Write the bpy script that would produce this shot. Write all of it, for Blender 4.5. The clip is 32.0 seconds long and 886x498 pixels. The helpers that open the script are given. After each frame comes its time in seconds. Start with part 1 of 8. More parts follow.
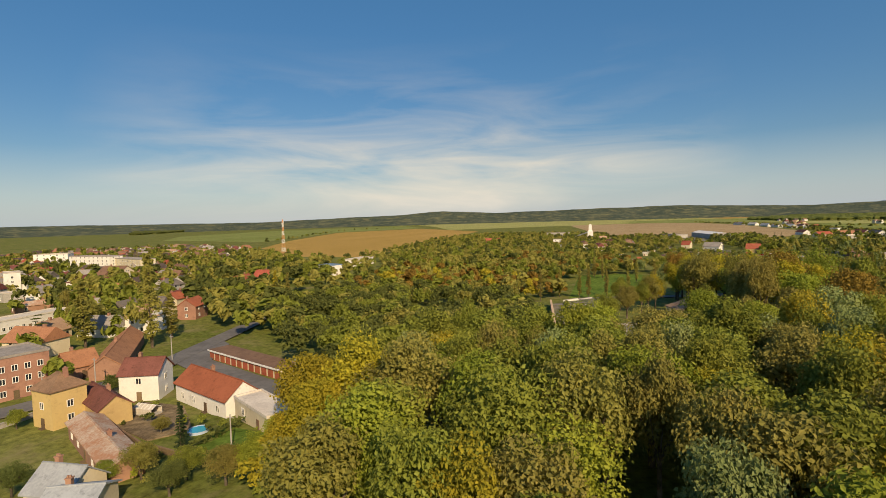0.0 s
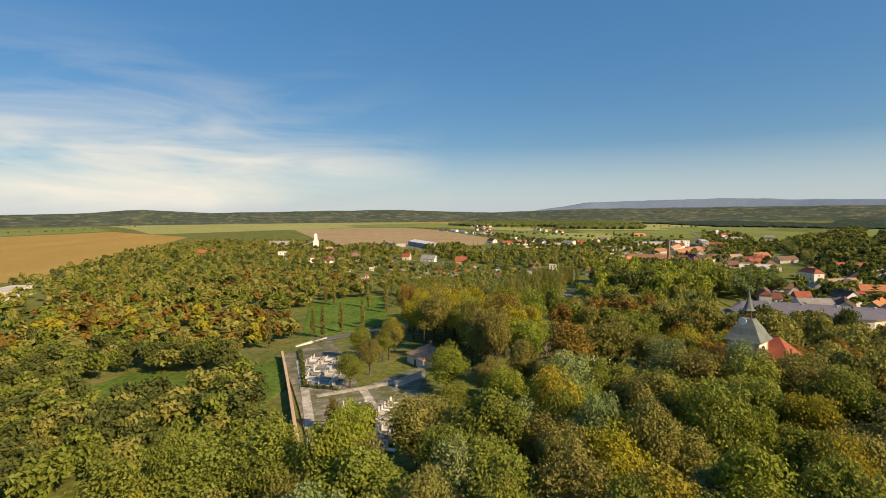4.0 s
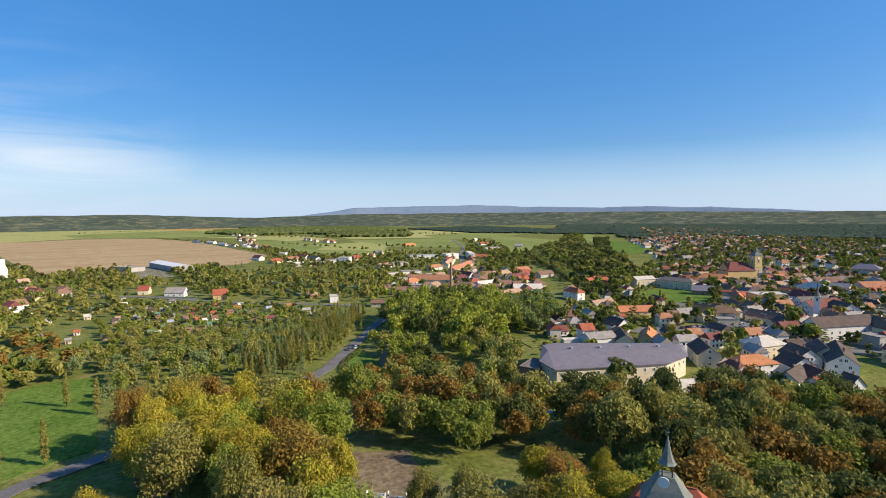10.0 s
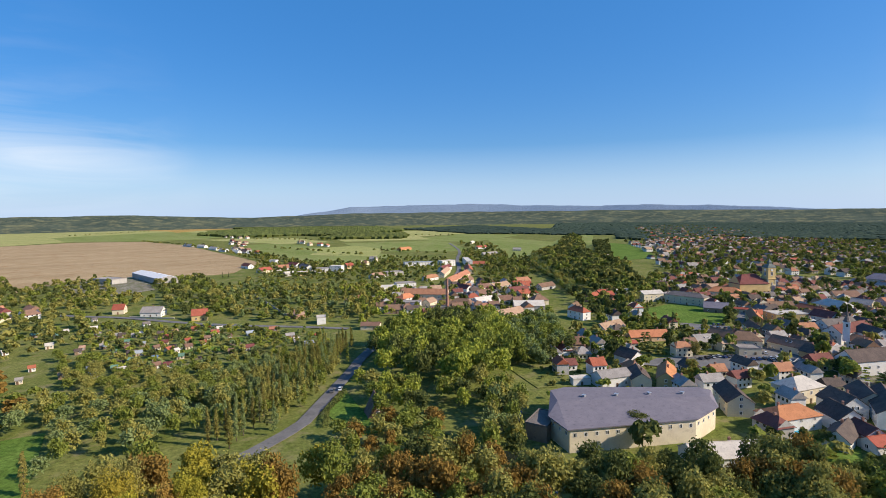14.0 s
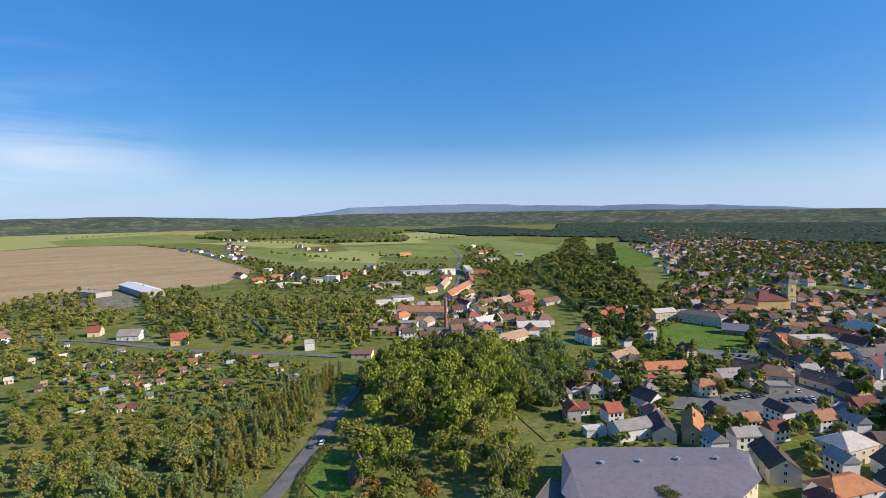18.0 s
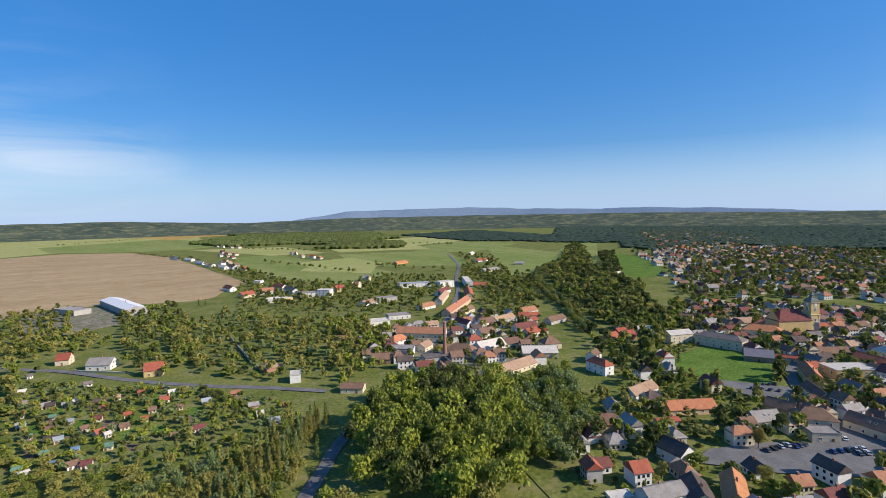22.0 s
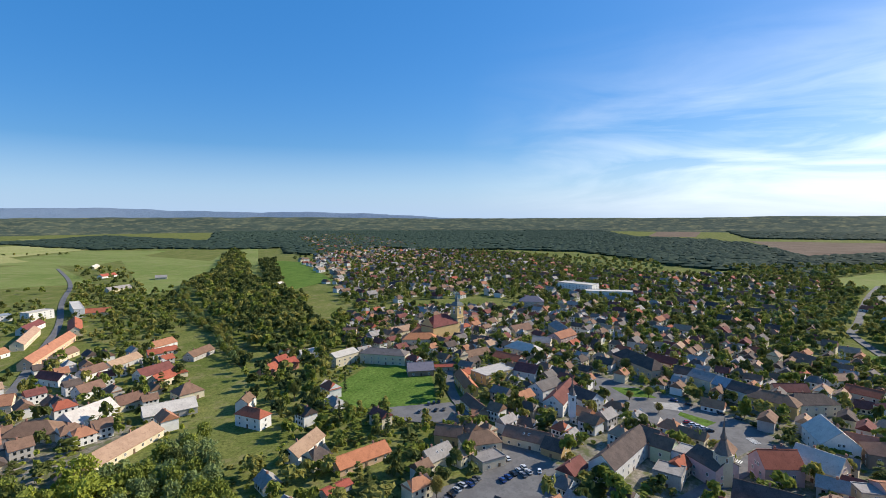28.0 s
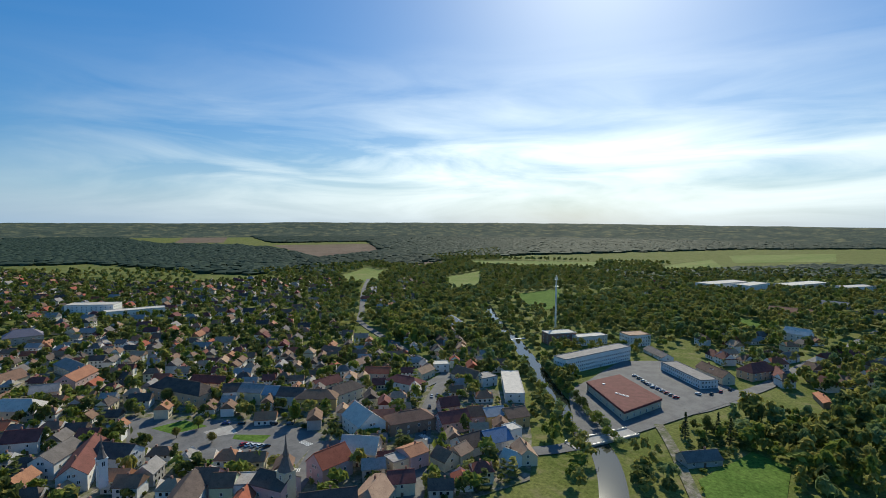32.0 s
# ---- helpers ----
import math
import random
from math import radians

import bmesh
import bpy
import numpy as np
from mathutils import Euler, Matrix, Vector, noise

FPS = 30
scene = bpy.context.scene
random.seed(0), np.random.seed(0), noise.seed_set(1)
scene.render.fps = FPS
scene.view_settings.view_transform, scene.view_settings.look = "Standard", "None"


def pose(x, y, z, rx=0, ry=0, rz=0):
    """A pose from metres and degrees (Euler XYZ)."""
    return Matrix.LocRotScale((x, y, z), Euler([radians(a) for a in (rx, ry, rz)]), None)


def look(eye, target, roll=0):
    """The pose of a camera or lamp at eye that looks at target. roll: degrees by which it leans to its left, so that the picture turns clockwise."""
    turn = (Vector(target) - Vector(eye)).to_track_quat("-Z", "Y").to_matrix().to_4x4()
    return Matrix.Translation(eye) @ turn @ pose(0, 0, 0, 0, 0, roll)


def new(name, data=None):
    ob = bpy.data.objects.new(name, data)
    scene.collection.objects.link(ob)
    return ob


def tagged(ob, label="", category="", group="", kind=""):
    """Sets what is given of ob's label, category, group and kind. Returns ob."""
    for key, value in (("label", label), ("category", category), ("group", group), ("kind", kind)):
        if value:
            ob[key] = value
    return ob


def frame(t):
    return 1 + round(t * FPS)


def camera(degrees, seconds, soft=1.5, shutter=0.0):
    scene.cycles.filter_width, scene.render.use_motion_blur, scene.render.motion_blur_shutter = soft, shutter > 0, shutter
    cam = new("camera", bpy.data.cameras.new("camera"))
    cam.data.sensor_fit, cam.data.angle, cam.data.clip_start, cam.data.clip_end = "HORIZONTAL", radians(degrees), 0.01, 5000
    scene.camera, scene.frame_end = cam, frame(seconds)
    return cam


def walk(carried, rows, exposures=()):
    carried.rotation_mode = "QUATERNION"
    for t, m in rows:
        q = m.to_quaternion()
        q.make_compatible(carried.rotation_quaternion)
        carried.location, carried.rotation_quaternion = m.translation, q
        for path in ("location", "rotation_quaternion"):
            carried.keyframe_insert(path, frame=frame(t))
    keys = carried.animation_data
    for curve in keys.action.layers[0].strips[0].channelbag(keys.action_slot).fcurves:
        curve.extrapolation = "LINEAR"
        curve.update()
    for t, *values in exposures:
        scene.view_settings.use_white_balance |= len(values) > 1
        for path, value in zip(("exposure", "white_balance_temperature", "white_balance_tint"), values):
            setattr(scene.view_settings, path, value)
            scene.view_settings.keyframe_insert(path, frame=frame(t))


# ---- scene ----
EXPOSURES = [(0.0, -0.02, 9600, 10), (2.0, 0.08, 9500, 10), (4.5, 0.28, 9200, 10), (7.0, 0.5, 7900, 10), (11.0, 0.45, 7000, 10), (16.0, 0.35, 6600, 10), (26.0, 0.25, 6400, 9), (28.5, 0.36, 6500, 5), (30.0, 0.25, 6450, 0), (32.0, -0.06, 6450, -1)]
cam = camera(82.0, 32.0, soft=0.8)
PATH = [
    (0, (13.71, 0.70, 39.55), (-19.21, 94.95, 33.69), -1.51),
    (0.5, (13.58, 2.18, 41.29), (-18.06, 96.85, 35.24), -1.25),
    (1, (13.40, 3.45, 43.19), (-16.40, 98.71, 37.08), -0.88),
    (1.5, (13.11, 4.43, 45.41), (-12.38, 100.90, 38.76), -0.57),
    (2, (12.67, 5.60, 47.85), (-5.64, 103.69, 41.17), -0.26),
    (2.5, (11.90, 7.92, 50.12), (1.95, 107.19, 43.20), -0.22),
    (3, (10.80, 12.19, 51.87), (9.25, 111.93, 44.92), -0.61),
    (3.5, (9.44, 18.17, 52.81), (17.26, 117.64, 46.16), -0.84),
    (4, (8.19, 25.04, 52.93), (27.60, 122.91, 46.28), -0.41),
    (4.5, (7.19, 31.89, 52.66), (40.30, 126.00, 45.81), 0.02),
    (6.5, (13.28, 58.81, 56.83), (72.21, 139.39, 50.86), 0.36),
    (7, (14.58, 62.92, 58.49), (73.16, 143.76, 52.69), 0.18),
    (7.5, (15.83, 66.64, 60.26), (74.52, 147.37, 54.18), 0.03),
    (8, (17.09, 70.07, 62.18), (76.08, 150.59, 56.26), -0.05),
    (8.5, (18.45, 73.29, 64.24), (77.70, 153.61, 58.10), -0.16),
    (9, (19.97, 76.46, 66.36), (79.82, 156.33, 60.18), -0.22),
    (9.5, (21.63, 79.54, 68.28), (81.66, 159.26, 61.95), -0.32),
    (10, (23.45, 82.49, 70.00), (83.28, 162.37, 63.68), -0.43),
    (10.5, (25.41, 85.32, 71.60), (84.94, 165.41, 65.10), -0.40),
    (11, (27.57, 88.15, 73.26), (87.44, 167.99, 66.82), -0.43),
    (11.5, (29.96, 91.13, 75.02), (90.16, 170.71, 68.44), -0.50),
    (12, (32.52, 94.18, 76.74), (92.73, 173.75, 70.10), -0.56),
    (12.5, (35.09, 97.17, 78.37), (95.36, 176.69, 71.68), -0.59),
    (13, (37.62, 100.12, 79.94), (97.82, 179.69, 73.25), -0.64),
    (13.5, (40.11, 103.01, 81.47), (100.39, 182.50, 74.56), -0.62),
    (14, (42.56, 105.86, 82.96), (102.87, 185.33, 76.17), -0.67),
    (14.5, (45.00, 108.66, 84.45), (105.16, 188.26, 77.73), -0.72),
    (16.5, (55.04, 119.88, 90.93), (114.95, 199.64, 83.95), -0.84),
    (17, (57.72, 122.73, 92.51), (117.60, 202.51, 85.47), -0.86),
    (17.5, (60.40, 125.55, 94.10), (120.69, 205.03, 87.15), -0.85),
    (18, (63.08, 128.35, 95.69), (123.17, 207.97, 88.68), -0.82),
    (18.5, (65.68, 131.23, 97.24), (126.04, 210.65, 90.19), -0.77),
    (19, (68.18, 134.26, 98.74), (128.44, 213.78, 91.88), -0.79),
    (19.5, (70.58, 137.45, 100.18), (130.97, 216.88, 93.50), -0.77),
    (20, (72.95, 140.79, 101.53), (133.39, 220.17, 94.78), -0.81),
    (20.5, (75.29, 144.13, 102.81), (135.84, 223.44, 96.25), -0.83),
    (21, (77.59, 147.49, 104.01), (138.17, 226.77, 97.44), -0.84),
    (21.5, (79.87, 150.86, 105.12), (140.55, 230.06, 98.48), -0.93),
    (22, (82.26, 154.22, 106.14), (142.74, 233.59, 99.60), -1.02),
    (22.5, (84.97, 157.44, 107.10), (145.52, 236.73, 100.23), -1.11),
    (23, (88.23, 160.32, 108.02), (148.54, 239.79, 101.17), -1.19),
    (23.5, (92.22, 162.65, 108.90), (152.44, 242.18, 101.90), -1.21),
    (24, (97.04, 164.32, 109.70), (158.19, 243.14, 102.76), -1.25),
    (24.5, (102.68, 165.49, 110.39), (164.16, 244.05, 103.45), -1.27),
    (25, (109.07, 166.50, 110.91), (174.37, 241.91, 103.92), -0.88),
    (25.5, (115.90, 167.91, 111.16), (186.41, 238.48, 104.17), -0.73),
    (26, (122.87, 169.97, 111.17), (200.68, 232.44, 104.57), 0.03),
    (26.5, (129.68, 172.60, 111.01), (216.42, 221.95, 104.55), 0.91),
    (28.5, (149.47, 195.13, 108.15), (248.14, 210.10, 101.75), -0.45),
    (29, (152.46, 197.30, 108.84), (252.11, 191.64, 102.56), -0.26),
    (29.5, (155.47, 198.47, 109.47), (252.35, 174.52, 103.12), 0.08),
    (30, (158.74, 198.57, 109.89), (250.81, 159.96, 104.12), 0.64),
    (30.5, (162.15, 198.10, 110.13), (248.92, 148.66, 104.87), 0.73),
    (31, (165.30, 197.37, 110.39), (248.94, 142.79, 105.36), 0.61),
    (31.5, (168.28, 196.57, 110.70), (251.08, 140.73, 105.52), 0.44),
    (32, (171.26, 195.77, 111.03), (254.26, 140.24, 105.80), 0.34),
]
walk(cam, [(t, look(eye, target, roll)) for t, eye, target, roll in PATH], EXPOSURES)


# ---- sky and sun ----
SUN_AZ, SUN_EL = 141.0, 32.0        # degrees clockwise from +y, degrees above the horizon
world = bpy.data.worlds.new("sky")
scene.world = world
world.use_nodes = True
wn, wl = world.node_tree.nodes, world.node_tree.links
wn.clear()
w_out = wn.new("ShaderNodeOutputWorld")
w_bg = wn.new("ShaderNodeBackground")
w_sky = wn.new("ShaderNodeTexSky")
w_sky.sky_type = "NISHITA"
w_sky.sun_disc = False
w_sky.sun_elevation, w_sky.sun_rotation = radians(SUN_EL), radians(SUN_AZ)
w_sky.air_density, w_sky.dust_density, w_sky.ozone_density = 1.0, 0.8, 3.5
w_bg.inputs["Strength"].default_value = 0.112
# thin cirrus streaks, stretched along the horizon
w_tc = wn.new("ShaderNodeTexCoord")
w_map = wn.new("ShaderNodeMapping")
w_map.inputs["Scale"].default_value = (1.6, 1.6, 9.0)
w_no = wn.new("ShaderNodeTexNoise")
w_no.inputs["Scale"].default_value, w_no.inputs["Detail"].default_value = 1.7, 7.0
w_no.inputs["Roughness"].default_value, w_no.inputs["Distortion"].default_value = 0.55, 0.6
w_ramp = wn.new("ShaderNodeValToRGB")
w_ramp.color_ramp.elements[0].position, w_ramp.color_ramp.elements[1].position = 0.36, 0.72
w_sep = wn.new("ShaderNodeSeparateXYZ")
w_band = wn.new("ShaderNodeValToRGB")       # cirrus lies low above the horizon
for pos, v in ((0.0, 0.5), (0.03, 0.85), (0.10, 1.0), (0.17, 0.4), (0.33, 0.0)):
    e = w_band.color_ramp.elements.new(pos) if pos not in (0.0,) else w_band.color_ramp.elements[0]
    e.position, e.color = pos, (v, v, v, 1)
w_band.color_ramp.elements[-1].color = (0, 0, 0, 1)
w_mul = wn.new("ShaderNodeMath")
w_mul.operation = "MULTIPLY"
w_mix = wn.new("ShaderNodeMixRGB")
w_mix.inputs["Color2"].default_value = (8.8, 8.4, 8.0, 1)
wl.new(w_tc.outputs["Generated"], w_map.inputs["Vector"])
wl.new(w_map.outputs["Vector"], w_no.inputs["Vector"])
wl.new(w_no.outputs["Fac"], w_ramp.inputs["Fac"])
wl.new(w_tc.outputs["Generated"], w_sep.inputs["Vector"])
wl.new(w_sep.outputs["Z"], w_band.inputs["Fac"])
wl.new(w_ramp.outputs["Color"], w_mul.inputs[0])
wl.new(w_band.outputs["Color"], w_mul.inputs[1])
# the cirrus covers the northern sky and the low sky beneath the sun
w_dots = []
for az, lo, hi in ((-22.0, 0.82, 1.0), (137.0, 0.48, 0.96)):
    dot, rng_ = wn.new("ShaderNodeVectorMath"), wn.new("ShaderNodeMapRange")
    dot.operation = "DOT_PRODUCT"
    dot.inputs[1].default_value = (math.sin(radians(az)), math.cos(radians(az)), 0)
    rng_.inputs[1].default_value, rng_.inputs[2].default_value = lo, hi
    wl.new(w_tc.outputs["Generated"], dot.inputs[0])
    wl.new(dot.outputs["Value"], rng_.inputs[0])
    w_dots.append(rng_)
w_lit = wn.new("ShaderNodeMixRGB")            # clouds shine brighter towards the sun
w_lit.inputs["Color1"].default_value, w_lit.inputs["Color2"].default_value = (8.0, 7.8, 7.6, 1), (15.0, 14.6, 14.0, 1)
wl.new(w_dots[1].outputs[0], w_lit.inputs["Fac"])
wl.new(w_lit.outputs["Color"], w_mix.inputs["Color2"])
w_max, w_mul2 = wn.new("ShaderNodeMath"), wn.new("ShaderNodeMath")
w_max.operation, w_mul2.operation = "MAXIMUM", "MULTIPLY"
wl.new(w_dots[0].outputs[0], w_max.inputs[0])
wl.new(w_dots[1].outputs[0], w_max.inputs[1])
wl.new(w_max.outputs[0], w_mul2.inputs[0])
wl.new(w_mul.outputs["Value"], w_mul2.inputs[1])
wl.new(w_mul2.outputs[0], w_mix.inputs["Fac"])
w_hs = wn.new("ShaderNodeHueSaturation")
w_hs.inputs["Saturation"].default_value = 1.4
w_hs.inputs["Hue"].default_value = 0.512
w_hs.inputs["Value"].default_value = 1.1
wl.new(w_sky.outputs["Color"], w_hs.inputs["Color"])
w_blue = wn.new("ShaderNodeMixRGB")           # clear autumn blue
w_blue.inputs["Fac"].default_value, w_blue.inputs["Color2"].default_value = 0.5, (0.55, 2.15, 5.1, 1)
wl.new(w_hs.outputs["Color"], w_blue.inputs["Color1"])
wl.new(w_blue.outputs["Color"], w_mix.inputs["Color1"])
# pale haze low over the land
w_low, w_haze = wn.new("ShaderNodeMapRange"), wn.new("ShaderNodeMixRGB")
w_low.inputs[1].default_value, w_low.inputs[2].default_value = 0.0, 0.13
w_low.inputs[3].default_value, w_low.inputs[4].default_value = 0.6, 0.0
w_haze.inputs["Color2"].default_value = (4.4, 5.7, 7.9, 1)
wl.new(w_sep.outputs["Z"], w_low.inputs[0])
wl.new(w_low.outputs[0], w_haze.inputs["Fac"])
wl.new(w_mix.outputs["Color"], w_haze.inputs["Color1"])
wl.new(w_haze.outputs["Color"], w_bg.inputs["Color"])
wl.new(w_bg.outputs["Background"], w_out.inputs["Surface"])
sun = new("sun", bpy.data.lights.new("sun", "SUN"))
sun.data.energy, sun.data.angle, sun.data.color = 5.0, radians(0.5), (1.0, 0.88, 0.73)
sun_dir = Vector((math.sin(radians(SUN_AZ)) * math.cos(radians(SUN_EL)),
                  math.cos(radians(SUN_AZ)) * math.cos(radians(SUN_EL)), math.sin(radians(SUN_EL))))
sun.matrix_world = look(sun_dir * 500, (0, 0, 0))


# ---- materials ----
def material(name, a, b=None, rough=0.8, scale=1.0, bump=0.0, spread=0.0, metal=0.0, wear=None, wear_at=0.62,
             stretch=(1, 1, 1), coat=0.0, fine=0.25, spec=0.3):
    """A procedural surface: colours a and b mixed by coarse and fine noise in world metres, spread varies it by object, wear adds stains."""
    m = bpy.data.materials.new(name)
    m.use_nodes = True
    n, l = m.node_tree.nodes, m.node_tree.links
    bs = n["Principled BSDF"]
    b = b or tuple(c * 0.75 for c in a)
    geo = n.new("ShaderNodeNewGeometry")
    mp = n.new("ShaderNodeMapping")
    mp.inputs["Scale"].default_value = stretch
    l.new(geo.outputs["Position"], mp.inputs["Vector"])
    n1, n2 = n.new("ShaderNodeTexNoise"), n.new("ShaderNodeTexNoise")
    n1.inputs["Scale"].default_value, n1.inputs["Detail"].default_value = 0.35 / scale, 5
    n2.inputs["Scale"].default_value, n2.inputs["Detail"].default_value = 3.1 / scale, 4
    l.new(mp.outputs["Vector"], n1.inputs["Vector"])
    l.new(mp.outputs["Vector"], n2.inputs["Vector"])
    add = n.new("ShaderNodeMath")
    add.operation = "MULTIPLY_ADD"
    l.new(n2.outputs["Fac"], add.inputs[0])
    add.inputs[1].default_value = fine * 2
    l.new(n1.outputs["Fac"], add.inputs[2])
    ramp = n.new("ShaderNodeMapRange")
    ramp.inputs[1].default_value, ramp.inputs[2].default_value = 0.35 + fine, 0.65 + fine
    l.new(add.outputs[0], ramp.inputs[0])
    mix = n.new("ShaderNodeMixRGB")
    mix.inputs["Color1"].default_value, mix.inputs["Color2"].default_value = (*a, 1), (*b, 1)
    l.new(ramp.outputs[0], mix.inputs["Fac"])
    out = mix.outputs["Color"]
    if rough >= 0.93:       # ground: tufts and clods at a finer scale
        n4, r4, g4 = n.new("ShaderNodeTexNoise"), n.new("ShaderNodeMapRange"), n.new("ShaderNodeMixRGB")
        n4.inputs["Scale"].default_value, n4.inputs["Detail"].default_value = 0.55, 8
        n4.inputs["Roughness"].default_value = 0.75
        l.new(geo.outputs["Position"], n4.inputs["Vector"])
        r4.inputs[1].default_value, r4.inputs[2].default_value = 0.3, 0.7
        r4.inputs[3].default_value, r4.inputs[4].default_value = 0.4, 1.55
        l.new(n4.outputs["Fac"], r4.inputs[0])
        g4.blend_type, g4.inputs["Fac"].default_value = "MULTIPLY", 1.0
        l.new(out, g4.inputs["Color1"])
        l.new(r4.outputs[0], g4.inputs["Color2"])
        out = g4.outputs["Color"]
    if wear:
        n3 = n.new("ShaderNodeTexNoise")
        n3.inputs["Scale"].default_value, n3.inputs["Detail"].default_value = 0.9 / scale, 6
        n3.inputs["Roughness"].default_value = 0.7
        l.new(geo.outputs["Position"], n3.inputs["Vector"])
        r3 = n.new("ShaderNodeMapRange")
        r3.inputs[1].default_value, r3.inputs[2].default_value = wear_at - 0.1, wear_at + 0.08
        l.new(n3.outputs["Fac"], r3.inputs[0])
        mw = n.new("ShaderNodeMixRGB")
        mw.inputs["Color2"].default_value = (*wear, 1)
        l.new(r3.outputs[0], mw.inputs["Fac"])
        l.new(out, mw.inputs["Color1"])
        out = mw.outputs["Color"]
    if spread:
        oi, hs = n.new("ShaderNodeObjectInfo"), n.new("ShaderNodeHueSaturation")
        v = n.new("ShaderNodeMapRange")
        v.inputs[3].default_value, v.inputs[4].default_value = 1 - spread, 1 + spread
        l.new(oi.outputs["Random"], v.inputs[0])
        l.new(v.outputs[0], hs.inputs["Value"])
        h = n.new("ShaderNodeMapRange")
        h.inputs[3].default_value, h.inputs[4].default_value = 0.5 - spread * 0.06, 0.5 + spread * 0.06
        sc = n.new("ShaderNodeMath")
        sc.operation = "FRACT"
        mu = n.new("ShaderNodeMath")
        mu.operation = "MULTIPLY"
        mu.inputs[1].default_value = 7.31
        l.new(oi.outputs["Random"], mu.inputs[0])
        l.new(mu.outputs[0], sc.inputs[0])
        l.new(sc.outputs[0], h.inputs[0])
        l.new(h.outputs[0], hs.inputs["Hue"])
        l.new(out, hs.inputs["Color"])
        out = hs.outputs["Color"]
    l.new(out, bs.inputs["Base Color"])
    bs.inputs["Roughness"].default_value, bs.inputs["Metallic"].default_value = rough, metal
    bs.inputs["Coat Weight"].default_value = coat
    bs.inputs["Specular IOR Level"].default_value = spec if rough < 0.93 else 0.03
    if bump:
        bp = n.new("ShaderNodeBump")
        bp.inputs["Strength"].default_value, bp.inputs["Distance"].default_value = 0.6, bump
        l.new(n2.outputs["Fac"], bp.inputs["Height"])
        l.new(bp.outputs["Normal"], bs.inputs["Normal"])
    return m


def foliage(name, a, b, c, spread=0.16):
    """Leaves: three tones by clump and by tree, with some light passing through."""
    m = bpy.data.materials.new(name)
    m.use_nodes = True
    n, l = m.node_tree.nodes, m.node_tree.links
    bs = n["Principled BSDF"]
    geo, oi = n.new("ShaderNodeNewGeometry"), n.new("ShaderNodeObjectInfo")
    ramp = n.new("ShaderNodeValToRGB")
    ramp.color_ramp.elements[0].color, ramp.color_ramp.elements[1].color = (*a, 1), (*c, 1)
    e = ramp.color_ramp.elements.new(0.5)
    e.color = (*b, 1)
    no = n.new("ShaderNodeTexNoise")
    no.inputs["Scale"].default_value, no.inputs["Detail"].default_value = 0.5, 3
    l.new(geo.outputs["Position"], no.inputs["Vector"])
    ad = n.new("ShaderNodeMath")
    ad.operation = "MULTIPLY_ADD"
    l.new(geo.outputs["Random Per Island"], ad.inputs[0])
    ad.inputs[1].default_value = 0.35
    l.new(no.outputs["Fac"], ad.inputs[2])
    mr = n.new("ShaderNodeMapRange")
    mr.inputs[1].default_value, mr.inputs[2].default_value = 0.3, 1.05
    l.new(ad.outputs[0], mr.inputs[0])
    l.new(mr.outputs[0], ramp.inputs["Fac"])
    hs = n.new("ShaderNodeHueSaturation")
    v = n.new("ShaderNodeMapRange")
    v.inputs[3].default_value, v.inputs[4].default_value = 1 - spread, 1 + spread
    l.new(oi.outputs["Random"], v.inputs[0])
    l.new(v.outputs[0], hs.inputs["Value"])
    mu, fr, h = n.new("ShaderNodeMath"), n.new("ShaderNodeMath"), n.new("ShaderNodeMapRange")
    mu.operation, fr.operation = "MULTIPLY", "FRACT"
    mu.inputs[1].default_value = 5.77
    l.new(oi.outputs["Random"], mu.inputs[0])
    l.new(mu.outputs[0], fr.inputs[0])
    l.new(fr.outputs[0], h.inputs[0])
    h.inputs[3].default_value, h.inputs[4].default_value = 0.482, 0.506
    l.new(h.outputs[0], hs.inputs["Hue"])
    l.new(ramp.outputs["Color"], hs.inputs["Color"])
    l.new(hs.outputs["Color"], bs.inputs["Base Color"])
    bs.inputs["Roughness"].default_value = 0.75
    bs.inputs["Specular IOR Level"].default_value = 0.06
    tr, mx, out = n.new("ShaderNodeBsdfTranslucent"), n.new("ShaderNodeMixShader"), n["Material Output"]
    l.new(hs.outputs["Color"], tr.inputs["Color"])
    mx.inputs["Fac"].default_value = 0.35
    l.new(bs.outputs[0], mx.inputs[1])
    l.new(tr.outputs[0], mx.inputs[2])
    l.new(mx.outputs[0], out.inputs["Surface"])
    return m


def glass_material(name, tint):
    m = bpy.data.materials.new(name)
    m.use_nodes = True
    bs = m.node_tree.nodes["Principled BSDF"]
    bs.inputs["Base Color"].default_value = (*tint, 1)
    bs.inputs["Roughness"].default_value, bs.inputs["Specular IOR Level"].default_value = 0.08, 0.7
    return m


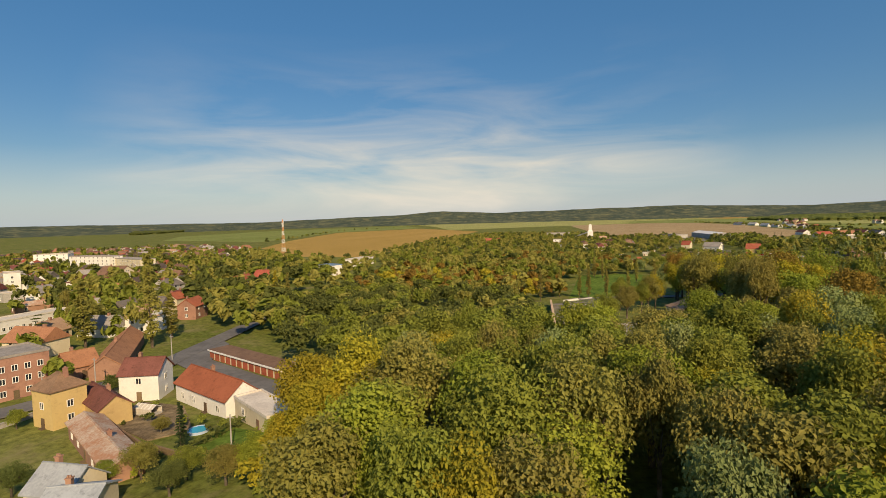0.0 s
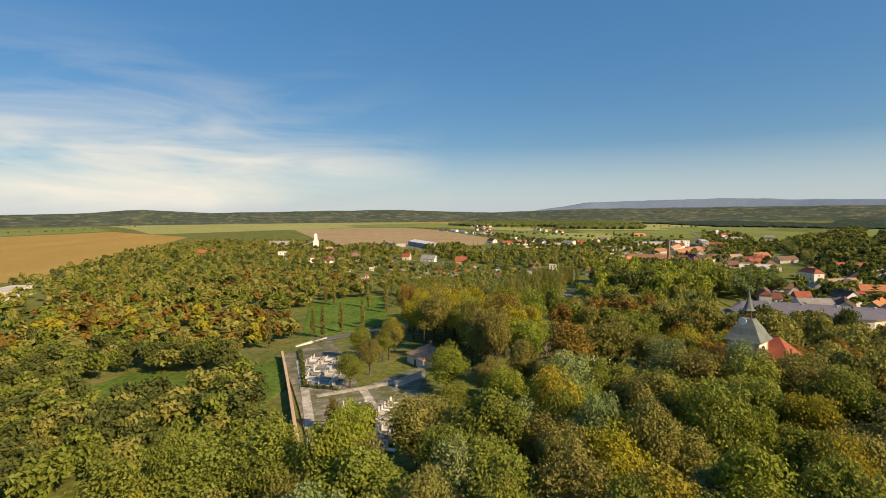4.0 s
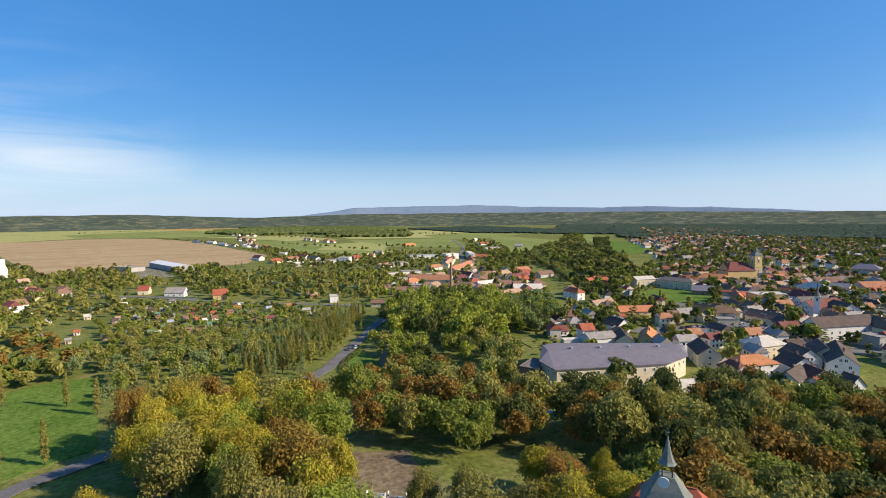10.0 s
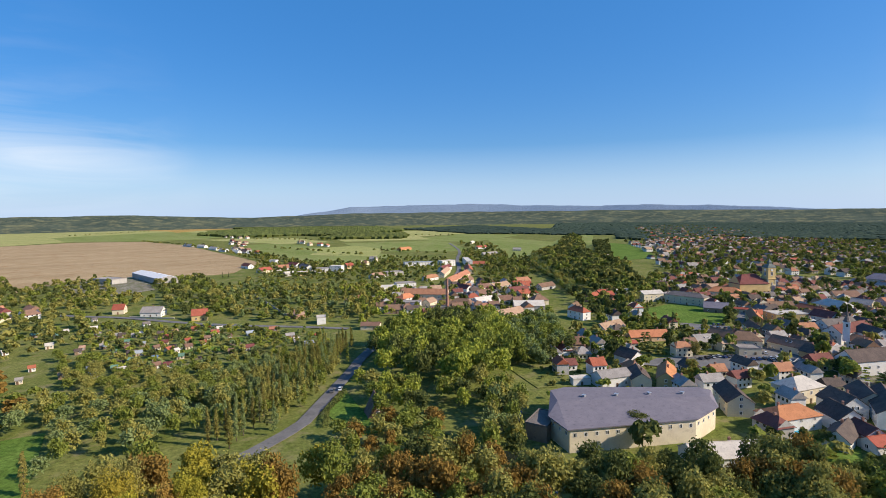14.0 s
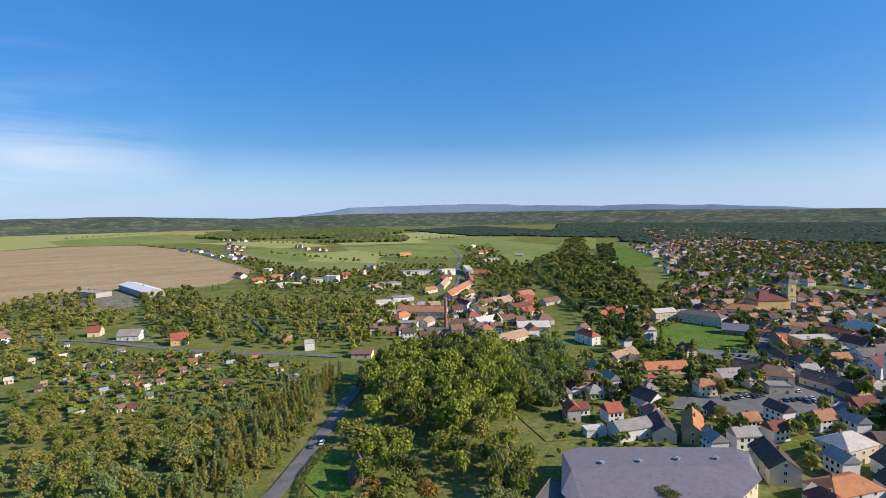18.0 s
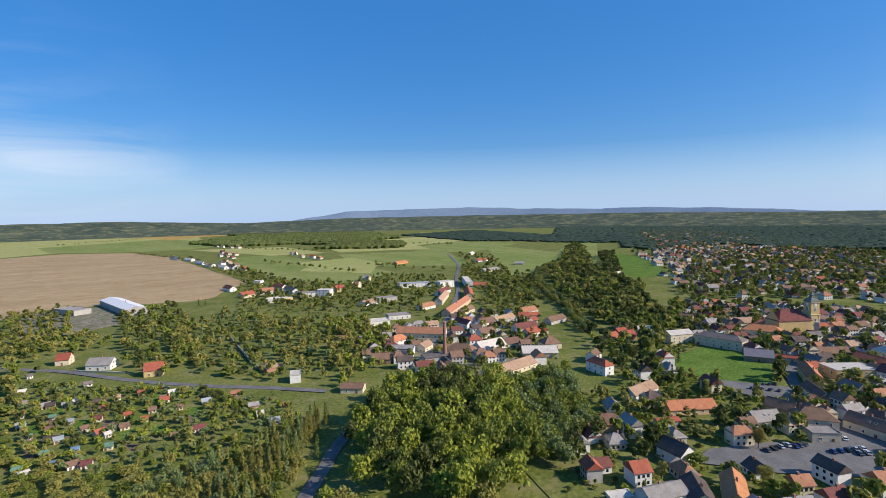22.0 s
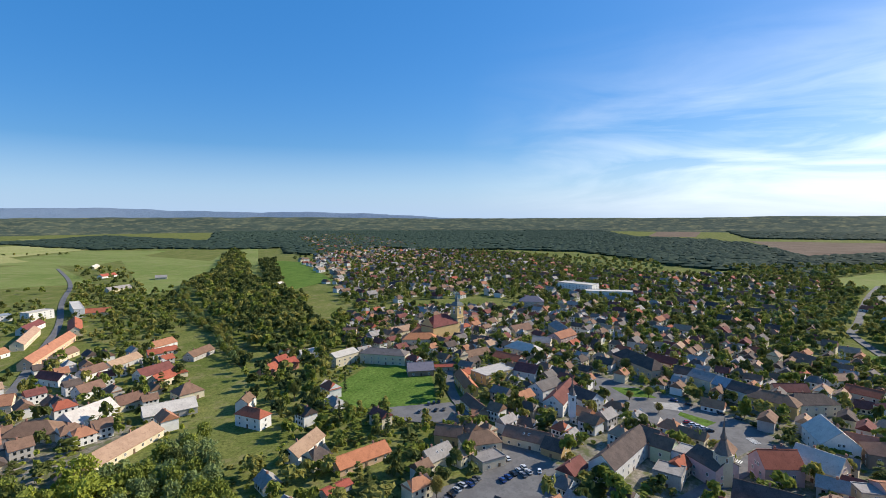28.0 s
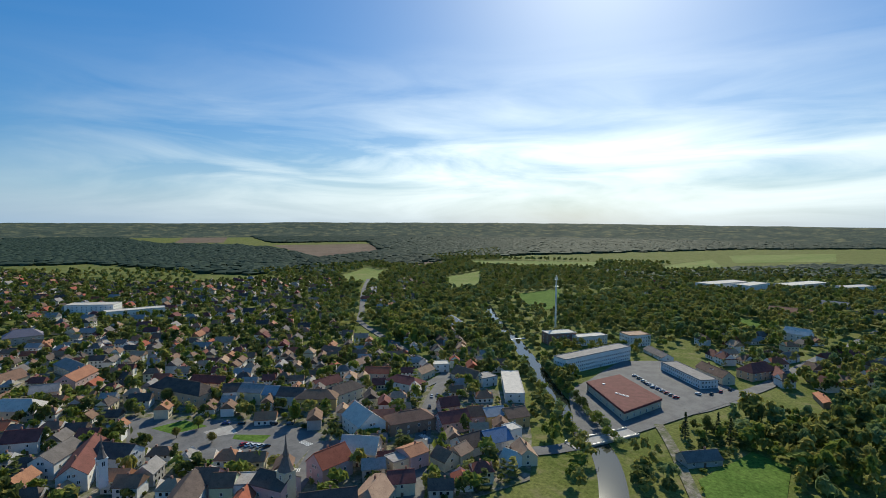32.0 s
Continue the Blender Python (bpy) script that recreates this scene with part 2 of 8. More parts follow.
M = {
    "grass": material("meadow_grass", (0.11, 0.135, 0.032), (0.17, 0.178, 0.054), 0.95, 12, 0.0, wear=(0.23, 0.2, 0.1), wear_at=0.62),
    "lawn": material("lawn", (0.082, 0.142, 0.026), (0.12, 0.185, 0.038), 0.95, 6, wear=(0.16, 0.2, 0.05), wear_at=0.7),
    "green_field": material("green_field", (0.16, 0.205, 0.055), (0.215, 0.245, 0.08), 0.95, 30, stretch=(1, 0.2, 1), wear=(0.25, 0.24, 0.1), wear_at=0.6),
    "pale_field": material("pale_green_field", (0.28, 0.3, 0.1), (0.36, 0.34, 0.14), 0.95, 30, stretch=(0.2, 1, 1)),
    "plough": material("ploughed_field", (0.33, 0.24, 0.135), (0.42, 0.31, 0.18), 0.95, 22, wear=(0.3, 0.19, 0.1), wear_at=0.6, stretch=(0.25, 1, 1)),
    "stubble": material("stubble_field", (0.36, 0.235, 0.07), (0.42, 0.27, 0.09), 0.95, 24, stretch=(1, 0.25, 1)),
    "brown_field": material("brown_field", (0.15, 0.11, 0.08), (0.2, 0.15, 0.11), 0.95, 30),
    "dirt": material("garden_soil", (0.14, 0.105, 0.07), (0.22, 0.17, 0.11), 0.95, 4),
    "asphalt": material("asphalt", (0.12, 0.115, 0.115), (0.17, 0.165, 0.16), 0.9, 3, wear=(0.09, 0.09, 0.09), wear_at=0.66),
    "paving": material("paving", (0.34, 0.31, 0.28), (0.42, 0.39, 0.35), 0.9, 2, wear=(0.24, 0.22, 0.2)),
    "gravel": material("gravel", (0.2, 0.175, 0.14), (0.3, 0.265, 0.22), 0.95, 5, wear=(0.12, 0.13, 0.06), wear_at=0.52),
    "pale_gravel": material("pale_gravel", (0.42, 0.37, 0.3), (0.5, 0.45, 0.38), 0.95, 1.5),
    "white_mark": material("road_marking", (0.75, 0.75, 0.73), (0.6, 0.6, 0.58), 0.8, 2),
    "bark": material("bark", (0.09, 0.07, 0.05), (0.14, 0.115, 0.09), 0.95, 0.6, 0.02),
    "trunk_pale": material("pale_bark", (0.34, 0.31, 0.26), (0.2, 0.18, 0.15), 0.9, 0.6, 0.02),
    "glass": glass_material("window_glass", (0.02, 0.025, 0.03)),
    "metal": material("galvanised_metal", (0.55, 0.56, 0.57), (0.42, 0.43, 0.45), 0.4, 2, metal=0.6),
    "concrete": material("concrete", (0.42, 0.4, 0.37), (0.33, 0.31, 0.29), 0.9, 2, wear=(0.24, 0.23, 0.21)),
    "stone": material("headstone", (0.3, 0.29, 0.28), (0.2, 0.19, 0.19), 0.6, 1, spread=0.5),
    "dark": material("dark_opening", (0.03, 0.03, 0.03), (0.045, 0.04, 0.04), 0.8, 1),
    "wood": material("weathered_timber", (0.2, 0.13, 0.08), (0.13, 0.085, 0.055), 0.85, 0.6, 0.01, spread=0.3),
    "frame": material("white_window_frame", (0.78, 0.77, 0.74), (0.7, 0.69, 0.66), 0.6, 1),
    "curtain": material("pale_trim", (0.7, 0.68, 0.62), (0.62, 0.6, 0.55), 0.8, 1),
}
WALLS = {
    "white": ((0.74, 0.72, 0.68), (0.66, 0.64, 0.6)), "cream": ((0.66, 0.58, 0.42), (0.58, 0.5, 0.36)),
    "yellow": ((0.6, 0.44, 0.2), (0.54, 0.39, 0.18)), "ochre": ((0.5, 0.36, 0.17), (0.44, 0.31, 0.15)),
    "grey": ((0.44, 0.42, 0.39), (0.36, 0.34, 0.32)), "pink": ((0.58, 0.4, 0.38), (0.5, 0.35, 0.33)),
    "peach": ((0.62, 0.43, 0.28), (0.55, 0.38, 0.25)), "green": ((0.5, 0.56, 0.38), (0.43, 0.5, 0.33)),
    "brown": ((0.3, 0.22, 0.16), (0.24, 0.17, 0.13)), "brick": ((0.36, 0.2, 0.14), (0.28, 0.15, 0.11)),
    "timber": ((0.16, 0.1, 0.06), (0.22, 0.14, 0.085)), "blue": ((0.4, 0.5, 0.62), (0.34, 0.43, 0.55)),
    "orange_w": ((0.6, 0.3, 0.14), (0.5, 0.25, 0.12)),
}
for key, (a, b) in WALLS.items():
    M["w_" + key] = material(key + "_render", a, b, 0.9, 1.6, 0.004, spread=0.08, wear=tuple(c * 0.72 for c in b), wear_at=0.66)
ROOFS = {
    "red": ((0.37, 0.11, 0.068), (0.3, 0.09, 0.056)), "orange": ((0.48, 0.2, 0.1), (0.4, 0.165, 0.082)),
    "terracotta": ((0.4, 0.19, 0.11), (0.32, 0.15, 0.09)), "brown": ((0.24, 0.145, 0.1), (0.18, 0.11, 0.077)),
    "dark": ((0.125, 0.095, 0.08), (0.085, 0.066, 0.058)), "maroon": ((0.2, 0.075, 0.065), (0.15, 0.058, 0.05)),
    "grey": ((0.34, 0.31, 0.285), (0.265, 0.24, 0.22)), "pale": ((0.6, 0.55, 0.48), (0.5, 0.455, 0.4)),
    "slate": ((0.19, 0.165, 0.15), (0.14, 0.122, 0.11)), "blue": ((0.16, 0.24, 0.36), (0.13, 0.2, 0.3)),
    "bluegrey": ((0.33, 0.36, 0.39), (0.27, 0.295, 0.32)), "white_r": ((0.8, 0.8, 0.8), (0.72, 0.72, 0.72)), "green_r": ((0.16, 0.28, 0.2), (0.12, 0.22, 0.16)),
    "rust": ((0.4, 0.21, 0.13), (0.5, 0.4, 0.32)), "copper": ((0.2, 0.22, 0.2), (0.15, 0.17, 0.155)),
    "mauve": ((0.205, 0.185, 0.21), (0.175, 0.16, 0.185)), "tan": ((0.42, 0.28, 0.19), (0.34, 0.22, 0.15)),
}
for key, (a, b) in ROOFS.items():
    shiny = False
    M["r_" + key] = material(key + "_roof", a, b, 0.5 if shiny else 0.85, 1.2, 0.015, spread=0.12,
                             wear=tuple(c * 0.68 for c in b), wear_at=0.64, fine=0.4, spec=0.12)
LEAVES = {
    "oak": foliage("green_leaves", (0.135, 0.165, 0.032), (0.21, 0.243, 0.048), (0.3, 0.33, 0.075)),
    "lime": foliage("bright_green_leaves", (0.165, 0.21, 0.03), (0.255, 0.305, 0.05), (0.345, 0.385, 0.075)),
    "yellow": foliage("yellowing_leaves", (0.22, 0.21, 0.03), (0.36, 0.325, 0.045), (0.5, 0.42, 0.06)),
    "olive": foliage("olive_leaves", (0.163, 0.171, 0.045), (0.260, 0.245, 0.066), (0.357, 0.320, 0.093)),
    "russet": foliage("russet_leaves", (0.2, 0.145, 0.035), (0.31, 0.215, 0.05), (0.42, 0.285, 0.065)),
    "dark": foliage("dark_green_leaves", (0.075, 0.098, 0.03), (0.122, 0.15, 0.045), (0.185, 0.212, 0.063)),
    "willow": foliage("grey_green_leaves", (0.163, 0.209, 0.074), (0.245, 0.298, 0.111), (0.327, 0.372, 0.156)),
    "needle": foliage("dark_needles", (0.037, 0.062, 0.027), (0.060, 0.095, 0.039), (0.089, 0.131, 0.054)),
    # far forest only: tones lightened towards blue-grey, haze carried by the colour
    "spruce": foliage("hazy_forest_needles", (0.043, 0.068, 0.05), (0.062, 0.092, 0.064), (0.086, 0.118, 0.08)),
}
water = bpy.data.materials.new("river_water")
water.use_nodes = True
_bs = water.node_tree.nodes["Principled BSDF"]
_bs.inputs["Base Color"].default_value, _bs.inputs["Roughness"].default_value = (0.02, 0.026, 0.02, 1), 0.06
_no, _bp = water.node_tree.nodes.new("ShaderNodeTexNoise"), water.node_tree.nodes.new("ShaderNodeBump")
_no.inputs["Scale"].default_value, _bp.inputs["Strength"].default_value, _bp.inputs["Distance"].default_value = 0.7, 0.15, 0.1
water.node_tree.links.new(_no.outputs["Fac"], _bp.inputs["Height"])
water.node_tree.links.new(_bp.outputs["Normal"], _bs.inputs["Normal"])
M["water"] = water


# ---- helpers for meshes ----
def mesh_of(bm, mat, name="mesh"):
    me = bpy.data.meshes.new(name)
    bm.to_mesh(me)
    bm.free()
    for m in (mat if isinstance(mat, (list, tuple)) else [mat]):
        me.materials.append(m)
    return me


def part(name, bm, mat, parent=None, label=""):
    """Links a bmesh (or a ready mesh) as ONE object, under parent if given."""
    me = bm if isinstance(bm, bpy.types.Mesh) else mesh_of(bm, mat, name)
    ob = new(name, me)
    ob.parent = parent
    return tagged(ob, label)


def add_box(bm, x, y, z, sx, sy, sz, rot=0.0):
    """A box that stands on z, centred on x, y."""
    m = Matrix.Translation((x, y, z + sz / 2)) @ Matrix.Rotation(rot, 4, "Z") @ Matrix.Diagonal((sx, sy, sz, 1))
    bmesh.ops.create_cube(bm, size=1, matrix=m)
    return bm


def add_poly(bm, pts):
    return bm.faces.new([bm.verts.new(p) for p in pts])


def add_tube(bm, p, q, r1, r2, n=6):
    """A tapered tube from p to q."""
    p, q = Vector(p), Vector(q)
    turn = (q - p).to_track_quat("Z", "Y").to_matrix()
    rings = [[bm.verts.new(c + turn @ Vector((math.cos(6.2832 * i / n) * r, math.sin(6.2832 * i / n) * r, 0)))
              for i in range(n)] for c, r in ((p, r1), (q, r2))]
    for i in range(n):
        bm.faces.new((rings[0][i], rings[0][(i + 1) % n], rings[1][(i + 1) % n], rings[1][i]))
    bm.faces.new(rings[1])
    return bm


KEEP_OUT = []       # open plots where nothing is scattered


def patch(name, mat, pts, z, label, kind="structure", thick=0.3, cat=""):
    """A sheet of ground with a worn outline: straight runs are broken into wavering steps."""
    out = []
    for i, p in enumerate(pts):
        q = Vector(pts[(i + 1) % len(pts)])
        p = Vector(p)
        k = max(1, min(12, int((q - p).length / 14)))
        side = (q - p).orthogonal().normalized() if (q - p).length else Vector((0, 0))
        for j in range(k):
            c = p.lerp(q, j / k)
            out.append(c + side * (noise.noise((c.x * 0.05, c.y * 0.05, 3.0)) * min(2.5, (q - p).length * 0.015)))
    if name in ("lawn", "town_square", "car_park", "garage_yard", "cemetery_ground", "field", "square_lawn") or mat == "asphalt":
        KEEP_OUT.append([tuple(p) for p in pts])
    bm = bmesh.new()
    top = [bm.verts.new((p.x, p.y, z)) for p in out]
    low = [bm.verts.new((p.x, p.y, z - thick)) for p in out]
    f = bm.faces.new(top)
    for i in range(len(out)):
        bm.faces.new((top[i], low[i], low[(i + 1) % len(out)], top[(i + 1) % len(out)]))
    bmesh.ops.triangulate(bm, faces=[f])
    if any(knoll(p.x, p.y) > 0.3 for p in out):
        bmesh.ops.subdivide_edges(bm, edges=bm.edges[:], cuts=5, use_grid_fill=True)
        for v in bm.verts:
            v.co.z += knoll(v.co.x, v.co.y)
    bmesh.ops.recalc_face_normals(bm, faces=bm.faces[:])
    ob = part(name, bm, M[mat] if isinstance(mat, str) else mat)
    return tagged(ob, label, cat or name.replace("_", " "), kind=kind)


def strip(name, mat, pts, width, z, label, kind="structure", thick=0.25):
    """A road, path or river along a line of points, rounded at its bends."""
    line = [Vector(p) for p in pts]
    for _ in range(2):
        line = [line[0]] + [v for a, b in zip(line, line[1:]) for v in (a.lerp(b, 0.25), a.lerp(b, 0.75))] + [line[-1]]
    if any(knoll(p.x, p.y) > 0.3 for p in line):
        line = [a.lerp(b, i / 6) for a, b in zip(line, line[1:]) for i in range(6)] + [line[-1]]
    bm = bmesh.new()
    prev = None
    for i, p in enumerate(line):
        d = (line[min(i + 1, len(line) - 1)] - line[max(i - 1, 0)]).normalized()
        s = Vector((-d.y, d.x)) * width / 2
        za, zb = z + knoll(*(p + s)), z + knoll(*(p - s))
        now = [bm.verts.new((*(p + s), za - thick)), bm.verts.new((*(p + s), za)), bm.verts.new((*(p - s), zb)), bm.verts.new((*(p - s), zb - thick))]
        if prev:
            for a in range(3):
                bm.faces.new((prev[a], prev[a + 1], now[a + 1], now[a]))
        prev = now
    bmesh.ops.recalc_face_normals(bm, faces=bm.faces[:])
    return tagged(part(name, bm, M[mat] if isinstance(mat, str) else mat), label, name.replace("_", " "), kind=kind)


# ---- the ground, out to the horizon ----
bm = bmesh.new()
rings = [0, 60, 120, 200, 300, 420, 560, 740, 960, 1250, 1600, 2050, 2600, 3300, 4100, 4800]
CX, CY, SEG = 300.0, 300.0, 72
last = None
for r in rings:
    if r == 0:
        last = [bm.verts.new((CX, CY, 0))]
        continue
    now = [bm.verts.new((CX + r * math.cos(6.28318 * i / SEG), CY + r * math.sin(6.28318 * i / SEG), 0)) for i in range(SEG)]
    for i in range(SEG):
        j = (i + 1) % SEG
        bm.faces.new((last[0], now[i], now[j]) if len(last) == 1 else (last[i], now[i], now[j], last[j]))
    last = now


def knoll(x, y):
    """How high the cemetery hill rises here: a wide shoulder, a crest and the chapel's knoll."""
    if not (-160 < x < 210 and -120 < y < 330):
        return 0.0
    z = 6.5 * math.exp(-((x - 40) / 85) ** 4 - ((y - 120) / 110) ** 4)
    return max(0.0, z + 4.5 * math.exp(-((x - 102) / 28) ** 2 - ((y - 128) / 28) ** 2) - 0.4)


tagged(part("ground", bm, M["grass"]), "green and straw-coloured grassland with gardens", "ground", kind="structure")
bm = bmesh.new()
grid = [[bm.verts.new((x, y, knoll(x, y) + (0.06 if knoll(x, y) > 0.02 else -0.4))) for x in range(-160, 211, 5)] for y in range(-120, 331, 5)]
for a, b in zip(grid, grid[1:]):
    for i in range(len(a) - 1):
        bm.faces.new((a[i], a[i + 1], b[i + 1], b[i]))
for f in bm.faces:
    f.smooth = True
tagged(part("hillside", bm, M["grass"]), "wooded grassy hill that carries the cemetery and chapel", "hill", kind="structure")


# ---- wooded hills round the horizon ----
def hills(name, r, width, profile, mat, label, seed):
    """A ring of hills at distance r; profile: direction in degrees and crest height."""
    bm = bmesh.new()
    prev = None
    a0, a1 = profile[0][0], profile[-1][0]
    n = int(abs(a1 - a0) * 2)
    for i in range(n + 1):
        a = a0 + (a1 - a0) * i / n
        h = float(np.interp(a, [p[0] for p in profile], [p[1] for p in profile]))
        h *= 1 + 0.05 * noise.noise((a * 0.35, seed, 0)) + 0.025 * noise.noise((a * 1.7, seed, 5))
        row = []
        for k, f in ((-1.0, 0.0), (-0.45, 0.55), (-0.12, 0.93), (0.0, 1.0), (0.6, 0.6)):
            rr = r + width * k
            row.append(bm.verts.new((CX + rr * math.cos(radians(a)), CY + rr * math.sin(radians(a)), h * f - 0.5)))
        if prev:
            for k in range(len(row) - 1):
                bm.faces.new((prev[k], prev[k + 1], row[k + 1], row[k]))
        prev = row
    bmesh.ops.recalc_face_normals(bm, faces=bm.faces[:])
    for f in bm.faces:
        f.smooth = True
    return tagged(part(name, bm, mat), label, "hills", kind="structure")


# woodland green with some distance haze painted in; the straw tone is open fields
FAR_WOOD = material("far_hazy_woodland", (0.05, 0.07, 0.055), (0.085, 0.105, 0.075), 0.95, 60, fine=0.4, wear=(0.2, 0.19, 0.1), wear_at=0.6)
# the blue is distance haze put into the base colour of the mountains
FAR_HAZE_BLUE = material("hazy_blue_hills", (0.16, 0.22, 0.30), (0.19, 0.25, 0.33), 0.95, 200)
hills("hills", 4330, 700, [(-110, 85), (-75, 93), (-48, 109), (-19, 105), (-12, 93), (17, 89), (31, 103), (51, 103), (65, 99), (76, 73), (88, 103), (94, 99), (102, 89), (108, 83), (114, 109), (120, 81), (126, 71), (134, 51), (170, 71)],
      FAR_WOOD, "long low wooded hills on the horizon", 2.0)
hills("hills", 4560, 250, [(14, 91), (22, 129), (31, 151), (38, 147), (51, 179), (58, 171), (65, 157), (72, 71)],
      FAR_HAZE_BLUE, "distant mountains beyond the plain, blue haze put into their colour", 7.0)


# ---- kinds of things ----


def window_mesh(w, h, name):
    """A window: one frame with a mullion and a sill edge, its two panes set back."""
    bm = bmesh.new()
    t, d = 0.12, 0.08
    xs, zs = (-w / 2, -w / 2 + t, -0.05, 0.05, w / 2 - t, w / 2), (0, t, h - t, h)
    v = [[bm.verts.new((x, -d, z)) for z in zs] for x in xs]
    panes = []
    for i in range(5):
        for j in range(3):
            f = bm.faces.new((v[i][j], v[i + 1][j], v[i + 1][j + 1], v[i][j + 1]))
            if i in (1, 3) and j == 1:
                panes.append(f)
    edge = [e for e in bm.edges if e.is_boundary]
    ret = bmesh.ops.extrude_edge_only(bm, edges=edge)
    for g_ in ret["geom"]:
        if isinstance(g_, bmesh.types.BMVert):
            g_.co.y = 0.02
    for f in bmesh.ops.inset_individual(bm, faces=panes, thickness=0.015, depth=-0.05)["faces"]:
        f.material_index = 0
    for f in panes:
        f.material_index = 1
    bmesh.ops.recalc_face_normals(bm, faces=bm.faces[:])
    return mesh_of(bm, [M["frame"], M["glass"]], name)


WIN = window_mesh(1.25, 1.5, "window")
WIN_TALL = window_mesh(1.25, 2.0, "tall_window")
bm = add_box(bmesh.new(), 0, -0.04, 0, 1.1, 0.12, 2.1)
add_box(bm, 0.38, -0.12, 1.0, 0.05, 0.06, 0.14)
add_box(bm, 0, -0.35, 0, 1.5, 0.7, 0.16)
DOOR = mesh_of(bm, M["wood"], "door")
bm = add_box(bmesh.new(), 0, 0, -1.6, 0.7, 0.7, 2.7)
add_box(bm, 0, 0, 1.1, 0.86, 0.86, 0.14)
for s in (-0.16, 0.16):
    add_box(bm, s, 0, 1.24, 0.22, 0.22, 0.3)
CHIMNEY = mesh_of(bm, M["w_brick"], "chimney")
bm = add_box(bmesh.new(), 0, 0, 0, 0.9, 1.2, 0.1)
n = len(bm.faces)
add_poly(bm, [(-0.36, -0.5, 0.105), (0.36, -0.5, 0.105), (0.36, 0.5, 0.105), (-0.36, 0.5, 0.105)])
for f in bm.faces[n:]:
    f.material_index = 1
SKYLIGHT = mesh_of(bm, [M["frame"], M["glass"]], "skylight")
HOUSES = []          # what ground is taken: x, y, radius
KIND_WORDS = {"g": "gabled", "h": "hip-roofed", "f": "flat-roofed"}


def roof_bm(kind, L, d, eave, ridge):
    """A roof with thickness, eaves and ridge along x; g: gable, h: hip, f: flat with a parapet."""
    bm = bmesh.new()
    o = 0.45
    if kind == "f":
        add_box(bm, 0, 0, eave, L + 0.3, d + 0.3, 0.25)
        for s in (-1, 1):
            add_box(bm, 0, s * (d / 2), eave + 0.25, L + 0.3, 0.3, 0.35)
            add_box(bm, s * (L / 2), 0, eave + 0.25, 0.3, d - 0.3, 0.35)
        return bm
    slope = (ridge - eave) / (d / 2)
    ze, X, Y = eave - o * slope, L / 2 + 0.35, d / 2 + o
    inset = min(d / 2, L / 2 - 0.3) if kind == "h" else 0
    t = 0.22
    top = [(-X, -Y, ze + t), (X, -Y, ze + t), (X, Y, ze + t), (-X, Y, ze + t), (-X + inset, 0, ridge + t), (X - inset, 0, ridge + t)]
    low = [(x, y, z - t) for x, y, z in top]
    a = [bm.verts.new(p) for p in top]
    b = [bm.verts.new(p) for p in low]
    for f in ((0, 1, 5, 4), (2, 3, 4, 5)):
        bm.faces.new([a[i] for i in f])
        bm.faces.new([b[i] for i in reversed(f)])
    if inset:
        bm.faces.new((a[1], a[2], a[5]))
        bm.faces.new((a[3], a[0], a[4]))
        edge = ((0, 1), (1, 2), (2, 3), (3, 0))
    else:
        edge = ((0, 1), (1, 5), (5, 2), (2, 3), (3, 4), (4, 0))
    for i, j in edge:
        bm.faces.new((a[i], b[i], b[j], a[j]))
    add_box(bm, 0, 0, ridge + t - 0.06, 2 * (X - inset), 0.3, 0.14)
    return bm


def wall_bm(kind, L, d, eave, ridge):
    bm = bmesh.new()
    x, y = L / 2, d / 2
    lo = [bm.verts.new(p) for p in ((-x, -y, -0.5), (x, -y, -0.5), (x, y, -0.5), (-x, y, -0.5))]
    hi = [bm.verts.new(p) for p in ((-x, -y, eave), (x, -y, eave), (x, y, eave), (-x, y, eave))]
    bm.faces.new((lo[0], lo[1], hi[1], hi[0]))
    bm.faces.new((lo[2], lo[3], hi[3], hi[2]))
    if kind == "g":
        p, q = bm.verts.new((x, 0, ridge - 0.03)), bm.verts.new((-x, 0, ridge - 0.03))
        bm.faces.new((lo[1], lo[2], hi[2], p, hi[1]))
        bm.faces.new((lo[3], lo[0], hi[0], q, hi[3]))
    else:
        bm.faces.new((lo[1], lo[2], hi[2], hi[1]))
        bm.faces.new((lo[3], lo[0], hi[0], hi[3]))
    return bm


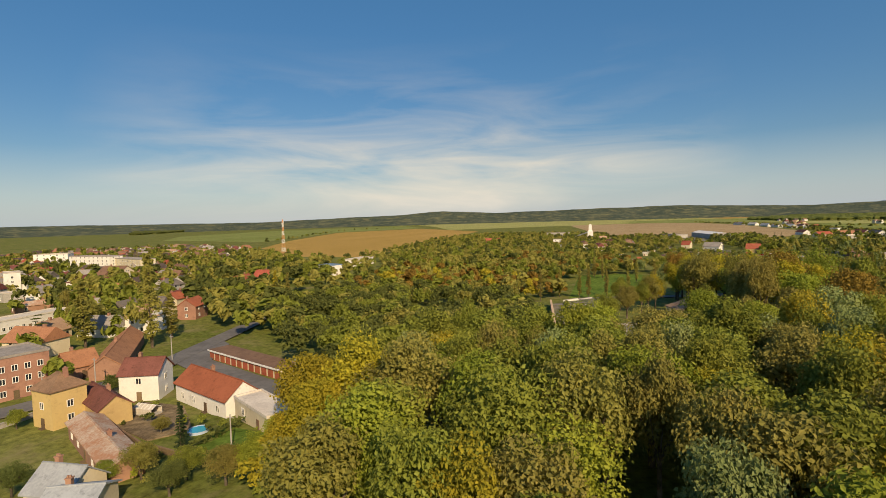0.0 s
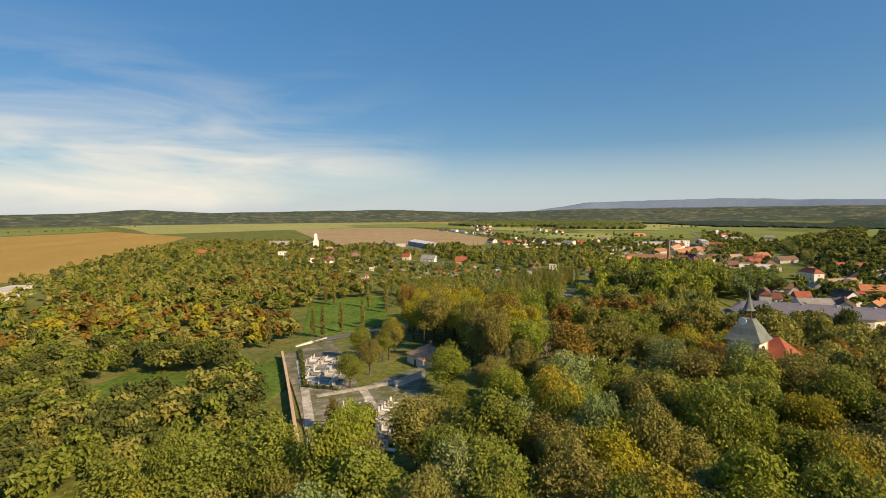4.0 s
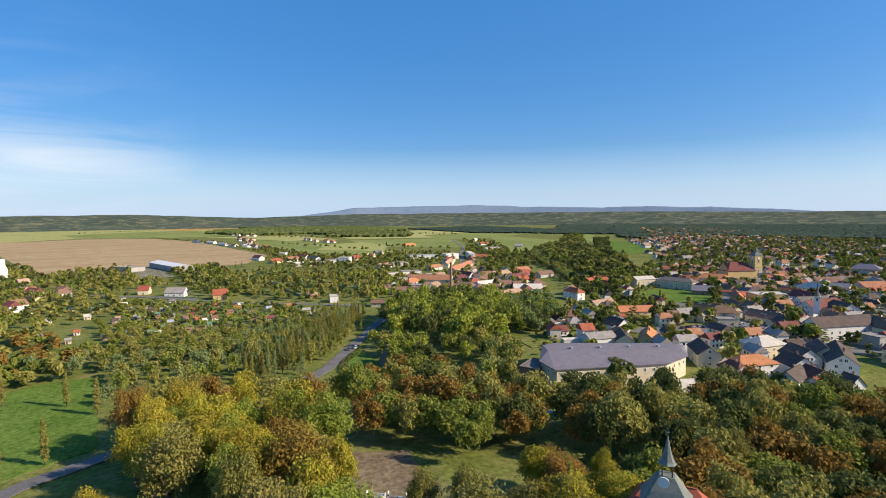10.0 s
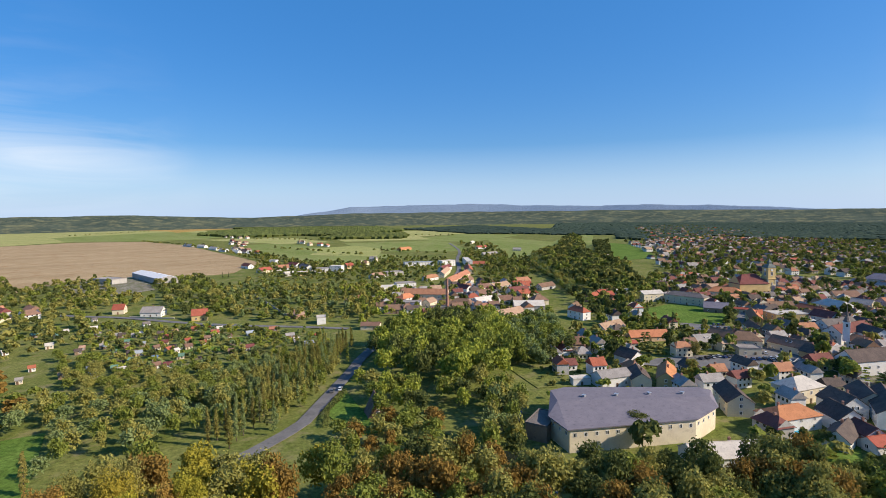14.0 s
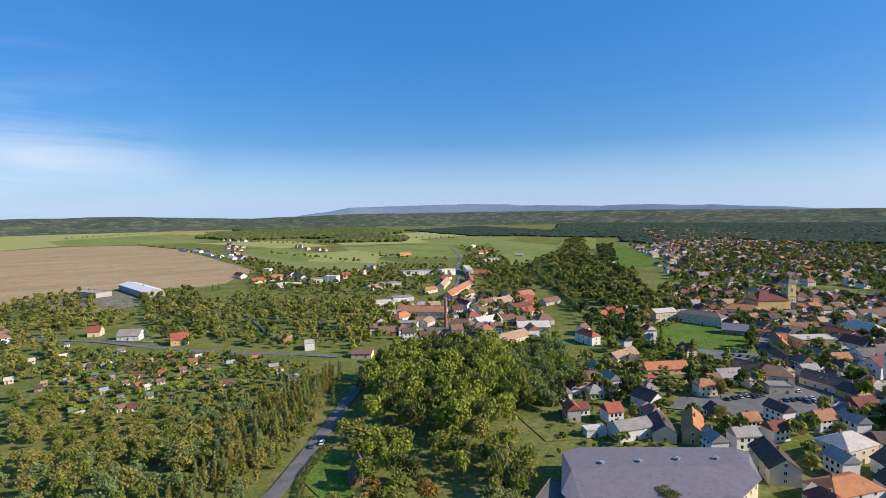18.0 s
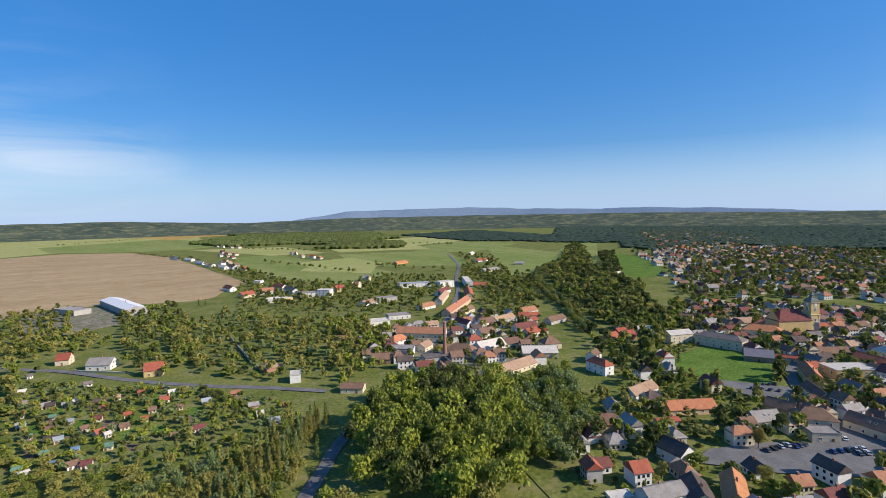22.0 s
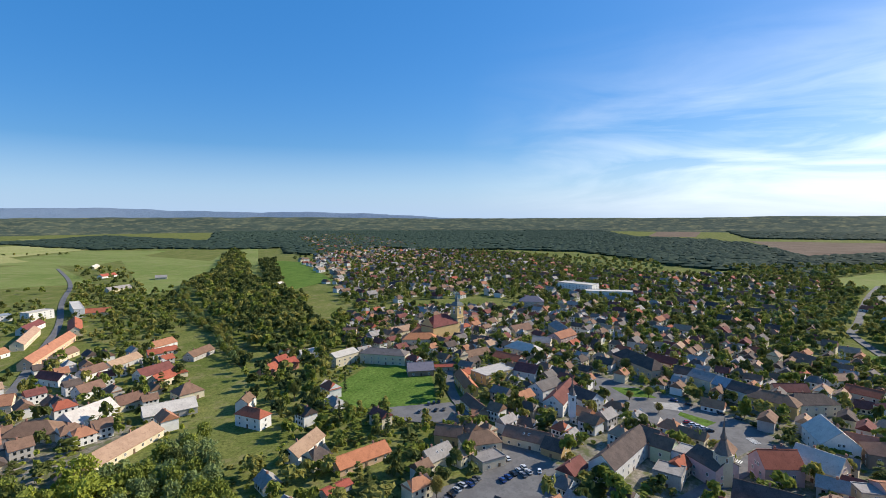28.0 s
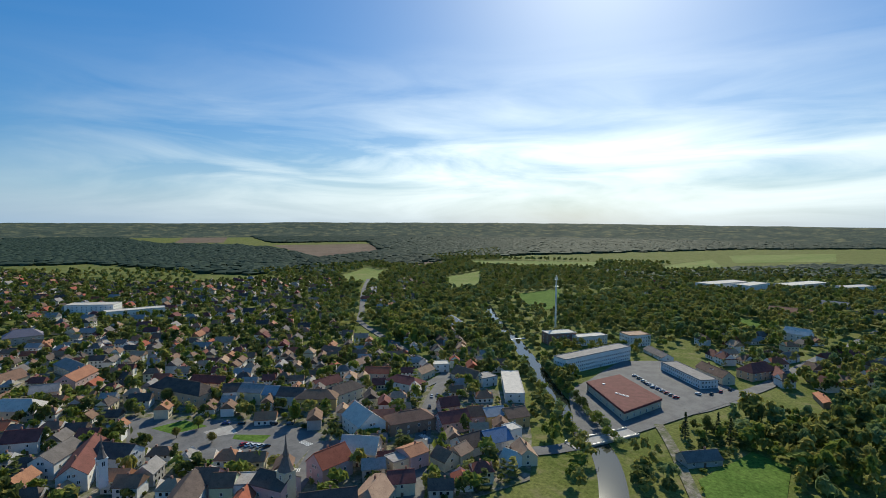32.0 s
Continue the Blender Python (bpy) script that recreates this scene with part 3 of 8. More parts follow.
def house(x, y, rot, L, d, eave, ridge, roof, wall, kind="g", windows=1, name="house", label="", chim=1, sky=0, group=""):
    """A building whose ridge runs along its length L, turned by rot degrees, with eave and ridge heights in metres."""
    root = new(name)
    root.matrix_basis = pose(x, y, knoll(x, y), 0, 0, rot)
    HOUSES.append((x, y, max(L, d) * 0.5))
    storeys = max(1, int(eave / 2.75))
    words = {1: "single-storey", 2: "two-storey", 3: "three-storey"}.get(storeys, "tall")
    tagged(root, label or f"{words} {KIND_WORDS[kind]} {wall} rendered house with {roof} roof", "shed" if name == "shed" else "house" if name == "house" else name.replace("_", " "), group)
    part("wall", wall_bm(kind, L, d, eave, ridge), M["w_" + wall], root)
    part("roof", roof_bm(kind, L, d, eave, ridge), M["r_" + roof], root)
    rng = random.Random(int(x * 31 + y * 17))
    if windows:
        step = 4.9 if windows == 1 else 5.0 if windows == 2 else 2.3
        for side in range(4):
            span, off = (L, d / 2) if side % 2 == 0 else (d, L / 2)
            k = int((span - 1.2) / step)
            turn = side * math.pi / 2
            rows = storeys + (1 if kind == "g" and side % 2 and ridge - eave > 3 and storeys < 3 else 0)
            for s in range(rows):
                n = k if s < storeys else min(k, 2)
                z = 1.0 + s * 2.85
                if z + 1.55 > (eave if s < storeys else ridge - 1.0):
                    continue
                for i in range(n):
                    u = (i - (n - 1) / 2) * (span - 1.4) / max(n, 1) if s < storeys else (i - (n - 1) / 2) * 1.8
                    w = part("door" if s == 0 and side == 0 and i == n // 2 else "window", DOOR if s == 0 and side == 0 and i == n // 2 else WIN, None, root)
                    zz = 0.0 if w.data == DOOR else z
                    w.matrix_basis = Matrix.Rotation(turn, 4, "Z") @ Matrix.Translation((u, -off - 0.01, zz))
    if chim and kind != "f":
        c = part("chimney", CHIMNEY, None, root)
        c.matrix_basis = Matrix.Translation((L * rng.uniform(-0.3, 0.3), d * 0.08, ridge - 0.2))
    a = math.atan2(ridge - eave, d / 2)
    for i in range(sky):
        for s in (-1, 1):
            v = part("skylight", SKYLIGHT, None, root)
            v.matrix_basis = Matrix.Translation(((i - (sky - 1) / 2) * 2.6, s * d * 0.25, (eave + ridge) / 2 + 0.22)) @ Matrix.Rotation(-s * a, 4, "X")
    return root


def shed(x, y, rot, L, d, h, roof, wall):
    """A garden cabin: low walls, a lean or gabled roof, a door and a window."""
    r = house(x, y, rot, L, d, h, h + d * 0.28, roof, wall, "g", 0, "shed", f"small {wall} garden cabin with a {roof} roof in an allotment", 0, group="allotment cabins")
    for nm, me, u in (("door", DOOR, -L * 0.22), ("window", WIN, L * 0.22)):
        o = part(nm, me, None, r)
        o.matrix_basis = Matrix.Translation((u, -d / 2 - 0.01, 0 if nm == "door" else 0.8)) @ Matrix.Diagonal((0.8, 1, 0.8, 1))
    return r


# ---- plants ----
def crown_mesh(kind, clumps, leaves, size, seed):
    """A crown of many small leaf sprays set round uneven clumps, in a tree of height 1 and crown radius 1."""
    rng = np.random.RandomState(seed)
    cs, rs = [], []
    for i in range(clumps):
        u = rng.normal(size=3)
        u /= np.linalg.norm(u)
        if kind == "round":
            r = rng.uniform(0.35, 0.72)
            cs.append((u[0] * r, u[1] * r, 0.62 + u[2] * r * 0.42))
            rs.append(rng.uniform(0.26, 0.42))
        elif kind == "poplar":
            z = 0.12 + 0.86 * (i + rng.rand()) / clumps
            w = 0.55 * math.sin(min(1.0, (z + 0.1) * 1.0) * 2.9) + 0.1
            cs.append((u[0] * w * 0.6, u[1] * w * 0.6, z))
            rs.append(0.34 * max(0.35, w + 0.25))
        elif kind == "conifer":
            z = 0.08 + 0.9 * (i / clumps)
            w = (1 - z) * 0.8
            a = i * 2.4 + rng.rand()
            cs.append((math.cos(a) * w * 0.62, math.sin(a) * w * 0.62, z))
            rs.append(max(0.1, w * 0.5))
        else:
            r = rng.uniform(0.2, 0.7)
            cs.append((u[0] * r, u[1] * r, 0.42 + abs(u[2]) * r * 0.5))
            rs.append(rng.uniform(0.3, 0.45))
    cs, rs = np.array(cs), np.array(rs)
    k = rng.randint(0, len(cs), clumps * leaves)
    v = rng.normal(size=(len(k), 3))
    v /= np.linalg.norm(v, axis=1)[:, None]
    v[:, 2] = np.where(v[:, 2] < -0.35, -v[:, 2], v[:, 2])
    flat = {"round": 0.40, "poplar": 0.16, "conifer": 0.07, "bush": 0.55}[kind]
    c = cs[k] + v * (rs[k] * rng.uniform(0.58, 1.12, len(k)))[:, None] * (1, 1, flat)
    nrm = v * (1, 1, 1) + (0, 0, 0.25) + rng.normal(size=v.shape) * (0.7 if size < 0.15 else 0.4)
    nrm /= np.linalg.norm(nrm, axis=1)[:, None]
    a = np.cross(nrm, rng.normal(size=v.shape))
    a /= np.linalg.norm(a, axis=1)[:, None]
    b = np.cross(nrm, a)
    s = size * rng.uniform(0.6, 1.35, len(k))[:, None]
    sc = np.array((1, 1, flat * 1.15))
    quad = np.stack([c - a * s * sc, c + b * s * 0.62 * sc + nrm * s * 0.2 * sc, c + a * s * sc, c - b * s * 0.62 * sc + nrm * s * 0.2 * sc], 1).reshape(-1, 3)
    me = bpy.data.meshes.new(kind + "_crown")
    me.from_pydata(quad.tolist(), [], np.arange(len(quad)).reshape(-1, 4).tolist())
    me.materials.append(LEAVES["oak"])
    return me


def trunk_mesh(kind, seed):
    rng = random.Random(seed)
    bm = bmesh.new()
    if kind in ("conifer", "poplar"):
        add_tube(bm, (0, 0, -0.02), (0, 0, 0.5), 0.09, 0.05, 7)
        add_tube(bm, (0, 0, 0.5), (0.02, 0, 0.95), 0.05, 0.01, 6)
    else:
        add_tube(bm, (0, 0, -0.02), (0.01, 0.01, 0.3), 0.07, 0.05, 8)
        for i in range(6):
            a = i * 1.05 + rng.random()
            add_tube(bm, (0.01, 0.01, 0.24 + 0.03 * (i % 3)), (math.cos(a) * 0.5, math.sin(a) * 0.5, 0.5 + rng.random() * 0.25), 0.035, 0.008, 5)
    return mesh_of(bm, M["bark"], kind + "_trunk")


CROWNS = {}
for kind, near, far in (("round", (54, 150, 0.038), (8, 10, 0.35)), ("poplar", (44, 60, 0.085), (9, 9, 0.34)),
                        ("conifer", (44, 20, 0.145), (10, 10, 0.33)), ("bush", (14, 30, 0.17), (5, 10, 0.38))):
    CROWNS[kind] = [crown_mesh(kind, *near, 10 + i) for i in range(6 if kind == "round" else 3)]
    CROWNS[kind, "mid"] = [np.array([v.co for v in crown_mesh(kind, *((30, 12, 0.135) if kind == "round" else (near[0] // 2, 15, 0.17)), 80 + i).vertices]) for i in range(6)]
    CROWNS[kind, "full"] = [np.array([v.co for v in crown_mesh(kind, *((42, 34, 0.074) if kind == "round" else (near[0] // 2, 24, 0.13)), 120 + i).vertices]) for i in range(4)]
    CROWNS[kind, "far"] = [np.array([v.co for v in crown_mesh(kind, *far, 50 + i).vertices]) for i in range(6)]
TRUNKS = {k: [trunk_mesh(k, i) for i in range(2)] for k in ("round", "poplar", "conifer", "bush")}
TREE_WORDS = {"oak": "green", "lime": "bright green", "yellow": "yellowing autumn", "olive": "olive-green", "russet": "russet autumn",
              "dark": "dark green", "willow": "grey-green", "needle": "dark evergreen", "spruce": "dark evergreen"}
FAR_TREES = {}
TREES = []


def tree(x, y, h, r, leaf="oak", kind="round", lod=0, z=0.0, group=""):
    """A tree of height h and crown radius r: the trunk with its limbs, and the crown."""
    rng = random.Random(int(x * 57 + y * 23) + int(h * 10))
    z += knoll(x, y)
    if lod:
        a, q = rng.random() * 6.283, rng.choice(CROWNS[kind, {1: "far", 2: "mid", 3: "full"}[lod]])
        ca, sa = math.cos(a) * r, math.sin(a) * r
        FAR_TREES.setdefault(leaf, []).append(np.stack([x + q[:, 0] * ca - q[:, 1] * sa, y + q[:, 0] * sa + q[:, 1] * ca, z + q[:, 2] * h], 1))
        TREES.append((x, y, r))
        return None
    name = {"round": "deciduous_tree", "poplar": "poplar_tree", "conifer": "conifer_tree", "bush": "bush"}[kind]
    ob = new(name, TRUNKS[kind][rng.randrange(2)])
    ob.matrix_basis = pose(x, y, z, 0, 0, rng.random() * 360) @ Matrix.Diagonal((r, r, h, 1))
    TREES.append((x, y, r))
    shape = {"round": "broad-crowned deciduous tree", "poplar": "tall columnar poplar", "conifer": "pointed conifer", "bush": "leafy bush"}[kind]
    tagged(ob, f"{TREE_WORDS[leaf]} {shape} standing in grass", "bush" if kind == "bush" else "tree", group)
    c = part("crown", rng.choice(CROWNS[kind]), None, ob)
    if c.data.materials[0] != LEAVES[leaf]:
        c.material_slots[0].link = "OBJECT"
        c.material_slots[0].material = LEAVES[leaf]
    return ob


def inside(x, y, poly):
    hit = False
    for (x1, y1), (x2, y2) in zip(poly, poly[1:] + poly[:1]):
        if (y1 > y) != (y2 > y) and x < (x2 - x1) * (y - y1) / (y2 - y1) + x1:
            hit = not hit
    return hit


def spots(poly, gap, seed, clear=True, margin=1.0):
    """Jittered places inside a polygon, off houses, roads and open plots."""
    near = [q for q in KEEP_OUT if q is not poly]
    rng = random.Random(seed)
    xs, ys = [p[0] for p in poly], [p[1] for p in poly]
    x = min(xs)
    while x < max(xs):
        y = min(ys)
        while y < max(ys):
            px_, py_ = x + rng.uniform(-0.45, 0.45) * gap, y + rng.uniform(-0.45, 0.45) * gap
            if inside(px_, py_, poly) and not (clear and any((px_ - a) ** 2 + (py_ - b) ** 2 < (r * 0.85 + margin) ** 2 for a, b, r in HOUSES)) \
                    and not any(inside(px_, py_, q) for q in near) \
                    and not any((px_ - a) ** 2 + (py_ - b) ** 2 < r * r for a, b, r in ROADS):
                yield px_, py_, rng
            y += gap
        x += gap


ROADS = []


def keep_clear(pts, width):
    """Marks a line of road so that nothing is planted on it."""
    for a, b in zip(pts, pts[1:]):
        n = max(1, int(math.dist(a, b) / (width * 0.7)))
        ROADS.extend((a[0] + (b[0] - a[0]) * i / n, a[1] + (b[1] - a[1]) * i / n, width * 0.6 + 1.0) for i in range(n + 1))


def grove(poly, gap, leaves, h, r, seed, kind="round", lod=0, group=""):
    for x, y, rng in spots(poly, gap, seed):
        f = rng.uniform(0.8, 1.2)
        tree(x, y, rng.uniform(*h), rng.uniform(*r) * f, rng.choice(leaves), kind, lod, 0, group)


def canopy(name, poly, cell, low, high, leaf, seed, label):
    """A far wood as one uneven canopy with a ragged edge: every cell is a crown with its own peak."""
    rng = np.random.RandomState(seed)
    xs, ys = np.array([p[0] for p in poly]), np.array([p[1] for p in poly])
    verts, faces = [], []
    for x in np.arange(xs.min(), xs.max(), cell):
        for y in np.arange(ys.min(), ys.max(), cell):
            cx, cy = x + rng.uniform(-0.4, 0.4) * cell, y + rng.uniform(-0.4, 0.4) * cell
            if not inside(cx, cy, poly):
                continue
            h, r, n0 = rng.uniform(low, high), cell * rng.uniform(0.55, 0.95), len(verts)
            m = 5
            ang = np.arange(m) * 6.283 / m + rng.rand()
            for zz, rr in ((0.0, 0.8), (h * 0.62, 0.95)):
                rad = r * rr * rng.uniform(0.75, 1.2, m)
                verts.extend(zip((cx + rad * np.cos(ang)).tolist(), (cy + rad * np.sin(ang)).tolist(), (zz + rng.uniform(-0.06, 0.06, m) * h * (zz > 0)).tolist()))
            verts.append((cx + rng.uniform(-1, 1), cy + rng.uniform(-1, 1), h))
            faces.extend((n0 + i, n0 + (i + 1) % m, n0 + m + (i + 1) % m, n0 + m + i) for i in range(m))
            faces.extend((n0 + m + i, n0 + m + (i + 1) % m, n0 + 2 * m) for i in range(m))
    me = bpy.data.meshes.new(name)
    me.from_pydata(verts, [], faces)
    me.materials.append(LEAVES[leaf])
    return tagged(new(name, me), label, "woodland", kind="stuff")


def suburb(poly, gap, seed, tree_gap, turn, margin=9.0, small=1.0):
    """Far rows of small houses, joined, with walls, eaved roofs, windows and chimneys, and trees and gardens between them."""
    mats = [M["r_" + k] for k in SUB_ROOFS] + [M["w_" + k] for k in SUB_WALLS] + [M["glass"], M["w_brick"]]
    nr, nw = len(SUB_ROOFS), len(SUB_WALLS)
    verts, faces, index = [], [], []

    def put(m, pts, quads, k):
        n = len(verts)
        verts.extend(tuple(m @ Vector(p)) for p in pts)
        faces.extend(tuple(n + i for i in q) for q in quads)
        index.extend([k] * len(quads))
    for x, y, rng in spots(poly, gap, seed, margin=margin):
        L, d, e = rng.uniform(4.5, 7.5) * small, rng.uniform(4, 5.2) * small, rng.choice([3.6, 5.4, 6.2])
        h = e + d * 0.72
        m = pose(x, y, 0, 0, 0, turn + rng.choice([0, 90]) + rng.uniform(-6, 6))
        HOUSES.append((x, y, L))
        put(m, [(-L, -d, 0), (L, -d, 0), (L, d, 0), (-L, d, 0), (-L, -d, e), (L, -d, e), (L, d, e), (-L, d, e), (-L, 0, h), (L, 0, h)],
            [(0, 1, 5, 4), (2, 3, 7, 6), (1, 2, 6, 9, 5), (3, 0, 4, 8, 7)], nr + rng.randrange(nw))
        o, hip = 0.5, rng.choice([0, 0, 0, d * 0.9])
        put(m, [(-L - o, -d - o, e - 0.35), (L + o, -d - o, e - 0.35), (L + o, d + o, e - 0.35), (-L - o, d + o, e - 0.35), (-L - o + hip, 0, h + 0.2), (L + o - hip, 0, h + 0.2),
                (-L - o, -d - o, e - 0.55), (L + o, -d - o, e - 0.55), (L + o, d + o, e - 0.55), (-L - o, d + o, e - 0.55)],
            [(0, 1, 5, 4), (2, 3, 4, 5), (1, 2, 5), (3, 0, 4), (6, 7, 1, 0), (8, 9, 3, 2)], rng.randrange(nr))
        for s in (-1, 1):
            for i in (-1, 0, 1):
                u, yy = i * L * 0.55, s * (d + 0.03)
                for z in ([1.0] if e < 5 else [1.0, 3.7]):
                    put(m, [(u - 0.55, yy, z), (u + 0.55, yy, z), (u + 0.55, yy, z + 1.3), (u - 0.55, yy, z + 1.3)], [(0, 1, 2, 3)], nr + nw)
        c = rng.uniform(-0.5, 0.5) * L
        put(m, [(c - 0.4, -0.4, h - 1), (c + 0.4, -0.4, h - 1), (c + 0.4, 0.4, h - 1), (c - 0.4, 0.4, h - 1), (c - 0.4, -0.4, h + 1), (c + 0.4, -0.4, h + 1), (c + 0.4, 0.4, h + 1), (c - 0.4, 0.4, h + 1)],
            [(0, 1, 5, 4), (1, 2, 6, 5), (2, 3, 7, 6), (3, 0, 4, 7), (4, 5, 6, 7)], nr + nw + 1)
    me = bpy.data.meshes.new("suburban_houses")
    me.from_pydata(verts, [], faces)
    for q in mats:
        me.materials.append(q)
    me.polygons.foreach_set("material_index", index)
    tagged(new("suburban_houses", me), "rows of small rendered houses with red, brown and grey roofs", "houses", kind="stuff")
    for x, y, rng in spots(poly, tree_gap, seed + 100, margin=3.0):
        tree(x, y, rng.uniform(6, 13), rng.uniform(2.8, 5.4), rng.choice(["oak", "dark", "olive", "dark", "oak"]), rng.choice(["round", "round", "round", "conifer"]), 1)


SUB_ROOFS = ["brown", "dark", "maroon", "brown", "grey", "terracotta", "slate", "brown", "dark", "red", "maroon", "tan", "grey"]
SUB_WALLS = ["white", "white", "cream", "white", "white", "cream", "white", "grey"]


def hedge_trees(line, seed):
    """Field trees strung along a boundary."""
    rng = random.Random(900 + seed)
    (x1, y1), (x2, y2) = line
    n = max(3, min(16, int(math.dist(*line) / 22)))
    for i in range(n):
        f = (i + rng.uniform(-0.35, 0.35)) / n
        tree(x1 + (x2 - x1) * f, y1 + (y2 - y1) * f, rng.uniform(6, 11), rng.uniform(3.5, 6), rng.choice(["dark", "oak", "olive"]), "round", 1, 0, "field trees")


def plant_far_trees():
    """The trees too far off to pick apart, one object for each colour of leaf."""
    for leaf, groups in FAR_TREES.items():
        v = np.concatenate(groups)
        me = bpy.data.meshes.new("far_trees")
        me.from_pydata(v.tolist(), [], np.arange(len(v)).reshape(-1, 4).tolist())
        me.materials.append(LEAVES[leaf])
        tagged(new("far_trees", me), f"scattered {TREE_WORDS[leaf]} trees in gardens and along fields", "trees", kind="stuff")


def bank_trees(line, seed, h):
    """Trees on both banks of the river, overhanging the water."""
    rng = random.Random(300 + seed)
    for (x1, y1), (x2, y2) in zip(line, line[1:]):
        L = math.dist((x1, y1), (x2, y2))
        nx, ny = -(y2 - y1) / L, (x2 - x1) / L
        for i in range(int(L / 4)):
            f = (i + rng.random()) * 4 / L
            for s in (-1, 1):
                o = s * (rng.uniform(6.5, 10.0) if h < 8 else rng.uniform(1.8, 5.5))
                tree(x1 + (x2 - x1) * f + nx * o, y1 + (y2 - y1) * f + ny * o, h * rng.uniform(0.6, 1.3), rng.uniform(2.4, 4.0) * (1 if h < 12 else 1.3), rng.choice(["oak", "dark", "willow", "olive"]), "round", 2)


# ---- fields, lawns and yards ----
patch("field", "plough", [(3.3, 853), (53.6, 929), (113.2, 928), (176.6, 895), (219.7, 882), (250.0, 890), (283.9, 962), (330.7, 1019), (338.2, 1148), (344.8, 1776), (284.4, 2130), (92.5, 2268), (-34.8, 2174), (-182.2, 2138)], 0.106, "bare pale brown ploughed field sloping gently")
patch("field", "stubble", [(-532.9, 677.4), (-346.4, 506.8), (-259.5, 501.6), (-268.2, 654.5), (-385.7, 1459), (-810, 2078), (-944, 1603), (-679.6, 954)], 0.112, "golden stubble field beside the town")
patch("field", "green_field", [(-1179, 1073), (-725, 915), (-982, 1666), (-852, 2184), (-1359, 3173), (-1713, 2241), (-1545, 1480)], 0.118, "pale green meadow before wooded hills")
patch("field", "pale_field", [(-560, 1720), (-900, 2500), (-1500, 3700), (-700, 4350), (100, 4400), (880, 4200), (690, 2950)], 0.124, "straw-green field below wooded hills")
patch("field", "green_field", [(474.3, 1635), (589.7, 1653), (593.9, 1338), (597.9, 982), (438.2, 892), (393.2, 1015), (396.3, 1252)], 0.13, "bright green crop field with hedges")
patch("field", "green_field", [(726, 1496), (1026, 1389), (781, 967), (605.4, 1129)], 0.136, "bright green meadow behind the village")
patch("field", "green_field", [(1310, 1523), (1183, 1085), (1491, 1282), (906, 840), (701, 771), (805, 904)], 0.142, "bright green meadow by the river")
patch("field", "green_field", [(1572, 1297), (1731, 1348), (1140, 917), (868, 726)], 0.148, "narrow green meadow between woods")
patch("field", "lawn", [(1241, 944), (1217, 858), (921, 608.4), (798, 614.9)], 0.154, "bright green mown meadow by the suburb")
patch("field", "pale_field", [(531.0, 1323), (697.8, 1363), (678.0, 1157), (516.5, 1054)], 0.16, "straw-coloured field between hedges")
patch("field", "pale_field", [(454.9, 2136), (756, 2016), (732, 1584), (574.0, 1609)], 0.166, "straw-green field beside a road")
patch("field", "green_field", [(23.8, 2879), (600.2, 3405), (706, 2422), (461.8, 2173), (287.1, 2164), (63.2, 2375)], 0.172, "green pasture beyond the ploughed land")
patch("field", "stubble", [(382.3, 4191), (1455, 4767), (1315, 3947), (600.2, 3405)], 0.178, "golden stubble strip on a rise")
patch("field", "pale_field", [(1101, 2267), (1885, 2270), (1592, 1835), (1110, 1688)], 0.184, "pale green field far off")
patch("field", "green_field", [(945, 1540), (1399, 1764), (1462, 1484), (1012, 1250)], 0.19, "green meadow far off")
patch("field", "green_field", [(1154, -205.7), (1301, -340.3), (1194, -344.8), (1034, -234.5), (1023, -167.8)], 0.196, "bright green field by the gardens")
patch("field", "green_field", [(1015, -370.2), (1091, -522.5), (851, -337.2), (841, -270.3)], 0.202, "bright green field by the river")
patch("field", "green_field", [(1370, -697.7), (1132, -987), (996, -797), (1193, -584.2)], 0.208, "long green field behind trees")
patch("field", "green_field", [(953, -999), (1018, -1374), (812, -1057), (853, -876)], 0.214, "green field among trees")
patch("field", "green_field", [(1094, -1625), (949, -2125), (779, -1623), (911, -1297)], 0.22, "green field before the woods")
patch("field", "lawn", [(764, -322.8), (770, -443.0), (629.4, -287.1), (646.0, -259.1)], 0.226, "green meadow beside the river")
patch("field", "brown_field", [(2563, -452.8), (2515, -914), (1278, -573.6), (1236, -444.3), (1719, -362.3)], 0.232, "brown harvested field before the woods")
patch("field", "brown_field", [(4011, -269.9), (4176, -579.1), (2982, -324.7), (3023, -99.0)], 0.238, "brown field far off in the woods")
patch("field", "green_field", [(2477, 122.6), (2418, -2.5), (1916, 49.8), (2003, 125.6)], 0.244, "green clearing in the woods")
patch("field", "pale_field", [(593, 1340), (653, 1145), (551, 996), (469, 1138)], 0.163, "straw-coloured strip between hedges")
patch("field", "stubble", [(588, 3921), (1634, 5795), (2024, 5879), (1123, 4086), (566, 3172)], 0.181, "golden stubble on a far rise")
patch("field", "pale_field", [(1934, 2843), (2189, 2285), (1788, 1825), (1481, 1922)], 0.187, "straw field before the woods")
patch("field", "pale_field", [(928, 2114), (1168, 1770), (1050, 1497), (767, 1573)], 0.193, "pale hay meadow beyond the village")
patch("lawn", "lawn", [(434.0, 345.4), (482.0, 343.6), (478.5, 296.0), (424.8, 275.2), (408.3, 296.4), (410.7, 319.7), (403.0, 330.3)], 0.25, "wide bright green lawn with a lone conifer")
patch("lawn", "lawn", [(404.3, 328.4), (478.6, 337.0), (492.5, 319.7), (451.7, 306.6), (393.8, 310.4)], 0.256, "green lawn before the school")
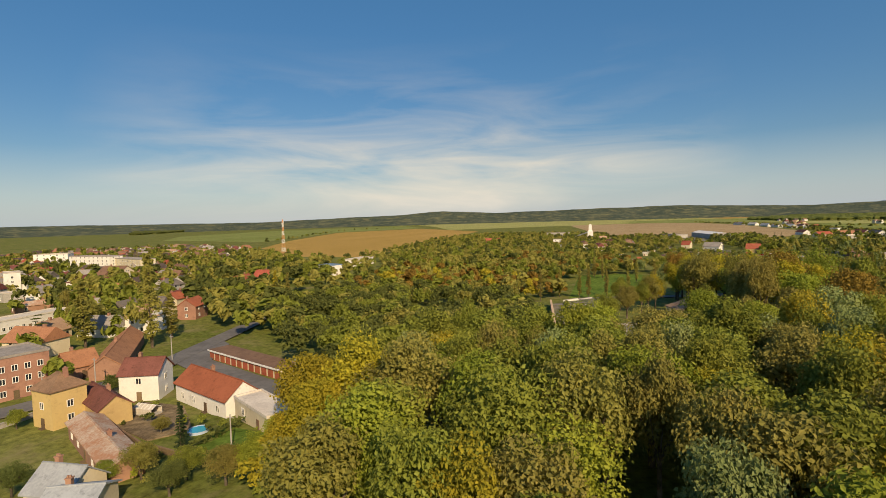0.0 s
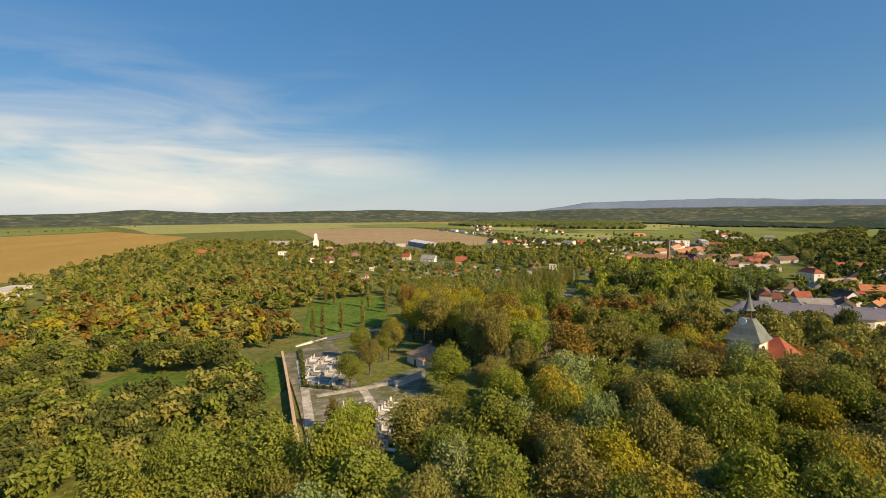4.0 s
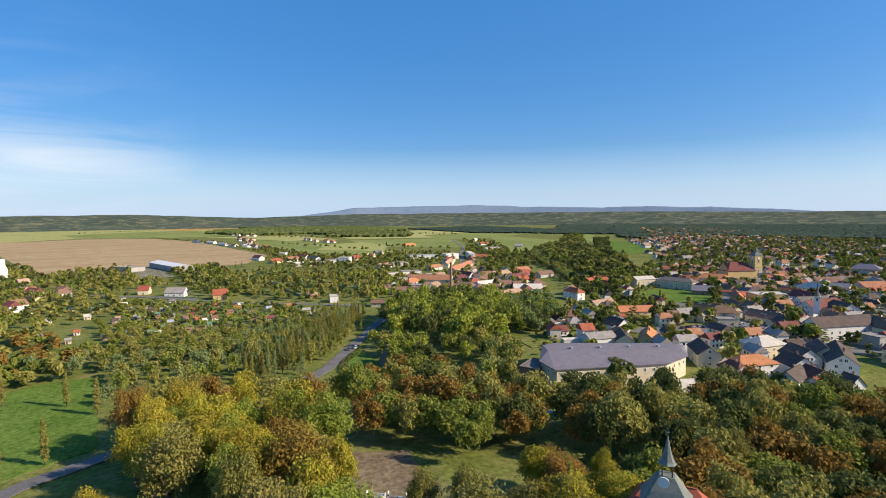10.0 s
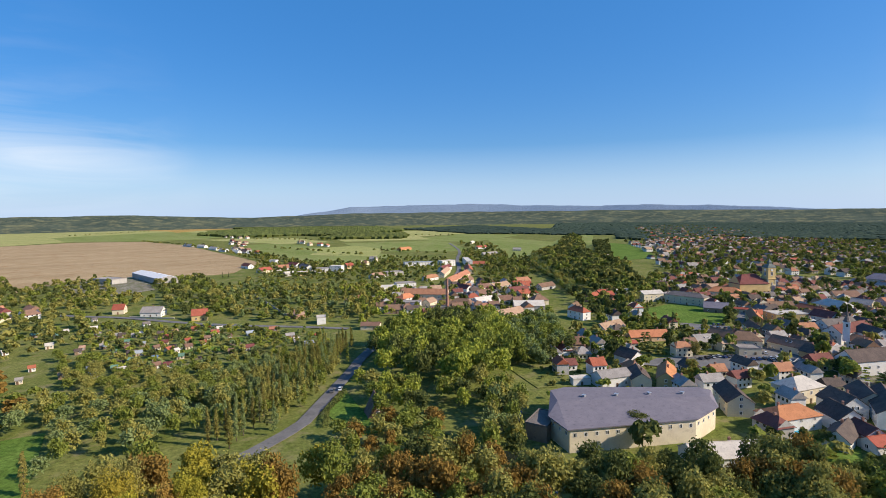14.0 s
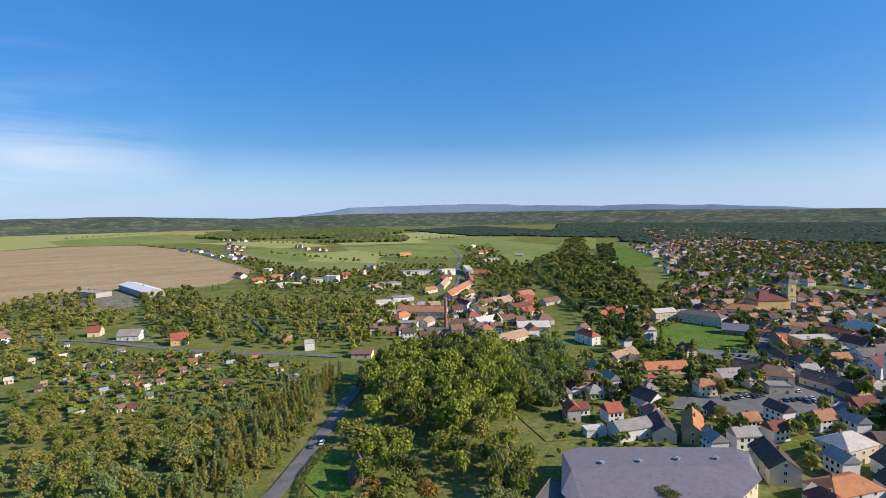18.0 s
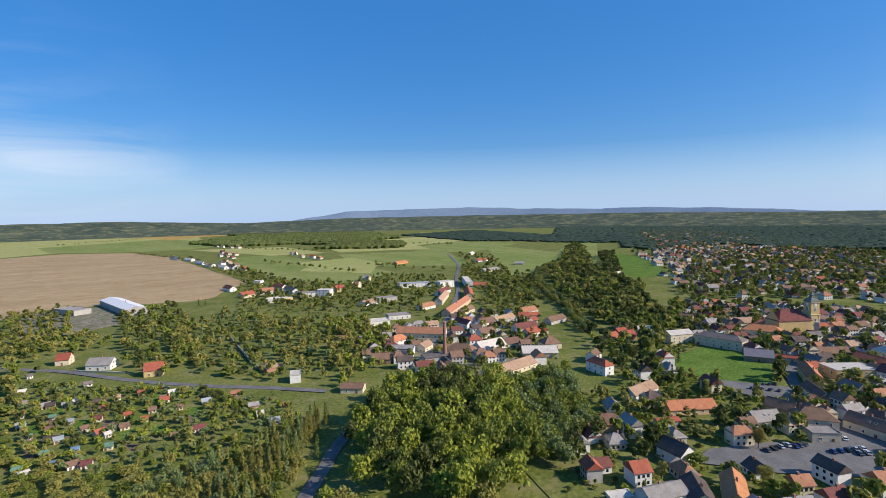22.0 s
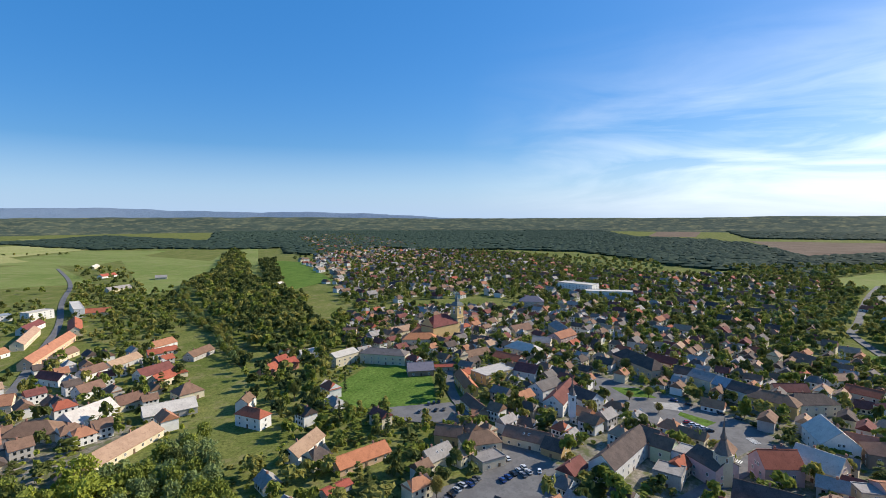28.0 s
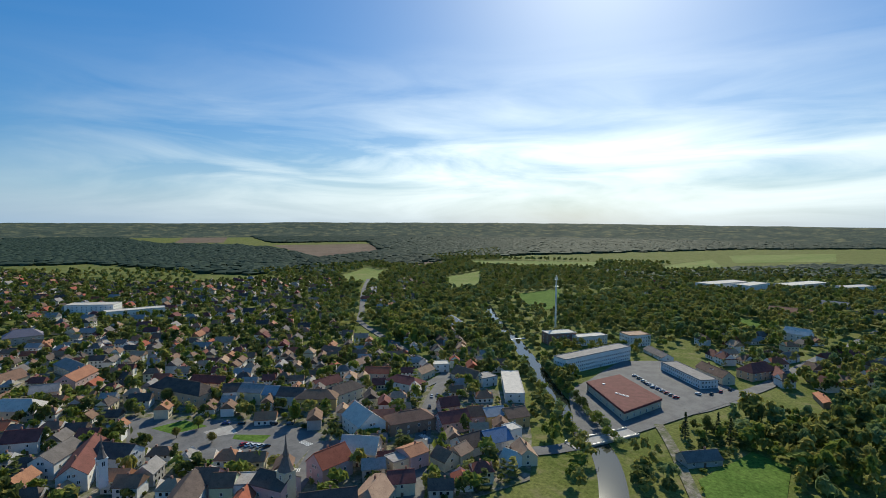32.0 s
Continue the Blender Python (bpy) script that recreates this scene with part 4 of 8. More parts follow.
patch("lawn", "lawn", [(-9.7, 247.1), (-11.8, 343.2), (13.2, 354.9), (35.0, 352.5), (29.1, 267.3), (12.7, 261.3)], 0.262, "bright green meadow with poplars")
patch("lawn", "lawn", [(-73.7, 191.2), (-63.0, 211.6), (-33.2, 198.7), (-26.1, 171.5), (-50.8, 167.0)], 0.268, "green glade among trees")
patch("lawn", "lawn", [(-23.0, 198.5), (-14.3, 204.3), (-8.0, 168.9), (-12.9, 156.7)], 0.274, "green strip beside the cemetery wall")
patch("lawn", "lawn", [(422.7, 24.8), (413.7, -4.4), (393.4, 12.5), (404.8, 34.7)], 0.28, "green plot between houses")
patch("lawn", "lawn", [(613.1, -7.3), (608.0, -32.0), (578.0, -17.0), (582.5, 2.1)], 0.286, "green lawn before a grove")
patch("lawn", "lawn", [(288.1, -16.1), (289.0, -65.2), (270.8, -62.4), (257.4, -23.8), (273.4, 0.9)], 0.292, "bright garden lawn with bushes")
patch("lawn", "lawn", [(482.3, -435.6), (448.4, -423.6), (415.1, -355.9), (426.8, -337.0)], 0.298, "green lawn behind houses")
patch("lawn", "lawn", [(-56.8, 67.5), (-57.6, 77.0), (-46.4, 74.4), (-35.7, 65.7), (-43.6, 61.3)], 0.304, "sunny garden lawn behind the workshops")
patch("gardens", "dirt", [(-86.8, 73.8), (-88.5, 84.6), (-76.6, 85.0), (-64.4, 75.3), (-69.0, 69.2)], 0.31, "vegetable garden and grass plots")
patch("lawn", "grass", [(158.5, 279.1), (169.7, 283.4), (174.1, 243.8), (170.4, 226.3), (153.8, 238.1)], 0.316, "grassy river bank")
patch("lawn", "lawn", [(128.5, 300.3), (148.0, 323.0), (140.7, 286.9), (143.1, 271.1), (129.5, 274.1)], 0.322, "garden lawn behind a clipped hedge")
patch("gardens", "grass", [(233.1, 301.4), (280.9, 303.8), (280.2, 271.1), (243.3, 254.3), (220.6, 267.7)], 0.328, "garden lawns between houses")
patch("gardens", "lawn", [(242.5, 181.1), (278.0, 160.6), (247.0, 151.4), (231.0, 175.1)], 0.334, "back garden lawns")
patch("allotments", "grass", [(43.6, 650.8), (121.4, 537.0), (187.6, 467.0), (188.8, 402.8), (146.5, 387.6), (103.5, 387.4), (57.3, 421.3)], 0.34, "patchwork of allotment gardens")
patch("lawn", "lawn", [(64.7, 495.6), (71.0, 491.4), (72.2, 475.7), (65.9, 479.8)], 0.346, "small allotment lawn")
patch("lawn", "lawn", [(102.7, 455.9), (109.0, 451.8), (108.2, 438.2), (101.9, 442.3)], 0.352, "small allotment lawn")
patch("lawn", "lawn", [(116.3, 452.9), (122.6, 447.7), (121.8, 434.1), (115.5, 439.3)], 0.358, "small allotment lawn")
patch("lawn", "lawn", [(84.6, 487.3), (91.9, 482.1), (92.2, 466.3), (84.8, 471.6)], 0.364, "small allotment lawn")
patch("lawn", "lawn", [(136.8, 467.7), (144.1, 462.5), (142.3, 446.8), (134.9, 453.0)], 0.37, "small allotment lawn")
patch("lawn", "lawn", [(163.0, 445.9), (170.3, 440.7), (167.4, 426.1), (160.1, 431.2)], 0.376, "small allotment lawn")
patch("lawn", "lawn", [(72.5, 527.3), (79.9, 522.1), (81.2, 503.1), (73.9, 508.3)], 0.382, "small allotment lawn")
patch("lawn", "lawn", [(124.9, 505.5), (133.3, 500.3), (131.5, 481.3), (123.1, 486.5)], 0.388, "small allotment lawn")
patch("lawn", "lawn", [(110.8, 474.9), (118.1, 469.7), (117.3, 453.9), (109.9, 459.1)], 0.394, "small allotment lawn")
patch("garden_bed", "dirt", [(71.9, 496.7), (77.2, 492.5), (78.4, 479.9), (72.1, 484.1)], 0.4, "dug allotment bed")
patch("garden_bed", "dirt", [(92.6, 507.4), (100.0, 503.2), (99.1, 489.5), (92.8, 493.7)], 0.406, "dug allotment bed")
patch("garden_bed", "dirt", [(103.1, 435.0), (109.4, 430.9), (108.7, 421.6), (103.4, 425.7)], 0.412, "dug allotment bed")
patch("garden_bed", "dirt", [(65.3, 456.7), (70.5, 452.5), (70.7, 443.1), (66.5, 446.2)], 0.418, "dug allotment bed")
patch("garden_bed", "dirt", [(129.7, 457.2), (136.0, 453.0), (135.1, 441.5), (128.8, 445.7)], 0.424, "dug allotment bed")
patch("garden_bed", "dirt", [(80.7, 464.2), (86.0, 461.1), (87.2, 449.5), (80.9, 453.7)], 0.43, "dug allotment bed")
patch("garden_bed", "dirt", [(97.2, 475.8), (102.5, 471.7), (102.6, 460.1), (96.3, 464.3)], 0.436, "dug allotment bed")
patch("town_yards", "gravel", [(486.9, 265.5), (541.3, 236.6), (569.3, 128.4), (529.0, 43.6), (456.0, 14.9), (374.3, 67.3), (330.9, 97.6), (338.1, 167.0), (385.0, 226.3)], 0.442, "paved and gravelled yards between town houses")
patch("town_yards", "gravel", [(445.9, 21.0), (454.5, -2.5), (412.3, -28.9), (361.2, 12.5), (327.9, 45.1), (331.1, 95.7)], 0.448, "paved back yards between houses")
patch("town_yards", "gravel", [(545.2, 367.8), (702, 284.4), (626.1, 206.0), (527.9, 231.0), (478.3, 273.9)], 0.454, "paved lanes round the church")
patch("works_yard", "gravel", [(312.7, 543.3), (376.1, 550.9), (370.2, 486.9), (344.3, 404.4), (292.5, 390.5), (275.4, 466.6)], 0.46, "dusty yards of the old works")
patch("works_yard", "gravel", [(48.3, 921), (86.2, 909), (135.4, 912), (130.1, 768), (86.2, 745), (48.3, 753)], 0.466, "bare gravelled depot yard")
patch("works_yard", "asphalt", [(400.3, -57.6), (427.7, -149.2), (408.2, -180.4), (342.3, -154.8), (325.3, -149.5), (332.9, -69.1), (336.0, -27.9), (342.4, 0.5)], 0.472, "asphalt yard round the supermarket")
patch("town_square", "asphalt", [(504.7, 186.8), (485.2, 165.8), (468.4, 140.3), (437.8, 109.6), (421.6, 102.7), (395.8, 125.6), (408.2, 132.3), (419.3, 149.1), (425.6, 160.6), (445.4, 173.4), (458.6, 188.3)], 0.478, "wide asphalt market square")
patch("square_lawn", "lawn", [(478.6, 176.6), (481.4, 160.1), (465.4, 150.8), (464.2, 167.8)], 0.484, "green lawn bed on the square")
patch("square_lawn", "lawn", [(446.3, 141.1), (435.3, 125.5), (428.3, 131.7), (441.2, 143.3)], 0.49, "green lawn bed on the square")
patch("square_lawn", "lawn", [(423.1, 158.3), (423.9, 150.1), (418.0, 150.0), (417.3, 158.3)], 0.496, "green lawn bed on the square")
patch("square_paving", "paving", [(458.5, 154.2), (459.9, 140.2), (447.3, 139.4), (449.3, 151.6)], 0.502, "paved plot with flower beds on the square")
patch("car_park", "asphalt", [(308.6, 258.7), (335.5, 245.6), (348.9, 232.5), (395.8, 229.7), (358.3, 195.5), (334.2, 205.8), (309.2, 231.1), (291.1, 257.8)], 0.508, "grey asphalt car park")
patch("car_park", "asphalt", [(409.1, 298.6), (425.8, 266.9), (410.4, 254.6), (394.2, 264.3), (392.8, 292.5)], 0.514, "small asphalt car park by the lawn")
patch("garage_yard", "asphalt", [(-111.0, 113.0), (-118.5, 139.8), (-107.5, 133.3), (-98.8, 116.2), (-68.0, 104.7), (-50.2, 95.7), (-54.9, 90.5), (-73.3, 97.4), (-99.0, 107.5)], 0.52, "asphalt yard before the lock-up garages")
patch("cemetery_ground", "gravel", [(-13.5, 210.4), (2.5, 238.7), (12.6, 162.2), (32.8, 180.2), (29.2, 154.0), (17.9, 126.0), (11.6, 125.3), (2.5, 120.3)], 0.526, "pale gravel cemetery plots")
patch("cemetery_ground", "dirt", [(86.0, 209.5), (99.6, 201.5), (88.4, 171.5), (76.7, 160.6), (65.9, 170.1)], 0.532, "bare cemetery ground in tree shade")
# open cemetery plots and their approaches, with no trees
KEEP_OUT.append([(-13.5, 209.1), (-6.5, 153.8), (1.8, 97.7), (7.4, 104.3), (8.1, 126.3), (8.2, 163.4), (2.5, 238.7)])
KEEP_OUT.append([(8.2, 163.4), (8.1, 126.3), (10.9, 101.5), (16.3, 102.5), (23.0, 120.0), (28.4, 154.8), (30.9, 173.8)])
KEEP_OUT.append([(60.5, 149.4), (67.6, 143.6), (73.7, 147.2), (88.2, 167.3), (96.1, 190.7), (83.4, 197.5), (69.6, 171.4)])

# ---- roads and water ----
line = [(-5.5, 237.9), (4.5, 243.9), (13.5, 252.4), (23.7, 254.9), (111.7, 292.4), (127.6, 309.0), (171.0, 355.3), (173.0, 359.4), (200.3, 386.5), (233.2, 410.7)]
keep_clear(line, 6)
strip("road", "asphalt", line, 6, 0.538, "narrow grey asphalt lane under the poplars")
line = [(38.0, 652.6), (55.6, 629.7), (84.4, 600.8), (116.1, 546.5), (153.0, 500.4), (185.5, 469.1), (209.6, 441.1)]
keep_clear(line, 5.5)
strip("road", "asphalt", line, 5.5, 0.544, "grey lane beside the allotments")
line = [(288.9, 455.2), (366.7, 529.9), (445.7, 616.4), (520.3, 693.7), (632.1, 842), (763, 987), (942, 1261)]
keep_clear(line, 6)
strip("road", "asphalt", line, 6, 0.55, "straight grey village street")
line = [(524.4, 288.7), (495.7, 287.5), (452.4, 275.2), (428.3, 264.0), (403.9, 246.5), (385.0, 226.3), (363.1, 204.0)]
keep_clear(line, 6)
strip("road", "asphalt", line, 6, 0.556, "dark asphalt lane through the old town")
line = [(475.3, -14.3), (453.6, 9.1), (426.7, 35.3), (392.1, 60.0), (364.7, 79.2), (335.6, 99.9)]
keep_clear(line, 8)
strip("road", "asphalt", line, 8, 0.562, "grey asphalt side street with parked cars")
line = [(445.9, 83.6), (459.7, 57.2), (456.4, 22.2), (474.8, -10.8)]
keep_clear(line, 7)
strip("road", "asphalt", line, 7, 0.568, "grey asphalt street leaving the square")
line = [(413.4, 106.1), (382.0, 127.8), (351.9, 151.2), (338.1, 167.0)]
keep_clear(line, 8)
strip("road", "asphalt", line, 8, 0.574, "grey asphalt street past the spire")
line = [(371.1, 61.3), (342.4, 18.8), (339.9, -12.1), (337.5, -34.6), (336.6, -68.3), (334.4, -132.9), (332.3, -180.8), (343.6, -282.3), (344.8, -356.0), (361.8, -561.0)]
keep_clear(line, 9)
strip("road", "asphalt", line, 9, 0.58, "grey asphalt main road over the bridge")
line = [(334.0, -56.7), (314.5, -38.3), (291.2, -12.4), (275.6, 4.4)]
keep_clear(line, 5)
strip("road", "gravel", line, 5, 0.586, "pale side road between gardens")
line = [(474.8, -10.8), (695.7, -37.5), (714, -54.1), (918, -149.3), (1069, -231.5)]
keep_clear(line, 7)
strip("road", "asphalt", line, 7, 0.592, "grey suburban street")
line = [(-114.2, 63.3), (-112.0, 70.1), (-108.6, 84.6), (-106.2, 99.1), (-110.0, 112.0), (-117.4, 140.7), (-127.5, 178.9)]
keep_clear(line, 7)
strip("road", "asphalt", line, 7, 0.598, "grey street beside the factory")
line = [(40.7, 868), (76.1, 875), (136.3, 841), (199.9, 781)]
keep_clear(line, 4)
strip("road", "gravel", line, 4, 0.604, "pale track along the ploughed field")
line = [(-6.7, 200.1), (-1.1, 153.1), (2.5, 120.3)]
keep_clear(line, 2.2)
strip("path", "pale_gravel", line, 2.2, 0.61, "pale gravel path between graves")
line = [(12.6, 162.2), (17.9, 128.6)]
keep_clear(line, 2.2)
strip("path", "pale_gravel", line, 2.2, 0.616, "pale gravel path between graves")
line = [(0.9, 158.4), (12.6, 161.2), (30.6, 167.1)]
keep_clear(line, 2.2)
strip("path", "pale_gravel", line, 2.2, 0.622, "pale gravel path between graves")
line = [(799, 799), (659.6, 677.3), (565.8, 566.2), (534.4, 516.2), (478.7, 461.1), (451.2, 427.4)]
keep_clear(line, 4)
strip("river", "water", line, 4, 0.16, "slow dark river between wooded banks")
line = [(195.0, 258.9), (173.2, 240.7), (159.4, 218.9), (157.2, 201.7)]
keep_clear(line, 9)
strip("river", "water", line, 9, 0.16, "slow dark river between wooded banks")
line = [(292.2, 34.2), (311.3, 11.9), (332.7, -7.2), (361.4, -22.7), (404.4, -46.6), (464.2, -85.9), (534.3, -129.2), (602.9, -164.2), (706, -232.6)]
keep_clear(line, 12)
strip("river", "water", line, 12, 0.165, "calm river reflecting the sky")
line = [(537.1, -111.2), (530.3, -140.4)]
keep_clear(line, 3)
strip("weir", "white_mark", line, 3, 0.3, "white foaming weir across the river")


# ---- houses, street by street ----
house(-94.6, 71.2, -6, 6.8, 6.6, 7.9, 10.4, "brown", "yellow", "h")
house(-88.0, 75.5, -21, 13.9, 5.8, 4.0, 6.2, "maroon", "ochre", "g", 0)
house(-71.1, 62.4, -25, 27.7, 5.3, 3.2, 4.3, "rust", "brick", "g", 2)
house(-61.1, 49.4, 8, 7.0, 6.6, 3.2, 5.7, "bluegrey", "cream", "g")
house(-54.3, 46.3, 26, 6.6, 7.0, 3.4, 4.8, "bluegrey", "cream", "g")
house(-91.4, 88.6, 24, 8.6, 7.5, 6.2, 9, "maroon", "white", "g")
house(-70.7, 88.3, -19, 21.7, 7.7, 4.1, 7.1, "red", "white", "g")
house(-51.7, 80.5, -28, 15.3, 5.6, 3.4, 3.4, "pale", "cream", "f", 2)
house(-125.0, 96.2, 73, 7.4, 8.7, 3.4, 6.6, "terracotta", "brick", "g", 2)
house(-128.0, 110.8, 133, 43.3, 7.5, 3.4, 6.2, "terracotta", "brick", "g", 0)
house(-126.9, 80.1, 76, 13.8, 13.1, 10.0, 10, "grey", "brick", "f", 3)
house(-214.9, 136.6, 94, 37.7, 9.9, 4.8, 4.8, "pale", "white", "f", 3)
house(-257.4, 168.1, 68, 16.0, 8.4, 3.3, 4.8, "rust", "brick", "g", 2)
house(-307.0, 193.1, 76, 19.4, 8.6, 4.8, 4.8, "pale", "grey", "f", 2)
house(-160.9, 171.0, 109, 11.0, 7.8, 5.7, 8.5, "red", "brick", "g")
house(-189.6, 188.5, 101, 7.3, 7.1, 5.0, 7.6, "red", "cream", "g")
house(-208.4, 279.1, 6, 12.5, 10.3, 5.2, 9, "red", "white", "g")
house(-209.7, 258.0, 105, 18.9, 9.4, 4.6, 8, "red", "white", "g")
house(-536.1, 362.5, 34, 30.1, 14.4, 14.0, 14, "pale", "white", "f", 2)
house(-438.6, 334.6, 2, 48.3, 13.1, 14.0, 14, "grey", "white", "f", 2)
house(-393.0, 334.3, -17, 57.0, 12.5, 12.0, 12, "grey", "cream", "f", 2)
house(-350.5, 214.1, 61, 8.2, 13.9, 13.0, 13, "pale", "white", "f", 2)
house(-342.4, 278.3, 5, 20.8, 12.7, 6.5, 11, "brown", "cream", "g")
house(-378.0, 325.7, 63, 6.7, 10.7, 5.6, 9, "grey", "cream", "g")
house(-188.7, 327.3, 67, 10.0, 15.2, 8.0, 8, "blue", "white", "f", 2)
house(-210.0, 410.1, 90, 31.3, 13.0, 6.0, 6, "pale", "white", "f", 2)
house(-64.2, 679.6, 7, 11.0, 11.4, 9.0, 9, "pale", "white", "f")
house(-174.4, 767, 2, 26.5, 11.6, 4.0, 8, "red", "brick", "g", 2)
house(-98.6, 979, -1, 43.7, 13.4, 8.0, 8, "grey", "grey", "f", 2)
house(34.9, 183.9, -70, 10.8, 10.2, 3.0, 6, "tan", "white", "h")
house(161.2, 104.1, -94, 7.7, 10.2, 6.5, 6.5, "pale", "white", "f")
house(158.5, 93.9, -49, 8.8, 11.1, 3.0, 6, "terracotta", "cream", "g")
house(385.9, 376.2, 17, 12.9, 7.1, 5.4, 8, "brown", "white", "g")
house(277.7, 165.9, -129, 12.5, 10.4, 5.2, 9, "dark", "white", "g")
house(614.4, 214.2, -158, 42.7, 11.4, 6.5, 11, "grey", "cream", "h")
house(432.8, -121.5, -90, 75.2, 12.4, 11.0, 11, "grey", "white", "f", 3)
house(500.5, -154.5, -107, 27.6, 14.6, 10.0, 10, "pale", "brick", "f", 2)
house(482.1, -175.2, -105, 30.6, 11.6, 8.0, 8, "pale", "white", "f", 3)
house(458.3, -209.3, -110, 21.8, 15.6, 10.0, 10, "tan", "white", "f", 3)
house(421.4, -188.8, 153, 30.3, 9.9, 2.8, 5.5, "slate", "white", "g", 2)
house(372.8, -150.7, 155, 46.2, 12.9, 6.0, 6, "grey", "white", "f", 3)
house(362.1, -166.9, 155, 28.8, 9.9, 5.2, 9, "brown", "cream", "g", 1, sky=2)
house(347.3, -196.6, -101, 26.0, 12.6, 6.1, 11, "maroon", "peach", "h")
house(335.4, -203.6, 131, 17.5, 9.9, 4.2, 8, "maroon", "pink", "g")
house(354.3, -263.3, -101, 15.0, 8.8, 4.6, 8, "slate", "white", "g")
house(383.3, -355.1, 181, 21.7, 13.5, 7.1, 12, "pale", "white", "g", 1, sky=2)
house(320.2, -224.1, -153, 13.4, 11.1, 3.5, 7, "brown", "brown", "g", 2)
house(297.9, -173.5, 126, 19.7, 5.9, 3.3, 4.5, "orange", "brown", "g", 0)
house(297.1, -32.1, -114, 18.1, 8.7, 3.0, 6, "slate", "grey", "g")
house(625.5, -681.9, -97, 97.8, 29.9, 12.0, 12, "pale", "white", "f", 2)
house(582.2, -690.8, -89, 71.1, 24.9, 13.0, 13, "pale", "white", "f", 2)
house(556.5, -813, -98, 111.4, 30.4, 9.0, 9, "pale", "grey", "f", 2)
house(490.6, -845, -104, 73.9, 24.6, 9.0, 9, "pale", "white", "f", 2)
house(449.4, -504.4, 191, 45.4, 19.1, 4.5, 9, "terracotta", "brick", "g", 2)
house(444.4, -621.5, 191, 33.4, 17.3, 4.0, 8, "grey", "grey", "g", 2)
house(390.6, -559.9, -105, 50.7, 14.0, 4.5, 9, "slate", "white", "g", 2)
house(614.7, -118.6, 160, 51.5, 14.4, 4.0, 8, "bluegrey", "grey", "g", 0)
house(893, 205.9, -116, 52.4, 21.2, 13.0, 13, "pale", "white", "f", 2)
house(860, 170.4, -88, 51.5, 16.1, 8.0, 8, "pale", "white", "f", 2)
house(848, 146.5, -94, 20.2, 15.7, 10.0, 10, "pale", "white", "f", 2)
house(568.8, 334.0, -77, 17.5, 13.8, 6.1, 11, "orange", "cream", "h")
house(579.7, 356.8, -32, 22.6, 10.4, 4.2, 8, "tan", "cream", "g")
house(609.4, 251.5, -38, 22.8, 13.7, 5.0, 9.5, "brown", "cream", "g")
house(761, 257.4, -84, 28.9, 17.1, 6.9, 12.5, "mauve", "grey", "h", 2)
house(334.7, 518.4, -48, 44.2, 12.0, 4.5, 9, "terracotta", "cream", "g")
house(302.2, 506.4, 10, 16.7, 9.4, 5.6, 9, "orange", "white", "h")
house(289.3, 480.0, -41, 18.7, 12.5, 6.0, 6, "grey", "white", "f")
house(310.5, 480.3, 28, 14.5, 8.3, 4.0, 7, "tan", "cream", "g")
house(267.4, 473.4, -35, 14.0, 9.4, 3.6, 7, "brown", "brown", "g")
house(299.7, 448.6, -19, 21.9, 12.5, 4.5, 4.5, "slate", "grey", "f", 2)
house(323.8, 449.9, -59, 23.2, 13.3, 4.5, 9, "brown", "cream", "h")
house(347.3, 444.9, -2, 24.7, 13.5, 4.5, 9, "pale", "white", "g")
house(366.7, 411.0, -37, 26.0, 13.4, 3.8, 7.5, "pale", "grey", "g", 2)
house(391.4, 421.7, -23, 14.5, 12.5, 4.5, 9, "brown", "cream", "h")
house(322.2, 396.4, 5, 42.4, 12.4, 3.5, 7, "tan", "cream", "g")
house(296.6, 384.9, -96, 21.0, 9.7, 3.2, 6.5, "tan", "peach", "g")
house(369.1, 441.8, -19, 13.5, 10.3, 4.2, 8, "brown", "cream", "g")
house(416.6, 472.7, -10, 22.6, 11.4, 4.4, 8.5, "maroon", "white", "g")
house(406.7, 455.5, 0, 14.9, 9.4, 4.6, 8, "red", "cream", "g")
house(377.7, 482.1, -7, 14.7, 10.4, 4.2, 8, "brown", "white", "g")
house(387.5, 524.7, -93, 21.5, 7.9, 4.6, 8, "maroon", "white", "g")
house(405.4, 513.1, 2, 17.4, 9.2, 4.6, 8, "brown", "white", "g")
house(431.4, 515.9, 8, 28.3, 9.2, 3.6, 7, "tan", "grey", "g")
house(479.6, 531.2, -4, 24.5, 12.3, 3.5, 7, "terracotta", "white", "g")
house(466.8, 480.2, 5, 25.0, 9.3, 3.6, 7, "brown", "grey", "g")
house(455.1, 511.3, -34, 10.0, 8.3, 4.0, 7, "red", "white", "g")
house(440.9, 600.2, -144, 92.0, 9.3, 4.9, 9, "terracotta", "peach", "g")
house(510.5, 662.3, -128, 59.3, 11.1, 4.9, 9, "red", "cream", "g", 2)
house(575.2, 713, -47, 26.0, 11.3, 4.0, 8, "red", "cream", "g", 2)
house(578.2, 746, -124, 66.2, 9.7, 9.0, 9, "pale", "white", "f", 2)
house(435.0, 576.9, 17, 21.3, 8.2, 3.6, 7, "brown", "cream", "g")
house(416.6, 626.4, 15, 23.1, 8.8, 3.6, 7, "terracotta", "white", "g")
house(463.5, 658.2, 45, 66.9, 9.2, 5.1, 8.5, "tan", "cream", "g")
house(497.3, 701, 33, 37.0, 9.4, 4.6, 8, "maroon", "white", "g", 2)
house(539.8, 752, 0, 26.0, 12.7, 9.0, 9, "pale", "white", "f", 2)
house(509.7, 788, -22, 47.2, 14.8, 6.0, 6, "bluegrey", "white", "f", 2)
